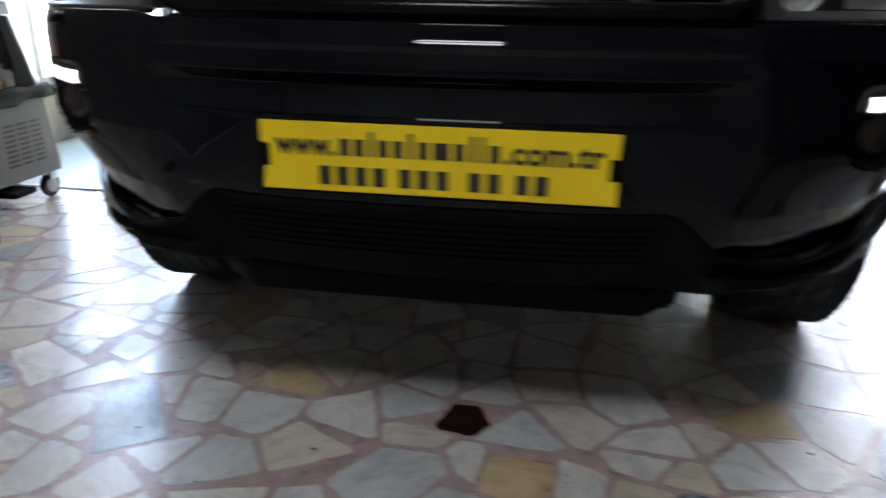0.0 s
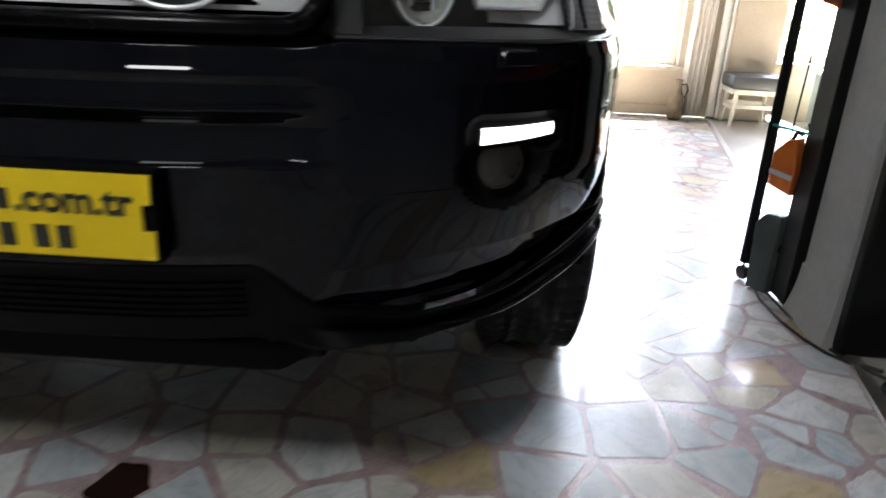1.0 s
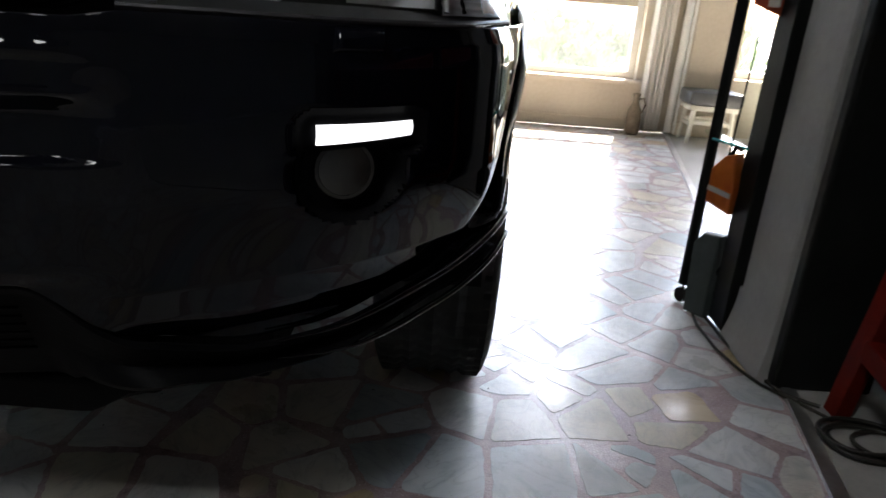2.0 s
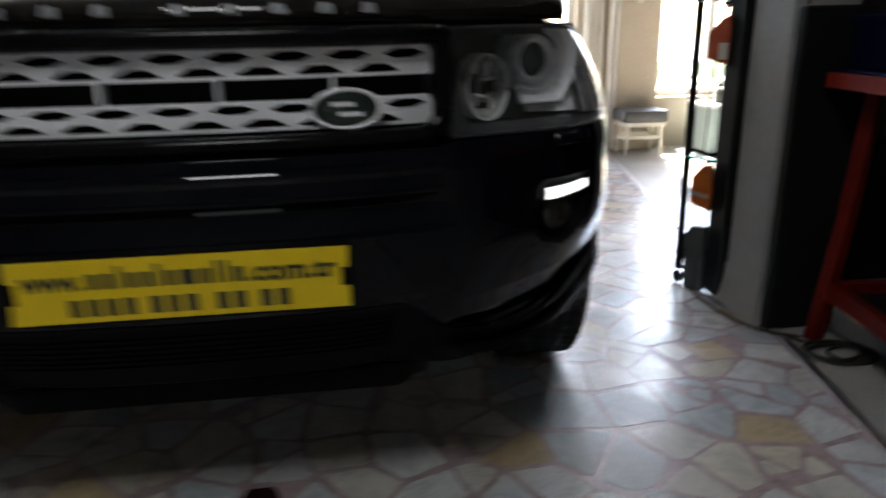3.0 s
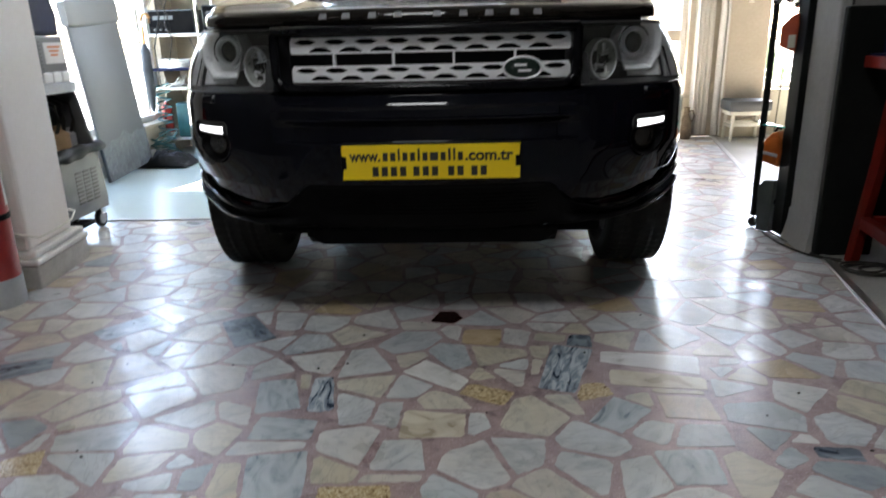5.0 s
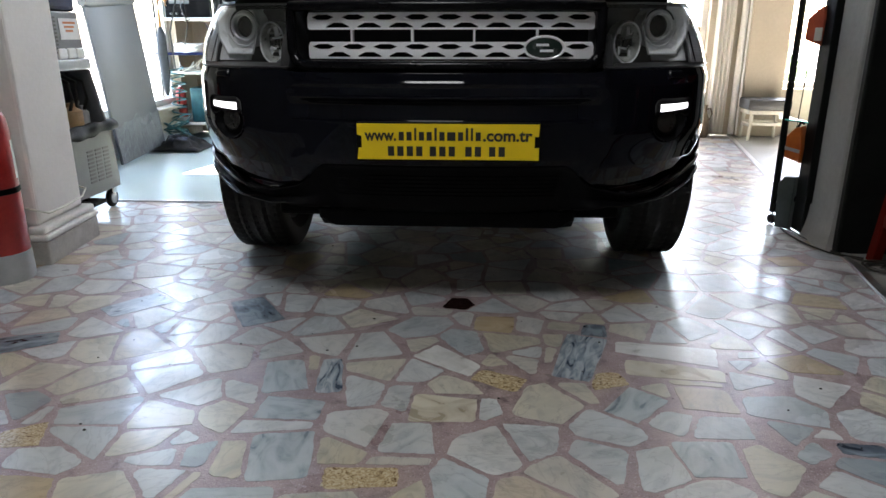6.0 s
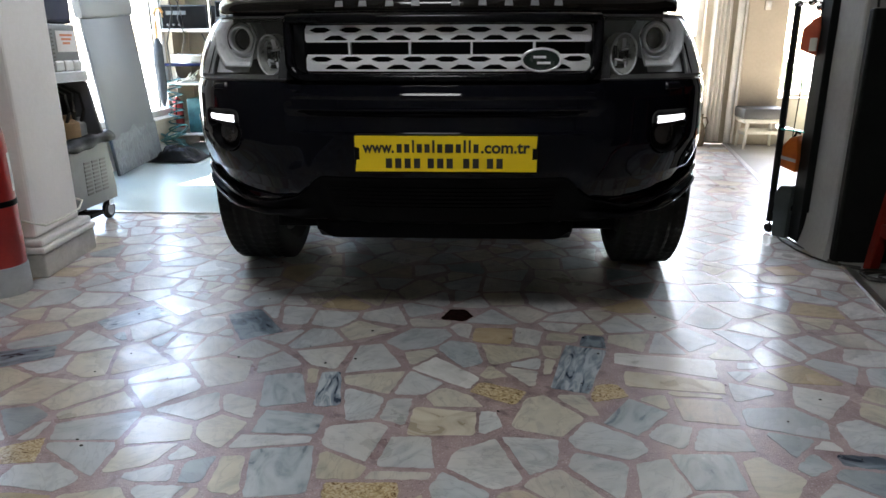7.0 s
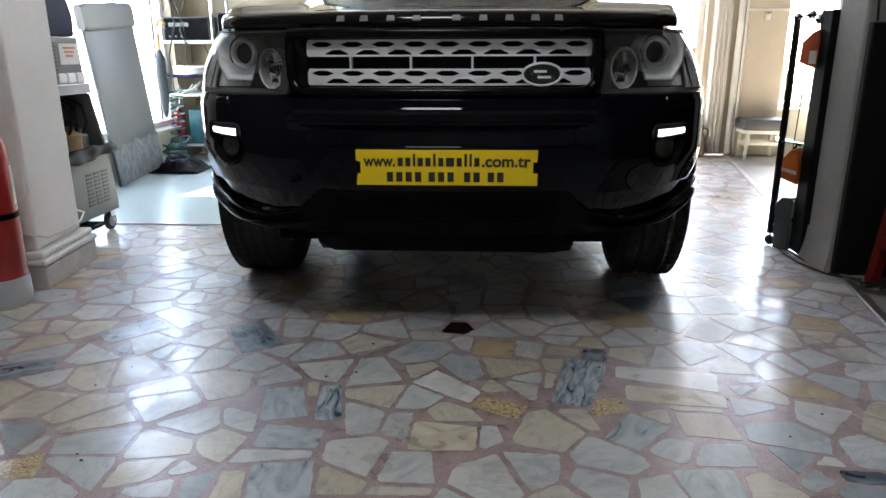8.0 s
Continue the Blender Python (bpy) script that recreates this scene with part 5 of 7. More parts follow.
# wheels
def wheel(x, y, sg):
    r, w = 0.356, 0.236

    def skin(u, v):
        a = u * math.tau
        t = float(np.interp(v, [0, 0.10, 0.25, 0.32, 0.68, 0.75, 0.90, 1], [-0.36, -0.50, -0.495, -0.44, 0.44, 0.495, 0.50, 0.36]))
        rad = float(np.interp(v, [0, 0.10, 0.25, 0.32, 0.68, 0.75, 0.90, 1], [0.235, 0.275, 0.322, r, r, 0.322, 0.275, 0.235]))
        if 0.32 <= v <= 0.68:
            k = (v - 0.32) / 0.36
            if min(abs(k - g) for g in (0.2, 0.4, 0.6, 0.8)) < 0.04:
                rad -= 0.009
            elif (u * 60 + (0.5 if k > 0.5 else 0) + 1.2 * abs(k - 0.5)) % 1 < 0.22:
                rad -= 0.007
        return Vector((x + t * w, y + rad * math.cos(a), 0.356 + rad * math.sin(a)))
    tyre_bm = sheet(240, 40, skin, closed=True)
    hub = part("wheel", lathe([(0.03, -0.02), (0.10, -0.015), (0.235, -0.075), (0.240, -0.085), (0.243, 0.085), (0.235, 0.08), (0.225, 0.02), (0.10, 0.045), (0.055, 0.05), (0.05, 0.06), (0.03, 0.06)], 40, m=pose(x, y, 0.356, 0, 90 * sg, 0)), M["alloy"], car, "alloy wheel in a black tyre", 40)
    part("tyre", tyre_bm, M["rubber"], hub, "black tyre with blocky tread", 30)
    for k in range(5):
        a = math.tau * k / 5
        part("spoke", box(-0.022, 0.022, 0.05, 0.23, 0.045, 0.07, 0.006, m=pose(x, y, 0.356, 0, 90 * sg, 0) @ Matrix.Rotation(a, 4, "Z")), M["alloy"], hub)


for sg in (-1, 1):
    for wy, wz in WHEELS:
        wheel(sg * 0.783, wy, sg)

# ---------------------------------------------------------------- things on the window side
def service_machine():
    """Wheeled workshop machine with a tapering case, an open bay and vents."""
    t = thing("service_machine", "grey wheeled service machine with navy hood and vents", "machine", (-2.062, 1.300, 0))
    side = [(-0.27, 0.11), (0.27, 0.11), (0.275, 0.16), (0.235, 0.43), (-0.27, 0.43)]

    def slab(pts, x0, x1, material, name, parent=t, label="", bevel=0.006):
        m = Matrix(((0, 0, 1, x0), (1, 0, 0, 0), (0, 1, 0, 0), (0, 0, 0, 1)))
        return part(name, prism(pts, x1 - x0, m=m, bevel=bevel), M[material], parent, label)
    body = slab(side, -0.22, 0.22, "machine_grey", "base_case")
    for c in range(3):
        for r in range(9):
            part("vent", box(0.2205, 0.2225, -0.005 + 0.072 * c, 0.048 + 0.072 * c, 0.172 + 0.019 * r, 0.182 + 0.019 * r, m=pose(0, 0, 0)), M["print"], body)
    slab([(-0.27, 0.432), (-0.20, 0.432), (-0.20, 0.72), (-0.27, 0.72)], -0.22, 0.22, "machine_grey", "bay_side")
    slab([(0.205, 0.432), (0.233, 0.432), (0.140, 0.72), (0.118, 0.72)], -0.22, 0.22, "machine_grey", "bay_side")
    slab([(-0.20, 0.432), (0.205, 0.432), (0.118, 0.72), (-0.20, 0.72)], -0.22, -0.19, "machine_grey", "bay_back")
    slab([(-0.275, 0.722), (0.142, 0.722), (0.136, 0.772), (-0.275, 0.772)], -0.225, 0.228, "machine_pale", "ledge", label="pale grey tray ledge")
    slab([(-0.27, 0.774), (0.122, 0.774), (0.105, 0.985), (-0.27, 0.985)], -0.22, 0.214, "machine_grey", "control_case")
    for r in range(10):
        part("vent", box(0.2145, 0.2165, -0.13, -0.085, 0.800 + 0.017 * r, 0.808 + 0.017 * r), M["print"], t)
    card = slab([(-0.06, 0.86), (0.100, 0.86), (0.095, 0.955), (-0.06, 0.955)], 0.2143, 0.2163, "paper", "label_card", label="white card with orange print", bevel=0)
    for r in range(3):
        part("print_bar", box(0.2164, 0.2169, -0.03 + 0.008 * r, 0.070 - 0.012 * r, 0.930 - 0.018 * r, 0.940 - 0.018 * r), M["orange_print"], card)
    for k in range(3):
        part("cartridge", box(0.15, 0.222, -0.10 + 0.074 * k, -0.032 + 0.074 * k, 0.7725, 0.822, 0.008), M["white_paint"], t, "white cartridge on the ledge")
    slab([(-0.27, 0.987), (0.105, 0.987), (0.095, 1.08), (0.045, 1.26), (-0.12, 1.32), (-0.27, 1.32)], -0.22, 0.21, "navy", "hood", label="navy blue plastic hood", bevel=0.02)
    # bottles, hoses and a rolled cover
    for k, (y, r, h, material, lab) in enumerate(((-0.06, 0.042, 0.16, "cream_plastic", "cream bottle"), (0.055, 0.05, 0.13, "cardboard", "amber oil bottle"), (0.15, 0.03, 0.11, "machine_pale", ""))):
        part("bottle", lathe([(0.001, 0.0), (r, 0.002), (r, h * 0.7), (r * 0.4, h * 0.86), (r * 0.38, h), (0.001, h)], 20, m=pose(0.14, y, 0.4325)), M[material], t, lab, 40)
    for k in range(5):
        y = -0.13 + 0.062 * k
        part("hose", tube([(0.10, y, 0.70), (0.17, y + 0.02, 0.66), (0.185, y + 0.01 * (-1) ** k, 0.58), (0.15, y + 0.03, 0.52)], 0.008, 7), M["print"], t, "", 50)

    def roll(u, v):
        a = u * math.tau
        w = 0.030 + 0.007 * math.sin(9 * v + 2 * a) + 0.004 * math.sin(23 * v)
        return Vector((0.228 + 0.8 * w * math.cos(a), -0.26 + 0.53 * v, 0.42 + 0.02 * v + w * math.sin(a)))
    part("rolled_cover", sheet(14, 40, roll, closed=True), M["black_cloth"], t, "black cover rolled along the bay", 60)
    for x in (-0.15, 0.18):
        for y in (-0.22, 0.245):
            c = part("caster", box(x - 0.022, x + 0.022, y - 0.03, y + 0.012, 0.072, 0.110, 0.005), M["chrome"], t, "swivel caster")
            part("caster_wheel", lathe([(0.012, -0.012), (0.045, -0.011), (0.048, -0.006), (0.048, 0.006), (0.045, 0.011), (0.012, 0.012)], 26, m=pose(x, y - 0.012, 0.0485, 0, 90, 0)), M["rubber"], c, "", 30)
            part("caster_hub", lathe([(0.001, -0.016), (0.028, -0.015), (0.030, 0.015), (0.001, 0.016)], 20, m=pose(x, y - 0.012, 0.0485, 0, 90, 0)), M["machine_pale"], c, "", 30)
    part("foot_pedal", box(0.10, 0.23, -0.02, 0.10, 0.055, 0.078, 0.008), M["plastic"], t)
    part("foot_pedal_arm", box(0.14, 0.17, 0.02, 0.05, 0.078, 0.112, 0.004), M["plastic"], t)


service_machine()


def leaning_pad():
    """Padded board in grey vinyl, its foot still in film, leaning on the window wall."""
    t = thing("padded_board", "grey vinyl padded board leaning by the window, foot in film", "padded board", (-2.405, 2.985, 0.032))
    lean = Matrix.Rotation(radians(4.2), 4, "X") @ Matrix.Rotation(radians(-4.0), 4, "Y")

    def slab(x0, x1, y0, y1, z0, z1, bev):
        return box(x0, x1, y0, y1, z0, z1, bev, m=lean)
    part("board", slab(-0.026, 0.0, -0.32, 0.345, 0.0, 1.075, 0.010), M["vinyl_grey"], t, "", 40)

    def roll(u, v):
        a = u * math.tau
        k = 1 - 0.16 * abs(2 * v - 1) ** 14
        return lean @ Vector((-0.012 + 0.032 * k * math.copysign(abs(math.cos(a)) ** 0.32, math.cos(a)), -0.328 + 0.685 * v, 1.132 + 0.088 * k * math.copysign(abs(math.sin(a)) ** 0.32, math.sin(a))))
    bm = sheet(32, 24, roll, closed=True)
    bmesh.ops.holes_fill(bm, edges=[e for e in bm.edges if e.is_boundary], sides=40)
    part("head_roll", bm, M["vinyl_grey"], t, "padded head roll", 50)

    def film(u, v):
        p = lean @ Vector((0.004 + 0.005 * noise.noise(Vector((u * 9, v * 7, 3))) + 0.003 * noise.noise(Vector((u * 31, v * 23, 1))), -0.322 + 0.667 * u, 0.006 + (0.27 + 0.07 * noise.noise(Vector((u * 5, 0, 7)))) * v))
        return p
    part("wrapping_film", sheet(60, 30, film), M["wrap"], t, "crumpled clear film", 50)


leaning_pad()

tagged(part("floor_mat", box(-2.56, -1.06, 1.665, 4.40, 0.0005, 0.006, 0.002), M["mat_blue"]), "pale blue vinyl sheet laid on the stone floor", "floor mat")
tagged(part("edge_strip", box(-2.56, -1.02, 1.64, 1.663, 0.0005, 0.008, 0.002), M["aluminium"]), "aluminium strip along the blue sheet", "trim", "", "structure")


def extinguisher(x, y, z, s, label):
    t = thing("fire_extinguisher", label, "fire extinguisher", (x, y, z), 265)
    body = part("cylinder", lathe([(0.001 * s, 0.10 * s), (0.094 * s, 0.10 * s), (0.098 * s, 0.11 * s), (0.098 * s, 0.55 * s), (0.092 * s, 0.60 * s), (0.072 * s, 0.645 * s), (0.035 * s, 0.672 * s), (0.028 * s, 0.70 * s), (0.001 * s, 0.70 * s)], 36), M["red_paint"], t, "glossy red cylinder", 40)
    part("base_ring", lathe([(0.001 * s, 0.0), (0.099 * s, 0.0), (0.102 * s, 0.01 * s), (0.1005 * s, 0.108 * s), (0.09 * s, 0.112 * s), (0.001 * s, 0.112 * s)], 36), M["machine_pale"], t, "grey plastic base ring", 40)
    part("strap", lathe([(0.0985 * s, 0.33 * s), (0.101 * s, 0.332 * s), (0.101 * s, 0.35 * s), (0.0985 * s, 0.352 * s)], 36), M["plastic"], t, "", 40)
    lab = part("label", sheet(14, 1, lambda u, v: Vector((0.0988 * s * math.cos(1.9 + 1.3 * u), 0.0988 * s * math.sin(1.9 + 1.3 * u), (0.38 + 0.14 * v) * s))), M["paper"], body, "pale printed label")
    part("valve", box(-0.022 * s, 0.022 * s, -0.03 * s, 0.03 * s, 0.70 * s, 0.745 * s, 0.006 * s), M["chrome"], t)
    part("lever", box(-0.012 * s, 0.012 * s, -0.12 * s, 0.03 * s, 0.748 * s, 0.76 * s, 0.003 * s), M["plastic"], t)
    part("carry_handle", tube([(0, 0.02 * s, 0.735 * s), (0, -0.06 * s, 0.72 * s), (0, -0.12 * s, 0.725 * s)], 0.009 * s, 8), M["plastic"], t)
    part("hose", tube([(0.02 * s, 0.02 * s, 0.72 * s), (0.08 * s, 0.05 * s, 0.70 * s), (0.118 * s, 0.03 * s, 0.60 * s), (0.114 * s, 0.01 * s, 0.40 * s), (0.112 * s, 0.0, 0.28 * s)], 0.011 * s, 8), M["plastic"], t, "", 50)


extinguisher(-1.70, 0.405, 0.0, 1.0, "red fire extinguisher with grey base beside the pillar")

# pale cable looping round the pillar's foot
tagged(part("cable", tube([(-1.93, 0.528, 0.30), (-1.78, 0.535, 0.262), (-1.65, 0.560, 0.225), (-1.632, 0.62, 0.200), (-1.640, 0.74, 0.198), (-1.655, 0.90, 0.205), (-1.675, 0.965, 0.225), (-1.80, 0.965, 0.26)], 0.0045, 7), M["cream_plastic"], smooth=60), "thin pale cable slung round the pillar", "cable")


# ---------------------------------------------------------------- shelf rack at the back
def rack():
    t = thing("shelf_rack", "chrome tube shelf rack crowded with workshop gear", "shelf rack", (-2.18, 4.17, 0.006))
    for x in (-0.50, 0.02, 0.50):
        for y in (-0.19, 0.19):
            part("post", tube([(x, y, 0), (x, y, 1.40)], 0.014, 10), M["chrome"], t, "", 40)
    for z in (0.13, 0.56, 0.72, 1.00, 1.38):
        for y in (-0.19, 0.19):
            part("rail", tube([(-0.52, y, z), (0.52, y, z)], 0.013, 10), M["navy"] if z == 0.72 else M["white_paint"] if z < 1.1 else M["chrome"], t, "", 40)
        part("shelf_board", box(-0.495, 0.495, -0.176, 0.176, z - 0.006, z + 0.004, 0.002), M["machine_pale"] if z != 0.72 else M["navy"], t)
    for x in (-0.5, 0.02, 0.5):
        part("clamp", lathe([(0.001, -0.03), (0.022, -0.03), (0.026, -0.015), (0.026, 0.015), (0.022, 0.03), (0.001, 0.03)], 16, m=pose(x, -0.19, 1.385)), M["chrome"], t, "", 40)


rack()


def instrument(x, z, w, h, label, screen):
    t = thing("instrument", label, "instrument", (x, 4.15, z))
    case = part("case", box(-w / 2, w / 2, -0.13, 0.13, 0.0, h, 0.008), M["device"], t)
    part("front_panel", box(-w / 2 + 0.01, w / 2 - 0.01, -0.134, -0.1305, 0.012, h - 0.012, 0.0), M["plastic"], t)
    if screen:
        for k in range(3):
            part("knob", lathe([(0.001, 0), (0.010, 0), (0.008, 0.014), (0.001, 0.014)], 14, m=pose(-w * 0.36 + 0.05 * k, -0.134, 0.04, 90, 0, 0)), M["machine_grey"], t)
        part("display", box(-w * 0.38, w * 0.05, -0.1365, -0.1345, h * 0.60, h * 0.76), M["device"], t)
    else:
        for k in range(4):
            part("bracket", box(-w * 0.38 + 0.075 * k, -w * 0.38 + 0.05 + 0.075 * k, -0.150, -0.1345, 0.03 + 0.02 * (k % 2), h - 0.05, 0.004), M["machine_grey"], t)
        part("bundle", tube([(-w * 0.4, -0.155, h * 0.7), (-w * 0.1, -0.17, h * 0.45), (w * 0.2, -0.16, h * 0.75), (w * 0.42, -0.155, h * 0.3)], 0.008, 7), M["print"], t, "", 50)


instrument(-2.40, 1.0105, 0.40, 0.20, "dark grey bench instrument with three knobs on the rack", True)
instrument(-1.95, 1.0105, 0.36, 0.23, "dark open-framed instrument with loose wires on the rack", False)
t = thing("printer", "pale flat printer lying on top of the rack", "printer", (-1.86, 4.15, 1.3845))
part("case", box(-0.19, 0.19, -0.14, 0.14, 0.0, 0.10, 0.012), M["white_paint"], t)
part("dark_tray", box(-0.17, 0.17, -0.15, -0.10, 0.012, 0.04, 0.003), M["plastic"], t)
for k in range(3):
    part("print_bar", box(-0.10 + 0.07 * k, -0.05 + 0.07 * k, -0.1412, -0.1402, 0.06, 0.072), M["device"], t)
t = thing("tool_case", "small black tool case on top of the rack", "case", (-2.42, 4.15, 1.3845))
part("case", box(-0.08, 0.08, -0.05, 0.05, 0.0, 0.055, 0.01), M["plastic"], t)
part("handle", tube([(-0.035, 0, 0.054), (-0.032, 0, 0.08), (0.032, 0, 0.08), (0.035, 0, 0.054)], 0.006, 7), M["plastic"], t)
# ring of white cable with small orange and black parts inside
t = thing("cable_coil", "roll of white cable lying on the navy shelf", "cable", (-2.43, 4.08, 0.7245))
for k in range(4):
    part("turn", tube([((0.125 + 0.006 * (k % 2)) * math.cos(math.tau * i / 40), (0.10 + 0.005 * (k % 2)) * math.sin(math.tau * i / 40), 0.012 + 0.021 * k + 0.004 * math.sin(3 * math.tau * i / 40)) for i in range(40)], 0.0115, 8, closed=True), M["white_paint"], t, "", 60)
t = thing("parts_box", "small orange carton inside the cable roll", "box", (-2.465, 4.08, 0.7245))
part("carton", box(-0.03, 0.03, -0.03, 0.03, 0, 0.085, 0.003), M["orange_tool"], t)
t = thing("parts_box", "small black carton inside the cable roll", "box", (-2.392, 4.08, 0.7245))
part("carton", box(-0.033, 0.033, -0.03, 0.03, 0, 0.075, 0.003), M["plastic"], t)
t = thing("carton", "open brown cardboard carton on the rack", "box", (-2.16, 4.15, 0.5645))
part("carton_wall", box(-0.12, 0.12, -0.10, 0.10, 0.0, 0.10, 0.003), M["cardboard"], t)
part("flap", box(-0.12, 0.12, -0.16, -0.101, 0.085, 0.089, 0.0), M["cardboard"], t)
t = thing("tool_chest", "teal plastic tool chest on the bottom shelf", "tool chest", (-2.30, 4.17, 0.1395))
part("chest", box(-0.17, 0.17, -0.13, 0.13, 0, 0.30, 0.015), M["teal"], t)
part("gauge", lathe([(0.001, 0), (0.05, 0), (0.055, 0.012), (0.048, 0.018), (0.001, 0.018)], 24, m=pose(0.06, -0.131, 0.22, 90, 0, 0)), M["cream_plastic"], t, "round pale gauge", 40)
part("latch", box(-0.06, -0.02, -0.138, -0.131, 0.12, 0.17, 0.002), M["chrome"], t)
extinguisher(-2.565, 4.08, 0.1395, 0.44, "small red fire extinguisher on the bottom shelf")
t = thing("board_stack", "pale flat boards stood at the end of the rack", "board", (-2.62, 4.17, 0.1385))
part("board", box(0.02, 0.045, -0.02, 0.16, 0.012, 0.44, 0.003, m=pose(0, 0, -0.012, 0, -3, 0)), M["cream_plastic"], t)


def coil_hose(x, y, z0, z1, r, turns, thick_r, material, label):
    n = int(turns * 14)
    pts = []
    for i in range(n + 1):
        k = i / n
        a = math.tau * turns * k
        pts.append((x + r * math.cos(a) + 0.012 * math.sin(5 * k), y + r * math.sin(a), z1 + (z0 - z1) * k))
    return tagged(part("coiled_hose", tube(pts, thick_r, 6), M[material], smooth=60), label, "hose")


coil_hose(-2.50, 3.40, 0.30, 2.996, 0.048, 22, 0.0035, "print", "thin dark coiled cable hanging before the window")
coil_hose(-2.50, 3.88, 0.10, 0.62, 0.060, 8, 0.007, "teal", "teal coiled air hose hanging in loose loops")
tagged(part("hose_line", tube([(-2.50, 3.88, 0.60), (-2.52, 3.90, 0.9), (-2.46, 3.93, 1.15), (-2.50, 3.94, 1.38)], 0.006, 7), M["print"], smooth=60), "dark hose looping down from the rack", "hose")
t = thing("hose_loops", "slack teal hose loops heaped on the floor", "hose", (-2.46, 3.72, 0.0065))
for k in range(6):
    a0 = k * 1.1
    part("loop", tube([(0.10 * math.cos(math.tau * i / 24 + a0) + 0.02 * math.cos(a0), 0.07 * math.sin(math.tau * i / 24 + a0), 0.016 + 0.022 * k + (0.05 + 0.03 * (k % 3)) * (0.5 + 0.5 * math.sin(math.tau * i / 24))) for i in range(24)], 0.006, 6, closed=True), M["teal"], t, "", 60)


def tangle(rng, name, label, at, spread, count, r, material):
    """Loose loops of wire heaped together."""
    t = thing(name, label, "cable", at)
    for k in range(count):
        n, a0 = 22, rng.random() * 6
        rx, ry = spread[0] * (0.5 + 0.5 * rng.random()), spread[1] * (0.5 + 0.5 * rng.random())
        cx, cy = spread[0] * rng.uniform(-0.5, 0.5), spread[1] * rng.uniform(-0.3, 0.3)
        part("wire", tube([(cx + rx * math.cos(a0 + 5.4 * i / n), cy + ry * math.sin(a0 + 5.4 * i / n), r + 0.006 * k + spread[2] * (0.5 + 0.5 * math.sin(a0 + 9 * i / n)) * (k + 1) / count) for i in range(n)], r, 6), M[material], t, "", 60)
    return t


wires = random.Random(8)
tangle(wires, "wire_bundle", "tangled black wires heaped on the navy shelf", (-2.02, 4.03, 0.7245), (0.13, 0.09, 0.06), 6, 0.004, "print")
tangle(wires, "wire_bundle", "loose pale leads hanging over the rack's shelf", (-2.42, 4.02, 0.5645), (0.10, 0.08, 0.09), 5, 0.0035, "cream_plastic")
tangle(wires, "wire_bundle", "black leads trailing on the rack's bottom shelf", (-1.88, 4.10, 0.1395), (0.11, 0.09, 0.05), 6, 0.005, "print")
for k, (x, y, z0, z1, sag, mt) in enumerate(((-2.47, 3.965, 1.36, 0.80, 0.07, "print"), (-2.36, 3.965, 1.37, 0.98, -0.05, "print"), (-2.24, 3.965, 0.98, 0.60, 0.06, "charcoal"), (-2.05, 3.965, 0.72, 0.36, -0.06, "print"), (-1.86, 3.965, 0.99, 0.70, 0.05, "cream_plastic"))):
    tagged(part("cable", tube([(x, y, z0), (x + sag, y - 0.012, z0 - 0.35 * (z0 - z1)), (x + 1.3 * sag, y - 0.02, z0 - 0.7 * (z0 - z1)), (x + 0.6 * sag, y - 0.01, z1), (x + 0.1 * sag, y - 0.005, z1 + 0.03)], 0.0045, 7), M[mt], smooth=60), "thin cable dangling from the shelf rack", "cable")
for k, (x, z, w, h, mt, lb) in enumerate(((-1.93, 0.5645, 0.10, 0.12, "paper", "small white carton on the rack"), (-1.80, 0.5645, 0.07, 0.09, "red_paint", "small red tin on the rack"), (-1.80, 0.7245, 0.12, 0.15, "cream_plastic", "pale plastic box on the navy shelf"))):
    t = thing("parts_box", lb, "box", (x, 4.10, z))
    part("carton", box(-w / 2, w / 2, -0.05, 0.05, 0, h, 0.004), M[mt], t)
    part("lid", box(-w / 2 - 0.003, w / 2 + 0.003, -0.053, 0.053, h, h + 0.012, 0.003), M["device"] if k else M["paper"], t)


def umbrella():
    t = thing("umbrella", "furled charcoal umbrella with a wooden crook hung up", "umbrella", (-2.50, 3.68, 0))
    part("canopy", tube([(0, 0, 0.40), (0, 0, 0.44), (0.004, 0, 0.58), (-0.004, 0, 0.74), (0.003, 0, 0.88), (0, 0, 0.94)], [0.008, 0.022, 0.036, 0.041, 0.034, 0.015], 12), M["charcoal"], t, "furled charcoal cloth", 60)
    part("handle", tube([(0, 0, 0.94), (0.002, 0, 1.06), (0.0, 0, 1.13), (0.02, 0, 1.165), (0.05, 0, 1.165), (0.066, 0, 1.135), (0.064, 0, 1.10)], 0.011, 10), M["wood"], t, "varnished wooden crook", 60)
    part("hanging_cord", tube([(0.025, 0, 1.155), (-0.02, 0.3, 1.30), (-0.12, 0.48, 1.375)], 0.004, 6), M["cream_plastic"], t)


umbrella()


def rumpled(u, v):
    return Vector((-2.50 + 0.40 * u, 3.22 + 0.36 * v, 0.012 + 0.16 * math.sin(math.pi * min(1, u * 1.02)) ** 0.7 * math.sin(math.pi * v) ** 0.6 * (0.55 + 0.5 * noise.noise(Vector((u * 4, v * 4, 2))) + 0.25 * noise.noise(Vector((u * 11, v * 9, 5))))))


heap = tagged(part("dust_sheet", sheet(40, 34, rumpled), M["black_cloth"], smooth=60), "rumpled dark dust sheet on the blue mat", "sheet")
thick(heap, 0.005, 1.0)


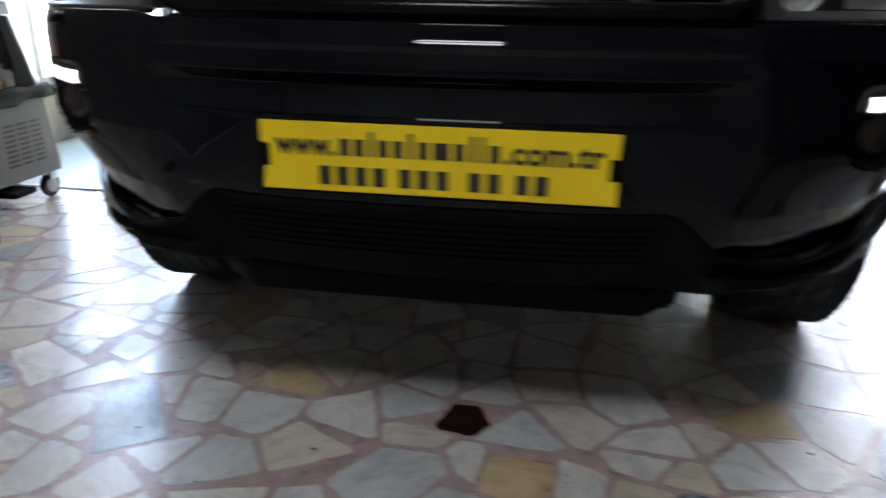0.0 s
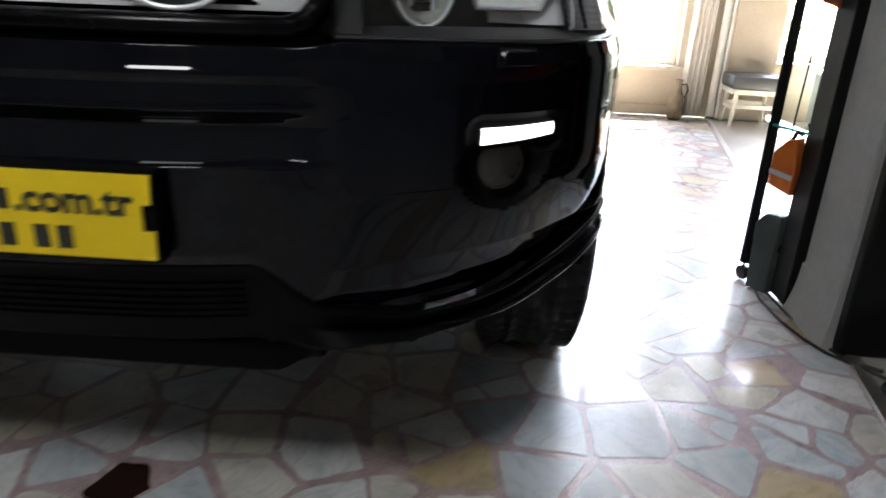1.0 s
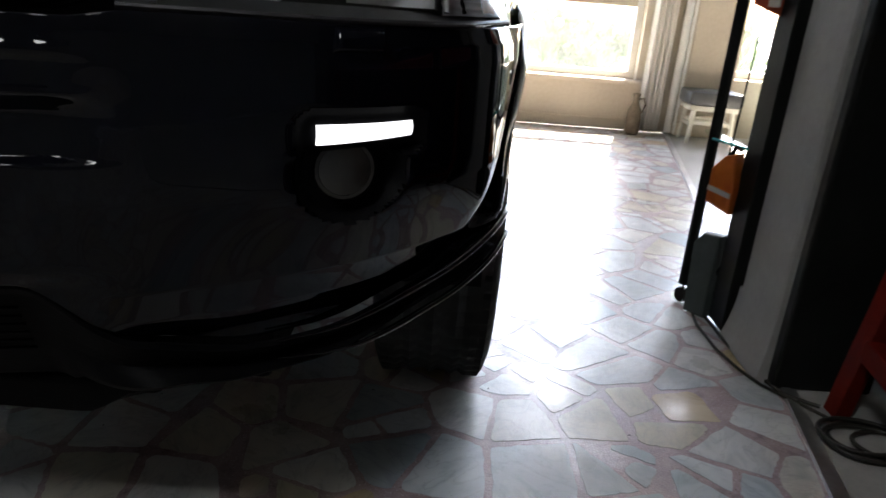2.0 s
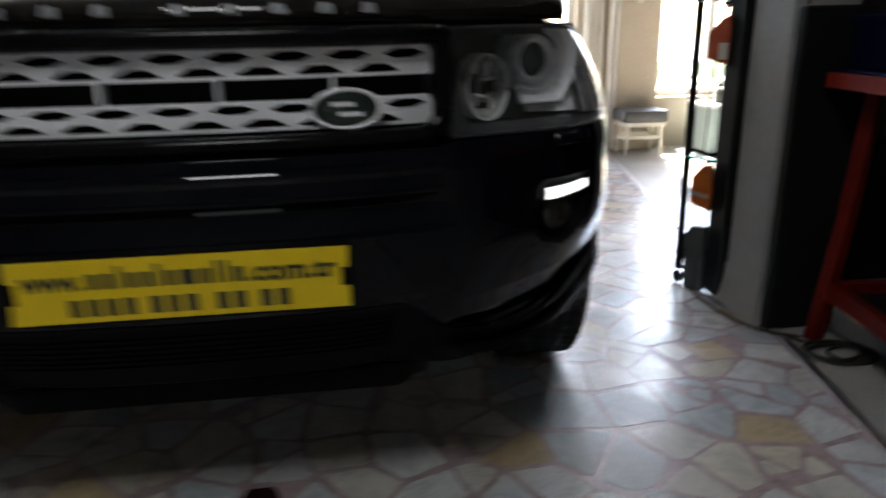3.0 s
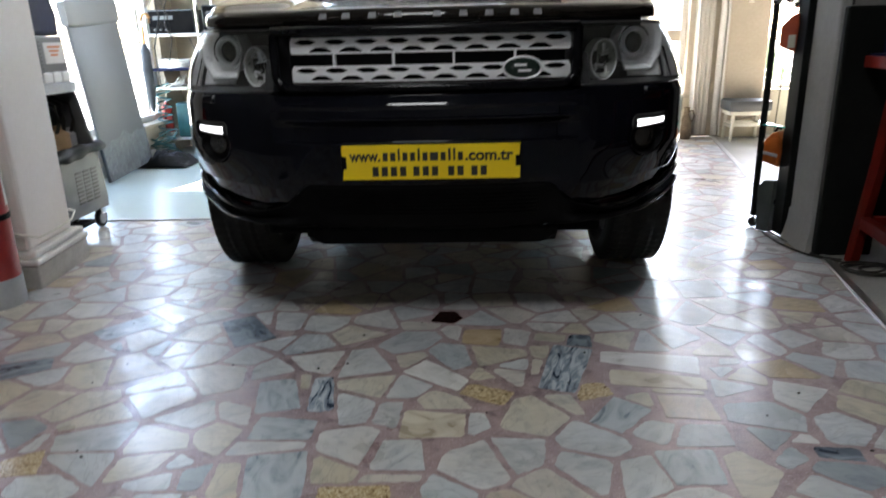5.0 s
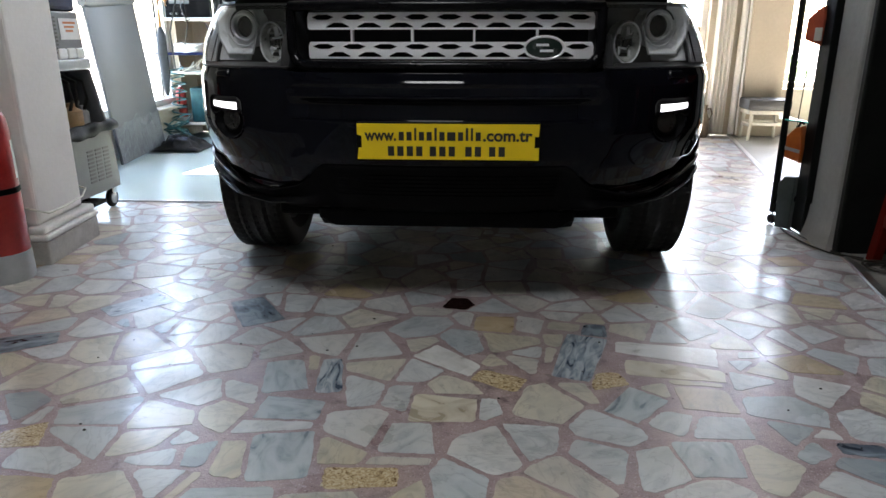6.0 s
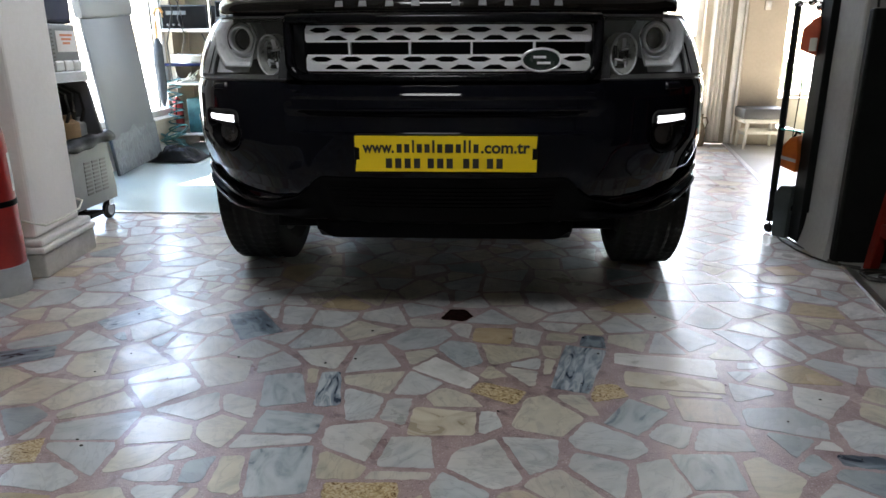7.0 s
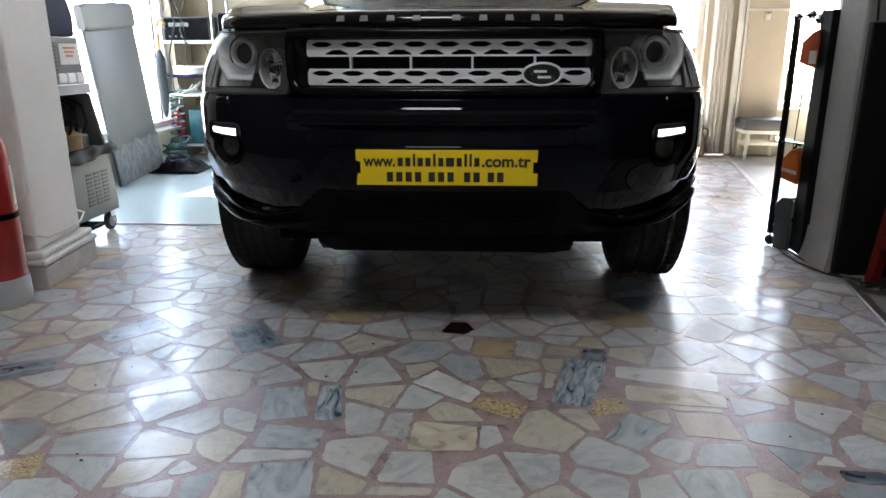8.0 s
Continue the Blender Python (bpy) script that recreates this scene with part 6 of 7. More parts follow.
# ---------------------------------------------------------------- things on the bench side
def tool_stand():
    t = thing("tool_stand", "black tool stand on casters with a glass shelf", "tool stand", (0, 0, 0))
    lean = [(1.512, 1.370, 0.06), (1.512, 1.372, 0.55), (1.513, 1.374, 1.06)]
    part("front_post", tube(lean, 0.016, 8), M["black_panel"], t)
    part("back_board", box(1.556, 1.600, 1.150, 1.252, 0.012, 1.075, 0.004), M["black_panel"], t)
    part("top_bar", tube([(1.513, 1.374, 1.058), (1.545, 1.31, 1.062), (1.565, 1.245, 1.06)], 0.005, 7), M["chrome"], t, "", 40)
    part("base_bar", tube([(1.512, 1.370, 0.066), (1.540, 1.32, 0.066), (1.562, 1.245, 0.165)], 0.008, 7), M["black_panel"], t)
    for (x, y, z) in ((1.513, 1.374, 1.055), (1.545, 1.310, 1.062), (1.560, 1.262, 1.04)):
        part("clamp", lathe([(0.001, -0.014), (0.015, -0.013), (0.018, 0), (0.015, 0.013), (0.001, 0.014)], 14, m=pose(x, y, z, 70, 0, 30)), M["chrome"], t, "", 40)
    shelf = part("glass_shelf", prism([(1.505, 1.36), (1.553, 1.235), (1.553, 1.50), (1.530, 1.50)], 0.008, m=pose(0, 0, 0.50)), M["shelf_glass"], t, "green edged glass shelf")
    part("glass_edge", tube([(1.505, 1.358, 0.504), (1.552, 1.233, 0.504)], 0.0042, 6), M["glass_edge"], shelf)
    part("wire", tube([(1.548, 1.29, 1.05), (1.542, 1.295, 0.8), (1.536, 1.30, 0.50), (1.534, 1.30, 0.46)], 0.0025, 6), M["plastic"], t)
    c = part("caster", lathe([(0.001, -0.010), (0.021, -0.010), (0.024, 0.0), (0.021, 0.010), (0.001, 0.010)], 20, m=pose(1.512, 1.370, 0.0245, 0, 90, 20)), M["rubber"], t, "small chrome caster", 40)
    part("fork", tube([(1.512, 1.370, 0.062), (1.512, 1.366, 0.045), (1.512, 1.372, 0.026)], 0.009, 8), M["chrome"], c, "", 40)


tool_stand()


def hanging_bag():
    t = thing("tool_bag", "orange-red canvas tool bag hung on the stand", "bag", (1.548, 1.250, 0.835))
    m = Matrix.Rotation(radians(-52), 4, "Z")
    part("bag_body", prism([(-0.052, 0.025), (0.020, 0.0), (0.026, 0.11), (0.018, 0.165), (-0.004, 0.155), (-0.050, 0.112)], 0.042, m=m @ pose(0, 0.02, 0, 90, 0, 0), bevel=0.008), M["orange_bag"], t)
    part("bag_strap", tube([m @ Vector((0.018, 0, 0.155)), m @ Vector((0.022, -0.004, 0.20)), m @ Vector((0.018, 0, 0.245))], 0.004, 6), M["plastic"], t)
    part("tag", box(-0.006, 0.026, -0.030, -0.0225, 0.02, 0.075, 0.003, m=m), M["cream_plastic"], t, "cream plastic clip")


hanging_bag()


def power_tool():
    t = thing("power_tool", "orange cordless tool hung on the stand", "tool", (1.537, 1.258, 0.322))
    m = Matrix.Rotation(radians(-52), 4, "Z")
    part("tool_body", prism([(-0.052, 0.02), (0.022, 0.0), (0.026, 0.07), (0.010, 0.165), (-0.020, 0.155), (-0.052, 0.115)], 0.045, m=m @ pose(0, 0.022, 0, 90, 0, 0), bevel=0.009), M["orange_tool"], t)
    part("tool_grip", prism([(-0.05, 0.055), (0.02, 0.045), (0.02, 0.06), (-0.05, 0.07)], 0.050, m=m @ pose(0, 0.0245, 0, 90, 0, 0), bevel=0.002), M["machine_pale"], t)
    part("hook", tube([m @ Vector((-0.015, 0, 0.15)), m @ Vector((-0.005, 0, 0.18)), m @ Vector((0.014, 0, 0.175))], 0.006, 7), M["plastic"], t)


power_tool()


def grey_case():
    t = thing("carry_case", "grey-green carry case standing against the tool stand", "case", (1.533, 1.280, 0.0))
    m = Matrix.Rotation(radians(-52), 4, "Z")
    part("shell", prism([(-0.036, 0.005), (0.030, 0.005), (0.034, 0.255), (-0.020, 0.250), (-0.046, 0.215), (-0.044, 0.165), (-0.034, 0.15)], 0.038, m=m @ pose(0, 0.019, 0, 90, 0, 0), bevel=0.006), M["box_grey"], t)
    part("trigger", prism([(-0.046, 0.165), (-0.036, 0.16), (-0.052, 0.110), (-0.060, 0.115)], 0.016, m=m @ pose(0, 0.008, 0, 90, 0, 0)), M["plastic"], t)


grey_case()

t = thing("black_board", "black laminate board stood upright against the column", "board", (1.693, 0.895, 0.0))
part("board", box(-0.110, 0.125, -0.02, 0.02, 0.0035, 1.015, 0.008), M["black_panel"], t)
tagged(part("cable", tube([(1.577, 1.31, 0.012), (1.55, 1.27, 0.006), (1.553, 1.12, 0.006), (1.56, 1.0, 0.006), (1.575, 0.915, 0.007), (1.60, 0.84, 0.008), (1.66, 0.80, 0.009)], 0.0048, 7), M["print"], smooth=60), "black cable running round the column foot", "cable")
tagged(part("cable", tube([(1.62, 0.922, 1.02), (1.604, 0.921, 1.2), (1.612, 0.921, 1.9), (1.606, 0.921, 2.99)], 0.005, 7), M["print"], smooth=60), "dark cable running up the column", "cable")


def workbench():
    t = thing("workbench", "scuffed red steel workbench with open shelf", "workbench", (1.66, 0.86, 0), -8)
    # local y runs back along the bench towards the dark end, x into it
    L, D = 1.55, 0.62
    # light and shade are put into the reds: bright top, darkest drawer
    part("top", box(0.0, D, -L, 0.0, 0.785, 0.83, 0.004), M["red_lit"], t, "red steel top coloured brighter where light reaches")
    part("worktop", box(0.012, D - 0.01, -L + 0.012, -0.012, 0.8305, 0.838, 0.002), M["navy"], t, "dark blue mat on the bench")
    for y in (-0.09, -L + 0.09):
        for x, dx in ((0.10, -0.06), (D - 0.08, 0.03)):
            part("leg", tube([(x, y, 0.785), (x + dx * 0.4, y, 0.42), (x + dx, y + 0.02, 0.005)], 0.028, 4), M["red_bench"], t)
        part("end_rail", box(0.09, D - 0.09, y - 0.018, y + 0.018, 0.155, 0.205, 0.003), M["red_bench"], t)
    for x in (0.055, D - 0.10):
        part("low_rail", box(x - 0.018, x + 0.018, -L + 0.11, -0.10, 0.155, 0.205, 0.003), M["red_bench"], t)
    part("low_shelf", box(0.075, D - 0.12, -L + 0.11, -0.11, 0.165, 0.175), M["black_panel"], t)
    part("drawer", box(0.13, D - 0.08, -0.95, -0.17, 0.53, 0.785, 0.004), M["red_shaded"], t, "red drawer coloured dark for the shade under the top")
    part("drawer_pull", tube([(0.128, -0.66, 0.68), (0.110, -0.65, 0.68), (0.110, -0.47, 0.68), (0.128, -0.46, 0.68)], 0.006, 7), M["plastic"], t)
    return t


bench = workbench()
B = bench.matrix_world
t = thing("parts_crate", "dark navy parts crate on the red workbench", "crate", tuple(B @ Vector((0.17, -0.13, 0.839))), -8)
part("crate", box(-0.12, 0.12, -0.11, 0.11, 0.0, 0.145, 0.008), M["crate"], t)
part("crate_lip", box(-0.127, 0.127, -0.117, 0.117, 0.128, 0.1475, 0.004), M["crate"], t)
t = thing("bench_grinder", "black bench machine with coiled lead on the workbench", "machine", tuple(B @ Vector((0.22, -0.50, 0.839))), -8)
part("motor", lathe([(0.001, -0.11), (0.06, -0.11), (0.07, -0.09), (0.07, 0.09), (0.06, 0.11), (0.001, 0.11)], 24, m=pose(0, 0, 0.13, 90, 0, 0)), M["plastic"], t, "", 40)
part("pedestal", box(-0.07, 0.07, -0.08, 0.08, 0.0, 0.07, 0.012), M["plastic"], t)
for sy in (-1, 1):
    part("wheel_guard", lathe([(0.001, -0.03), (0.085, -0.03), (0.09, 0.0), (0.085, 0.03), (0.001, 0.03)], 28, m=pose(0, sy * 0.155, 0.13, 90, 0, 0)), M["device"], t, "", 40)
part("lever", tube([(-0.08, -0.10, 0.28), (-0.06, 0.02, 0.17), (-0.02, 0.10, 0.10)], 0.008, 7), M["machine_grey"], t)
part("coiled_lead", tube([(-0.10 + 0.014 * math.cos(i * 0.9), -0.02 + 0.007 * i / 3, 0.05 + 0.0042 * i + 0.014 * math.sin(i * 0.9)) for i in range(40)], 0.004, 6), M["print"], t, "", 60)
t = thing("cloth_bag", "limp dark cloth bag hanging off the bench", "bag", tuple(B @ Vector((-0.021, -0.42, 0.70))), -8)
part("bag_cloth", sheet(20, 14, lambda u, v: Vector((0.016 * math.cos(u * math.tau) * (0.4 + 0.6 * v), 0.055 * math.sin(u * math.tau) * (0.75 + 0.25 * v) + 0.006 * math.sin(9 * v), 0.15 * (1 - v))), closed=True), M["black_cloth"], t, "", 60)
part("bag_cord", tube([(0, 0, 0.148), (0.01, 0.01, 0.16), (0.03, 0.0, 0.146)], 0.004, 6), M["cream_plastic"], t)

for k, (x, y, r, n, label) in enumerate(((1.70, 0.665, 0.080, 4, "black cable lying in loose loops on the screed"), (1.86, 0.36, 0.13, 1, "black cable curling out over the screed"))):
    pts = []
    for i in range(n * 30):
        a = math.tau * i / 30
        rr = r * (1 + 0.25 * math.sin(a * 0.37 + 1) + 0.1 * math.sin(a * 1.3))
        pts.append((x + rr * math.cos(a) + 0.02 * math.sin(a * 0.21), y + rr * 0.75 * math.sin(a), 0.0085 + 0.004 * (i // 30) + 0.002 * math.sin(a * 2.1)))
    tagged(part("cable", tube(pts, 0.005, 7), M["print"], smooth=60), label, "cable")


t = thing("spray_can", "white canister with black cap stood behind the crate", "canister", tuple(B @ Vector((0.40, -0.12, 0.839))), -8)
part("can", lathe([(0.001, 0), (0.034, 0), (0.036, 0.004), (0.036, 0.23), (0.030, 0.25), (0.001, 0.25)], 24), M["white_paint"], t, "", 40)
part("cap", lathe([(0.001, 0.2505), (0.026, 0.2505), (0.026, 0.30), (0.022, 0.305), (0.001, 0.305)], 20), M["plastic"], t, "black cap", 40)
tangle(wires, "wire_bundle", "dark wires heaped on the red workbench", tuple(B @ Vector((0.20, -0.86, 0.839))), (0.14, 0.12, 0.08), 7, 0.006, "print")
tangle(wires, "wire_bundle", "black leads lying across the bench's low shelf", tuple(B @ Vector((0.26, -0.55, 0.1755))), (0.14, 0.20, 0.05), 6, 0.006, "print")
t = thing("parts_box", "black plastic box on the bench's low shelf", "box", tuple(B @ Vector((0.28, -0.28, 0.1755))), -8)
part("carton", box(-0.10, 0.10, -0.08, 0.08, 0, 0.13, 0.008), M["plastic"], t)
part("lid", box(-0.103, 0.103, -0.083, 0.083, 0.1305, 0.145, 0.004), M["device"], t)
tagged(part("cable", tube([(1.53, 1.34, 0.0065), (1.508, 1.20, 0.006), (1.512, 1.06, 0.006), (1.535, 0.95, 0.006), (1.56, 0.885, 0.006), (1.62, 0.80, 0.0095), (1.66, 0.745, 0.010)], 0.004, 7), M["print"], smooth=60), "thin black cable lying round the column's foot", "cable")


# ---------------------------------------------------------------- bench and cabinet under the far windows
def padded_stool():
    t = thing("padded_stool", "low stool with grey vinyl cushion and cream wooden legs", "stool", (2.535, 4.235, 0.0), -3)
    part("cushion", box(-0.18, 0.18, -0.145, 0.145, 0.262, 0.355, 0.020), M["vinyl_grey"], t, "grey vinyl cushion", 40)
    part("seat_frame", box(-0.165, 0.165, -0.13, 0.13, 0.228, 0.261, 0.004), M["cream_plastic"], t)
    for x in (-0.13, 0.13):
        for y in (-0.105, 0.105):
            part("leg", tube([(x, y, 0.228), (x * 1.10, y * 1.08, 0.003)], [0.016, 0.012], 8), M["cream_plastic"], t, "cream leg", 40)
    for y in (-0.11, 0.11):
        part("stretcher", box(-0.125, 0.125, y - 0.009, y + 0.009, 0.132, 0.160, 0.003), M["cream_plastic"], t)
    for x in (-0.136, 0.136):
        part("stretcher", box(x - 0.009, x + 0.009, -0.096, 0.096, 0.120, 0.146, 0.003), M["cream_plastic"], t)


padded_stool()
t = thing("low_cabinet", "pale grey-green low cabinet by the window", "cabinet", (3.22, 4.12, 0.0035))
part("carcass", box(-0.24, 0.24, -0.20, 0.20, 0.03, 0.37, 0.006), M["mat_blue"], t)
part("top", box(-0.26, 0.26, -0.22, 0.22, 0.3705, 0.395, 0.004), M["white_paint"], t)
for x in (-0.115, 0.115):
    part("door", box(x - 0.108, x + 0.108, -0.212, -0.2005, 0.05, 0.355, 0.003), M["mat_blue"], t)
part("foot", box(-0.22, 0.22, -0.18, 0.18, 0.0, 0.0295), M["plastic"], t)
t = thing("spray_bottle", "small dark bottle on the low cabinet", "bottle", (3.10, 4.08, 0.399))
part("bottle", lathe([(0.001, 0), (0.03, 0), (0.03, 0.08), (0.01, 0.10), (0.01, 0.12), (0.001, 0.12)], 18), M["box_grey"], t, "", 40)
part("cap", lathe([(0.001, 0.1205), (0.013, 0.1205), (0.012, 0.145), (0.001, 0.145)], 14), M["plastic"], t)
t = thing("book_stack", "few pale magazines on the low cabinet", "magazines", (3.28, 4.05, 0.399))
for k in range(4):
    part("magazine", box(-0.10, 0.10, -0.07, 0.07, 0.009 * k, 0.009 * k + 0.008, 0.001, m=pose(0.005 * k, 0, 0, 0, 0, 7 * k)), M["paper"] if k % 2 else M["machine_pale"], t)

# ---------------------------------------------------------------- the marble pieces of the floor
def clip(poly, nx, ny, c):
    """The part of a convex outline where nx*x + ny*y <= c."""
    out = []
    for (ax, ay), (bx, by) in zip(poly, poly[1:] + poly[:1]):
        da, db = nx * ax + ny * ay - c, nx * bx + ny * by - c
        if da <= 0:
            out.append((ax, ay))
        if da * db < 0:
            k = da / (da - db)
            out.append((ax + k * (bx - ax), ay + k * (by - ay)))
    return out


def area(poly):
    return 0.5 * abs(sum(ax * by - bx * ay for (ax, ay), (bx, by) in zip(poly, poly[1:] + poly[:1])))


def inside(poly, gaps):
    """The outline with each side drawn in by its own gap."""
    turn = 1 if sum(ax * by - bx * ay for (ax, ay), (bx, by) in zip(poly, poly[1:] + poly[:1])) > 0 else -1
    out = poly
    for k, ((ax, ay), (bx, by)) in enumerate(zip(poly, poly[1:] + poly[:1])):
        d = math.hypot(bx - ax, by - ay)
        if d < 1e-5:
            continue
        nx, ny = turn * (by - ay) / d, -turn * (bx - ax) / d
        out = clip(out, nx, ny, nx * ax + ny * ay - gaps[k % len(gaps)])
        if len(out) < 3:
            return []
    return out


def blunter(poly, most):
    """Corners cut away, the slightest first, until few are left; the mortar fills what is lost."""
    poly = list(poly)
    while len(poly) > most:
        n = len(poly)
        k = min(range(n), key=lambda i: area([poly[i - 1], poly[i], poly[(i + 1) % n]]))
        poly.pop(k)
    return poly


def no_spikes(poly):
    """Needle corners broken off."""
    for _ in range(3):
        n = len(poly)
        for i in range(n):
            (px, py), (x, y), (qx, qy) = poly[i - 1], poly[i], poly[(i + 1) % n]
            ax, ay, bx, by = px - x, py - y, qx - x, qy - y
            la, lb = math.hypot(ax, ay), math.hypot(bx, by)
            if la < 1e-4 or lb < 1e-4:
                continue
            c = (ax * bx + ay * by) / (la * lb)
            if c > 0.55:
                mx, my = ax / la + bx / lb, ay / la + by / lb
                m = math.hypot(mx, my)
                mx, my = mx / m, my / m
                poly = clip(poly, -mx, -my, -(mx * x + my * y) - (0.014 + 0.020 * max(0, c - 0.55) / 0.45))
                break
        else:
            break
        if len(poly) < 3:
            return []
    return poly


DARK_PIECE = [(-0.030, 0.200), (0.050, 0.184), (0.084, 0.230), (0.054, 0.290), (0.000, 0.290)]


# offcuts that stand out: place, length, width, turn, taper and kind of marble
LAID = [(0.387, -0.145, 0.285, 0.112, 73, 0.08, "blue_marble"), (0.457, 0.040, 0.085, 0.072, 80, -0.1, "dusk_marble"), (0.153, -0.300, 0.135, 0.072, -26, 0.1, "ochre_marble"),
        (0.440, -0.285, 0.100, 0.078, 14, -0.1, "ochre_marble"), (-1.262, -0.140, 0.170, 0.105, 26, -0.2, "dusk_marble"), (-0.972, 0.300, 0.205, 0.105, -34, 0.25, "pale_marble"),
        (-0.650, 0.137, 0.230, 0.125, -58, 0.1, "dusk_marble"), (-1.075, 0.165, 0.200, 0.115, 48, 0.1, "blue_marble"), (-0.302, -0.297, 0.190, 0.062, -82, 0.15, "blue_marble"),
        (-0.363, -0.475, 0.155, 0.095, -4, -0.1, "grey_marble"), (-0.333, -0.670, 0.175, 0.135, -80, -0.05, "grey_marble"), (-0.950, -0.633, 0.095, 0.085, 20, 0.2, "ochre_marble"),
        (0.957, -0.580, 0.100, 0.046, -8, 0.1, "dusk_marble"), (0.146, 0.072, 0.120, 0.115, -5, 0.1, "tan_marble"), (-0.143, -0.740, 0.155, 0.068, 5, -0.1, "ochre_marble"),
        (1.340, 0.770, 0.115, 0.110, 10, 0.1, "tan_marble"), (0.014, -0.455, 0.160, 0.120, -3, -0.1, "cream_marble"), (0.640, -0.105, 0.280, 0.095, -13, 0.25, "pale_marble"),
        (0.635, -0.225, 0.260, 0.080, -10, -0.15, "cream_marble"), (0.607, -0.632, 0.130, 0.125, -88, -0.12, "grey_marble"), (0.490, -0.410, 0.150, 0.100, 52, 0.1, "grey_marble"),
        (0.020, -0.195, 0.200, 0.085, -40, -0.2, "pale_marble"), (-0.425, -0.305, 0.175, 0.110, -75, 0.1, "grey_marble")]


def keep_clear(poly, other, gap):
    """The larger rest of an outline beside another one that lies in its way."""
    sides = []
    rest = poly
    for (ax, ay), (bx, by) in zip(other, other[1:] + other[:1]):
        d = math.hypot(bx - ax, by - ay)
        nx, ny = (by - ay) / d, -(bx - ax) / d
        sides.append((nx, ny, nx * ax + ny * ay + gap))
        if len(rest) >= 3:
            rest = clip(rest, *sides[-1])
    if len(rest) < 3:
        return poly
    return max((clip(poly, -nx, -ny, -c) for nx, ny, c in sides), key=lambda q: area(q) if len(q) >= 3 else 0)


def laid_outline(x, y, length, width, turn, taper):
    c, s_ = math.cos(radians(turn)), math.sin(radians(turn))
    corners = ((-0.5, -0.5 * (1 - taper)), (0.5, -0.5 * (1 + taper)), (0.5, 0.5 * (1 + taper)), (-0.5, 0.5 * (1 - taper)))
    return [(x + c * u * length - s_ * v * width, y + s_ * u * length + c * v * width) for u, v in corners]


def middle(poly):
    return sum(p[0] for p in poly) / len(poly), sum(p[1] for p in poly) / len(poly)


def paving(seed):
    """Offcuts: uneven angular fields, the largest and longest broken once more."""
    rng = random.Random(seed)
    cell = 0.150
    sites = {(i, j): ((i + rng.uniform(0.02, 0.98)) * cell, (j + rng.uniform(0.02, 0.98)) * cell) for i in range(-19, 17) for j in range(-26, 32)}
    pieces = []

    def split(poly, target):
        a = area(poly)
        cx, cy = middle(poly)
        fx, fy = max(((p[0] - cx, p[1] - cy) for p in poly), key=lambda d: d[0] ** 2 + d[1] ** 2)
        reach = math.hypot(fx, fy)
        across = max(abs(fx * (p[1] - cy) - fy * (p[0] - cx)) for p in poly) / reach
        if reach > 1.7 * across and a > 0.0055:
            target = min(target, a * 0.99)
        if a < target or len(poly) < 3:
            pieces.append(poly)
            return
        cx, cy = middle(poly)
        far = max(poly, key=lambda p: (p[0] - cx) ** 2 + (p[1] - cy) ** 2)
        t = math.atan2(far[1] - cy, far[0] - cx) + rng.gauss(0, 0.24)
        nx, ny = math.cos(t), math.sin(t)
        c = nx * cx + ny * cy + rng.uniform(-0.14, 0.14) * math.sqrt(a)
        for half in (clip(poly, nx, ny, c), clip(poly, -nx, -ny, -c)):
            if len(half) >= 3:
                split(half, rng.choice((0.011, 0.016, 0.020, 0.025, 0.030)))
    edge = math.hypot(1, 0.2)
    for (i, j), (x, y) in sites.items():
        if (x < -1.35 and y > 1.9) or (abs(x) < 0.8 and y > 1.9):
            continue
        poly = [(x - 0.5, y - 0.5), (x + 0.5, y - 0.5), (x + 0.5, y + 0.5), (x - 0.5, y + 0.5)]
        for di in (-2, -1, 0, 1, 2):
            for dj in (-2, -1, 0, 1, 2):
                other = sites.get((i + di, j + dj))
                if other and (di or dj) and len(poly) >= 3:
                    dx, dy = other[0] - x, other[1] - y
                    d = math.hypot(dx, dy)
                    poly = clip(poly, dx / d, dy / d, (dx * x + dy * y) / d + d / 2)
        for nx, ny, c in ((1 / edge, -0.2 / edge, 1.43 / edge), (-1, 0, 2.57), (0, -1, 3.59), (0, 1, 4.49)):
            if len(poly) >= 3:
                poly = clip(poly, nx, ny, c)
        if len(poly) >= 3:
            split(poly, rng.choice((0.024, 0.030, 0.040)))
    out = []
    fixed = [DARK_PIECE]
    looks = {middle(DARK_PIECE): ("slate", 0)}
    for x, y, length, width, turn, taper, kind in LAID:
        poly = laid_outline(x, y, length, width, turn, taper)
        for other in fixed:
            if len(poly) >= 3:
                poly = keep_clear(poly, other, 0.010)
        fixed.append(poly)
        looks[middle(poly)] = (kind, turn)
    for poly in pieces:
        for other in fixed:
            if len(poly) >= 3 and abs(poly[0][0] - other[0][0]) < 0.9 and abs(poly[0][1] - other[0][1]) < 0.9:
                poly = keep_clear(poly, other, 0.004)
        if len(poly) < 3:
            continue
        poly = blunter(poly, rng.choice((4, 4, 5, 5, 6)))
        poly = inside(poly, [rng.choice((0.0055, 0.0065, 0.008, 0.0095, 0.0115)) for _ in range(6)])
        if len(poly) >= 3:
            poly = no_spikes(poly)
        if len(poly) >= 3 and area(poly) > 0.0016:
            out.append((*middle(poly), poly))
    out += [(*middle(poly), poly) for poly in fixed]
    return out, rng, looks


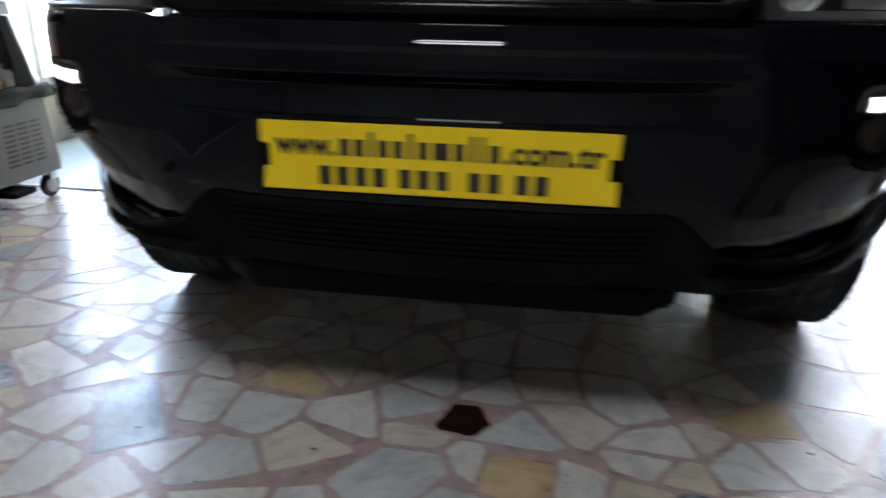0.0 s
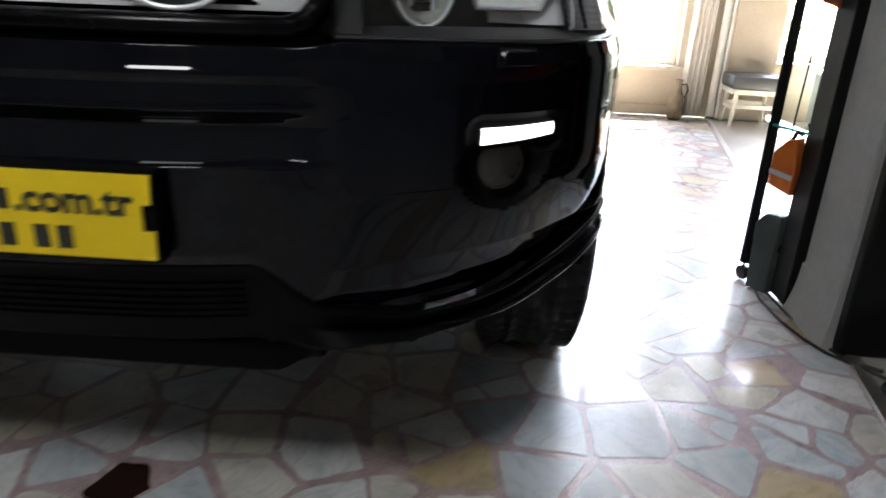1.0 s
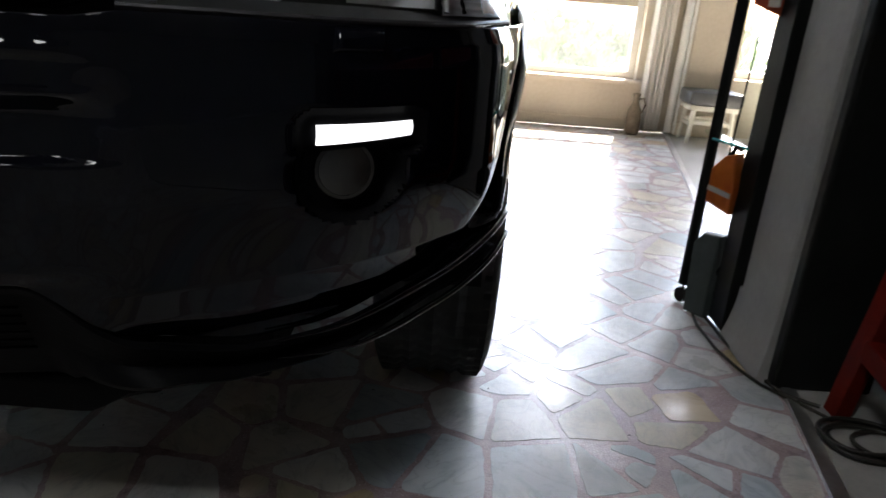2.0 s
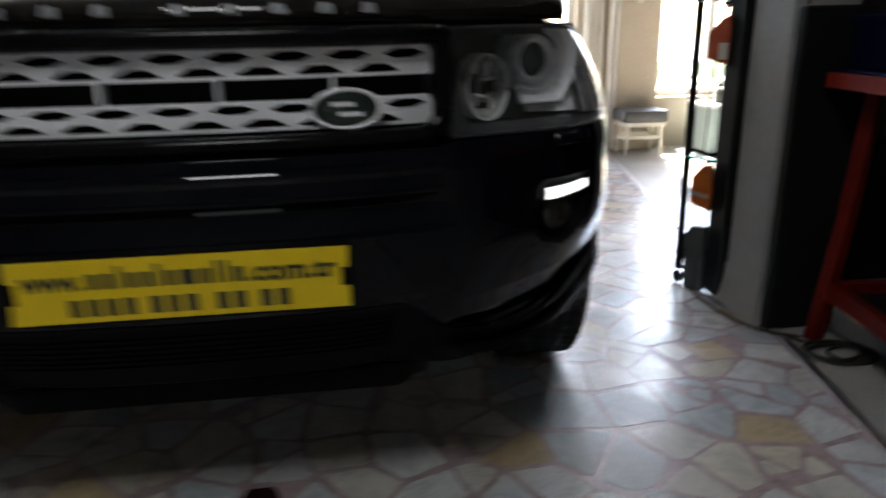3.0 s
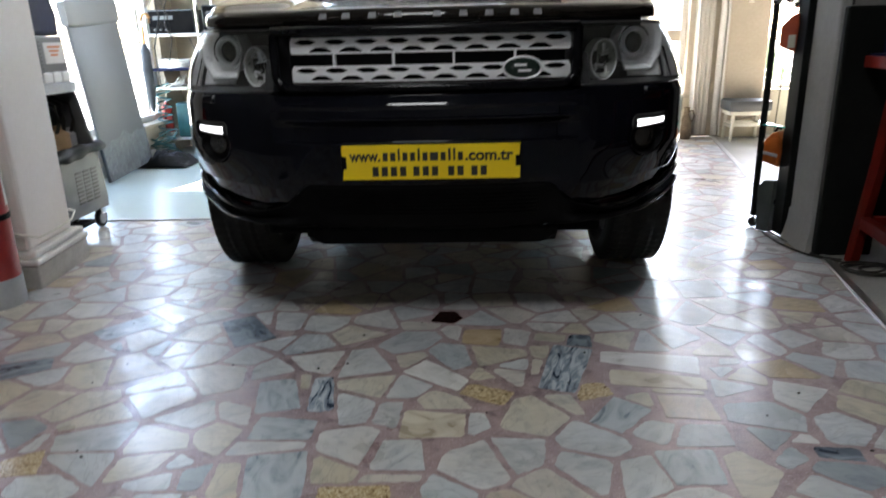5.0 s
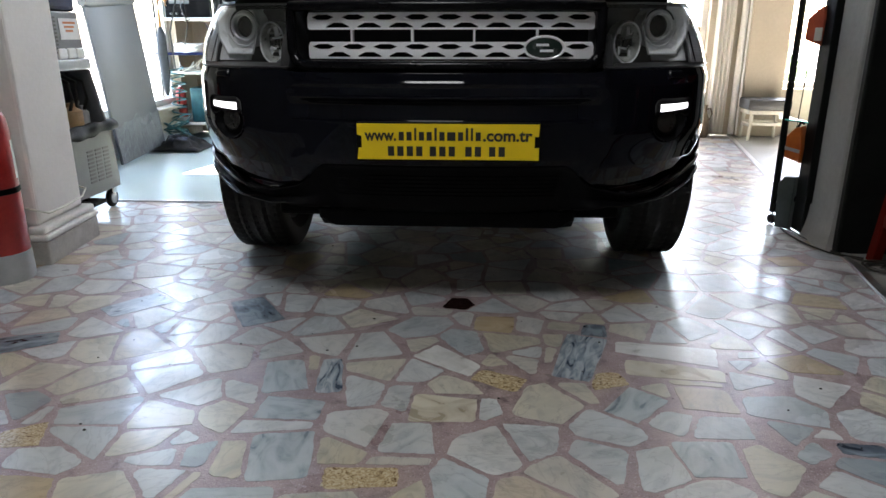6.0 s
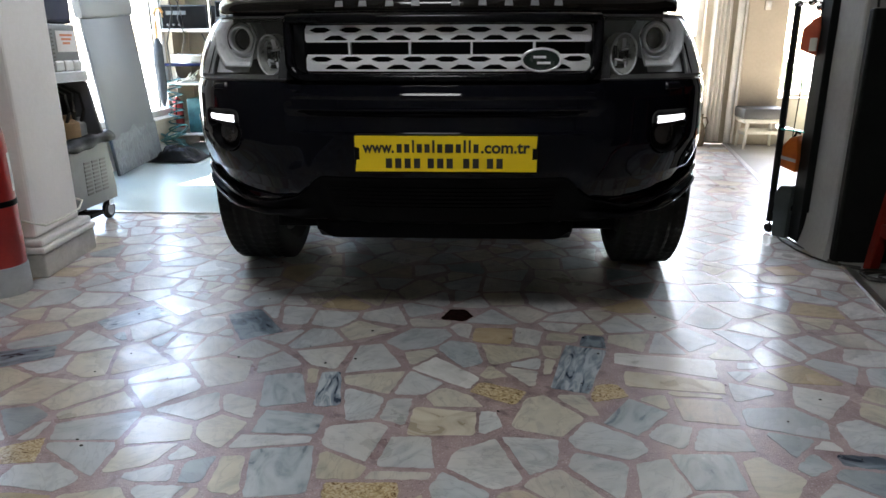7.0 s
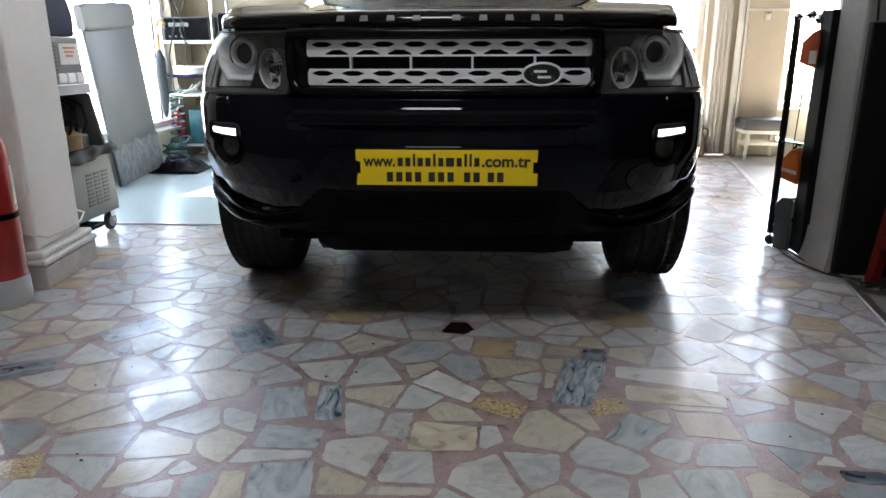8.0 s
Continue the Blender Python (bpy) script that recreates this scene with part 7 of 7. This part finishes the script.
def chipped(poly, rng):
    """Corners knocked off and edges a little uneven."""
    out = []
    for i, (x, y) in enumerate(poly):
        (px, py), (qx, qy) = poly[i - 1], poly[(i + 1) % len(poly)]
        lp, lq = math.hypot(px - x, py - y), math.hypot(qx - x, qy - y)
        if lp < 0.004:
            continue
        c = min(0.015, 0.30 * min(lp, lq)) * (0.10 + 0.90 * rng.random() ** 2)
        ax, ay, bx, by = x + (px - x) / lp * c, y + (py - y) / lp * c, x, y
        if lq > 0.004:
            bx, by = x + (qx - x) / lq * c, y + (qy - y) / lq * c
        out += [(ax, ay), ((ax + bx) * 0.5 * 0.72 + x * 0.28, (ay + by) * 0.5 * 0.72 + y * 0.28), (bx, by)]
        if lq > 0.035:
            for k in ((0.25, 0.5, 0.75) if lq < 0.07 else (0.14, 0.27, 0.4, 0.52, 0.64, 0.76, 0.88)):
                j = rng.uniform(-0.0034, 0.0014)
                out.append((x + (qx - x) * k - (qy - y) / lq * j, y + (qy - y) * k + (qx - x) / lq * j))
    return out


outlines, rng, looks = paving(11)
outlines.sort(key=lambda o: (o[0] - 0.1) ** 2 + 0.8 * (o[1] + 0.05) ** 2 - (9 if (o[0], o[1]) in looks else 0))
verts, faces = [], []
for k, (x, y, poly) in enumerate(outlines):
    ring = chipped(poly, rng)
    if len(ring) < 3:
        continue
    n = len(ring)
    if k < 300:
        me = bpy.data.meshes.new("stone")
        kind, turn = looks.get((x, y), ("stone", 0))
        c, s_ = math.cos(radians(turn)), math.sin(radians(turn))
        flat = [(c * (px - x) + s_ * (py - y), c * (py - y) - s_ * (px - x)) for px, py in ring]
        vs = [(px, py, 0.0) for px, py in flat] + [(px * 1.0006, py, -0.003) for px, py in flat]
        me.from_pydata(vs, [], [tuple(range(n))] + [(i, n + i, n + (i + 1) % n, (i + 1) % n) for i in range(n)])
        me.materials.append(M[kind])
        st = new("stone", me)
        st.location, st.rotation_euler = (x, y, 0.0), (0, 0, radians(turn))
        st.parent = floor
    else:
        o = len(verts)
        verts += [(px, py, 0.0) for px, py in ring] + [(px, py, -0.004) for px, py in ring]
        faces.append(tuple(range(o, o + n)))
        faces += [(o + i, o + n + i, o + n + (i + 1) % n, o + (i + 1) % n) for i in range(n)]
me = bpy.data.meshes.new("stone_field")
me.from_pydata(verts, [], faces)
me.materials.append(M["stone_field"])
field = new("stone_field", me)
field.parent = floor
tagged(field, "field of marble offcuts in pink mortar", kind="stuff")

# small dark chips and grit lying about
bm = bmesh.new()
for k in range(46):
    x, y, s_ = rng.uniform(-1.2, 1.2), rng.uniform(-0.9, 0.9), rng.uniform(0.002, 0.0055)
    n, a0 = rng.choice((4, 5, 6)), rng.random() * 6
    low = [bm.verts.new((x + s_ * (0.7 + 0.5 * rng.random()) * math.cos(a0 + math.tau * i / n), y + s_ * 0.7 * math.sin(a0 + math.tau * i / n), 0.0002)) for i in range(n)]
    high = [bm.verts.new((x + (v.co.x - x) * 0.6, y + (v.co.y - y) * 0.6, 0.0002 + 0.5 * s_)) for v in low]
    bm.faces.new(high)
    for i in range(n):
        bm.faces.new((low[i], low[(i + 1) % n], high[(i + 1) % n], high[i]))
tagged(part("grit", bm, M["print"]), "dark grit scattered over the stone floor", "grit", "", "stuff")
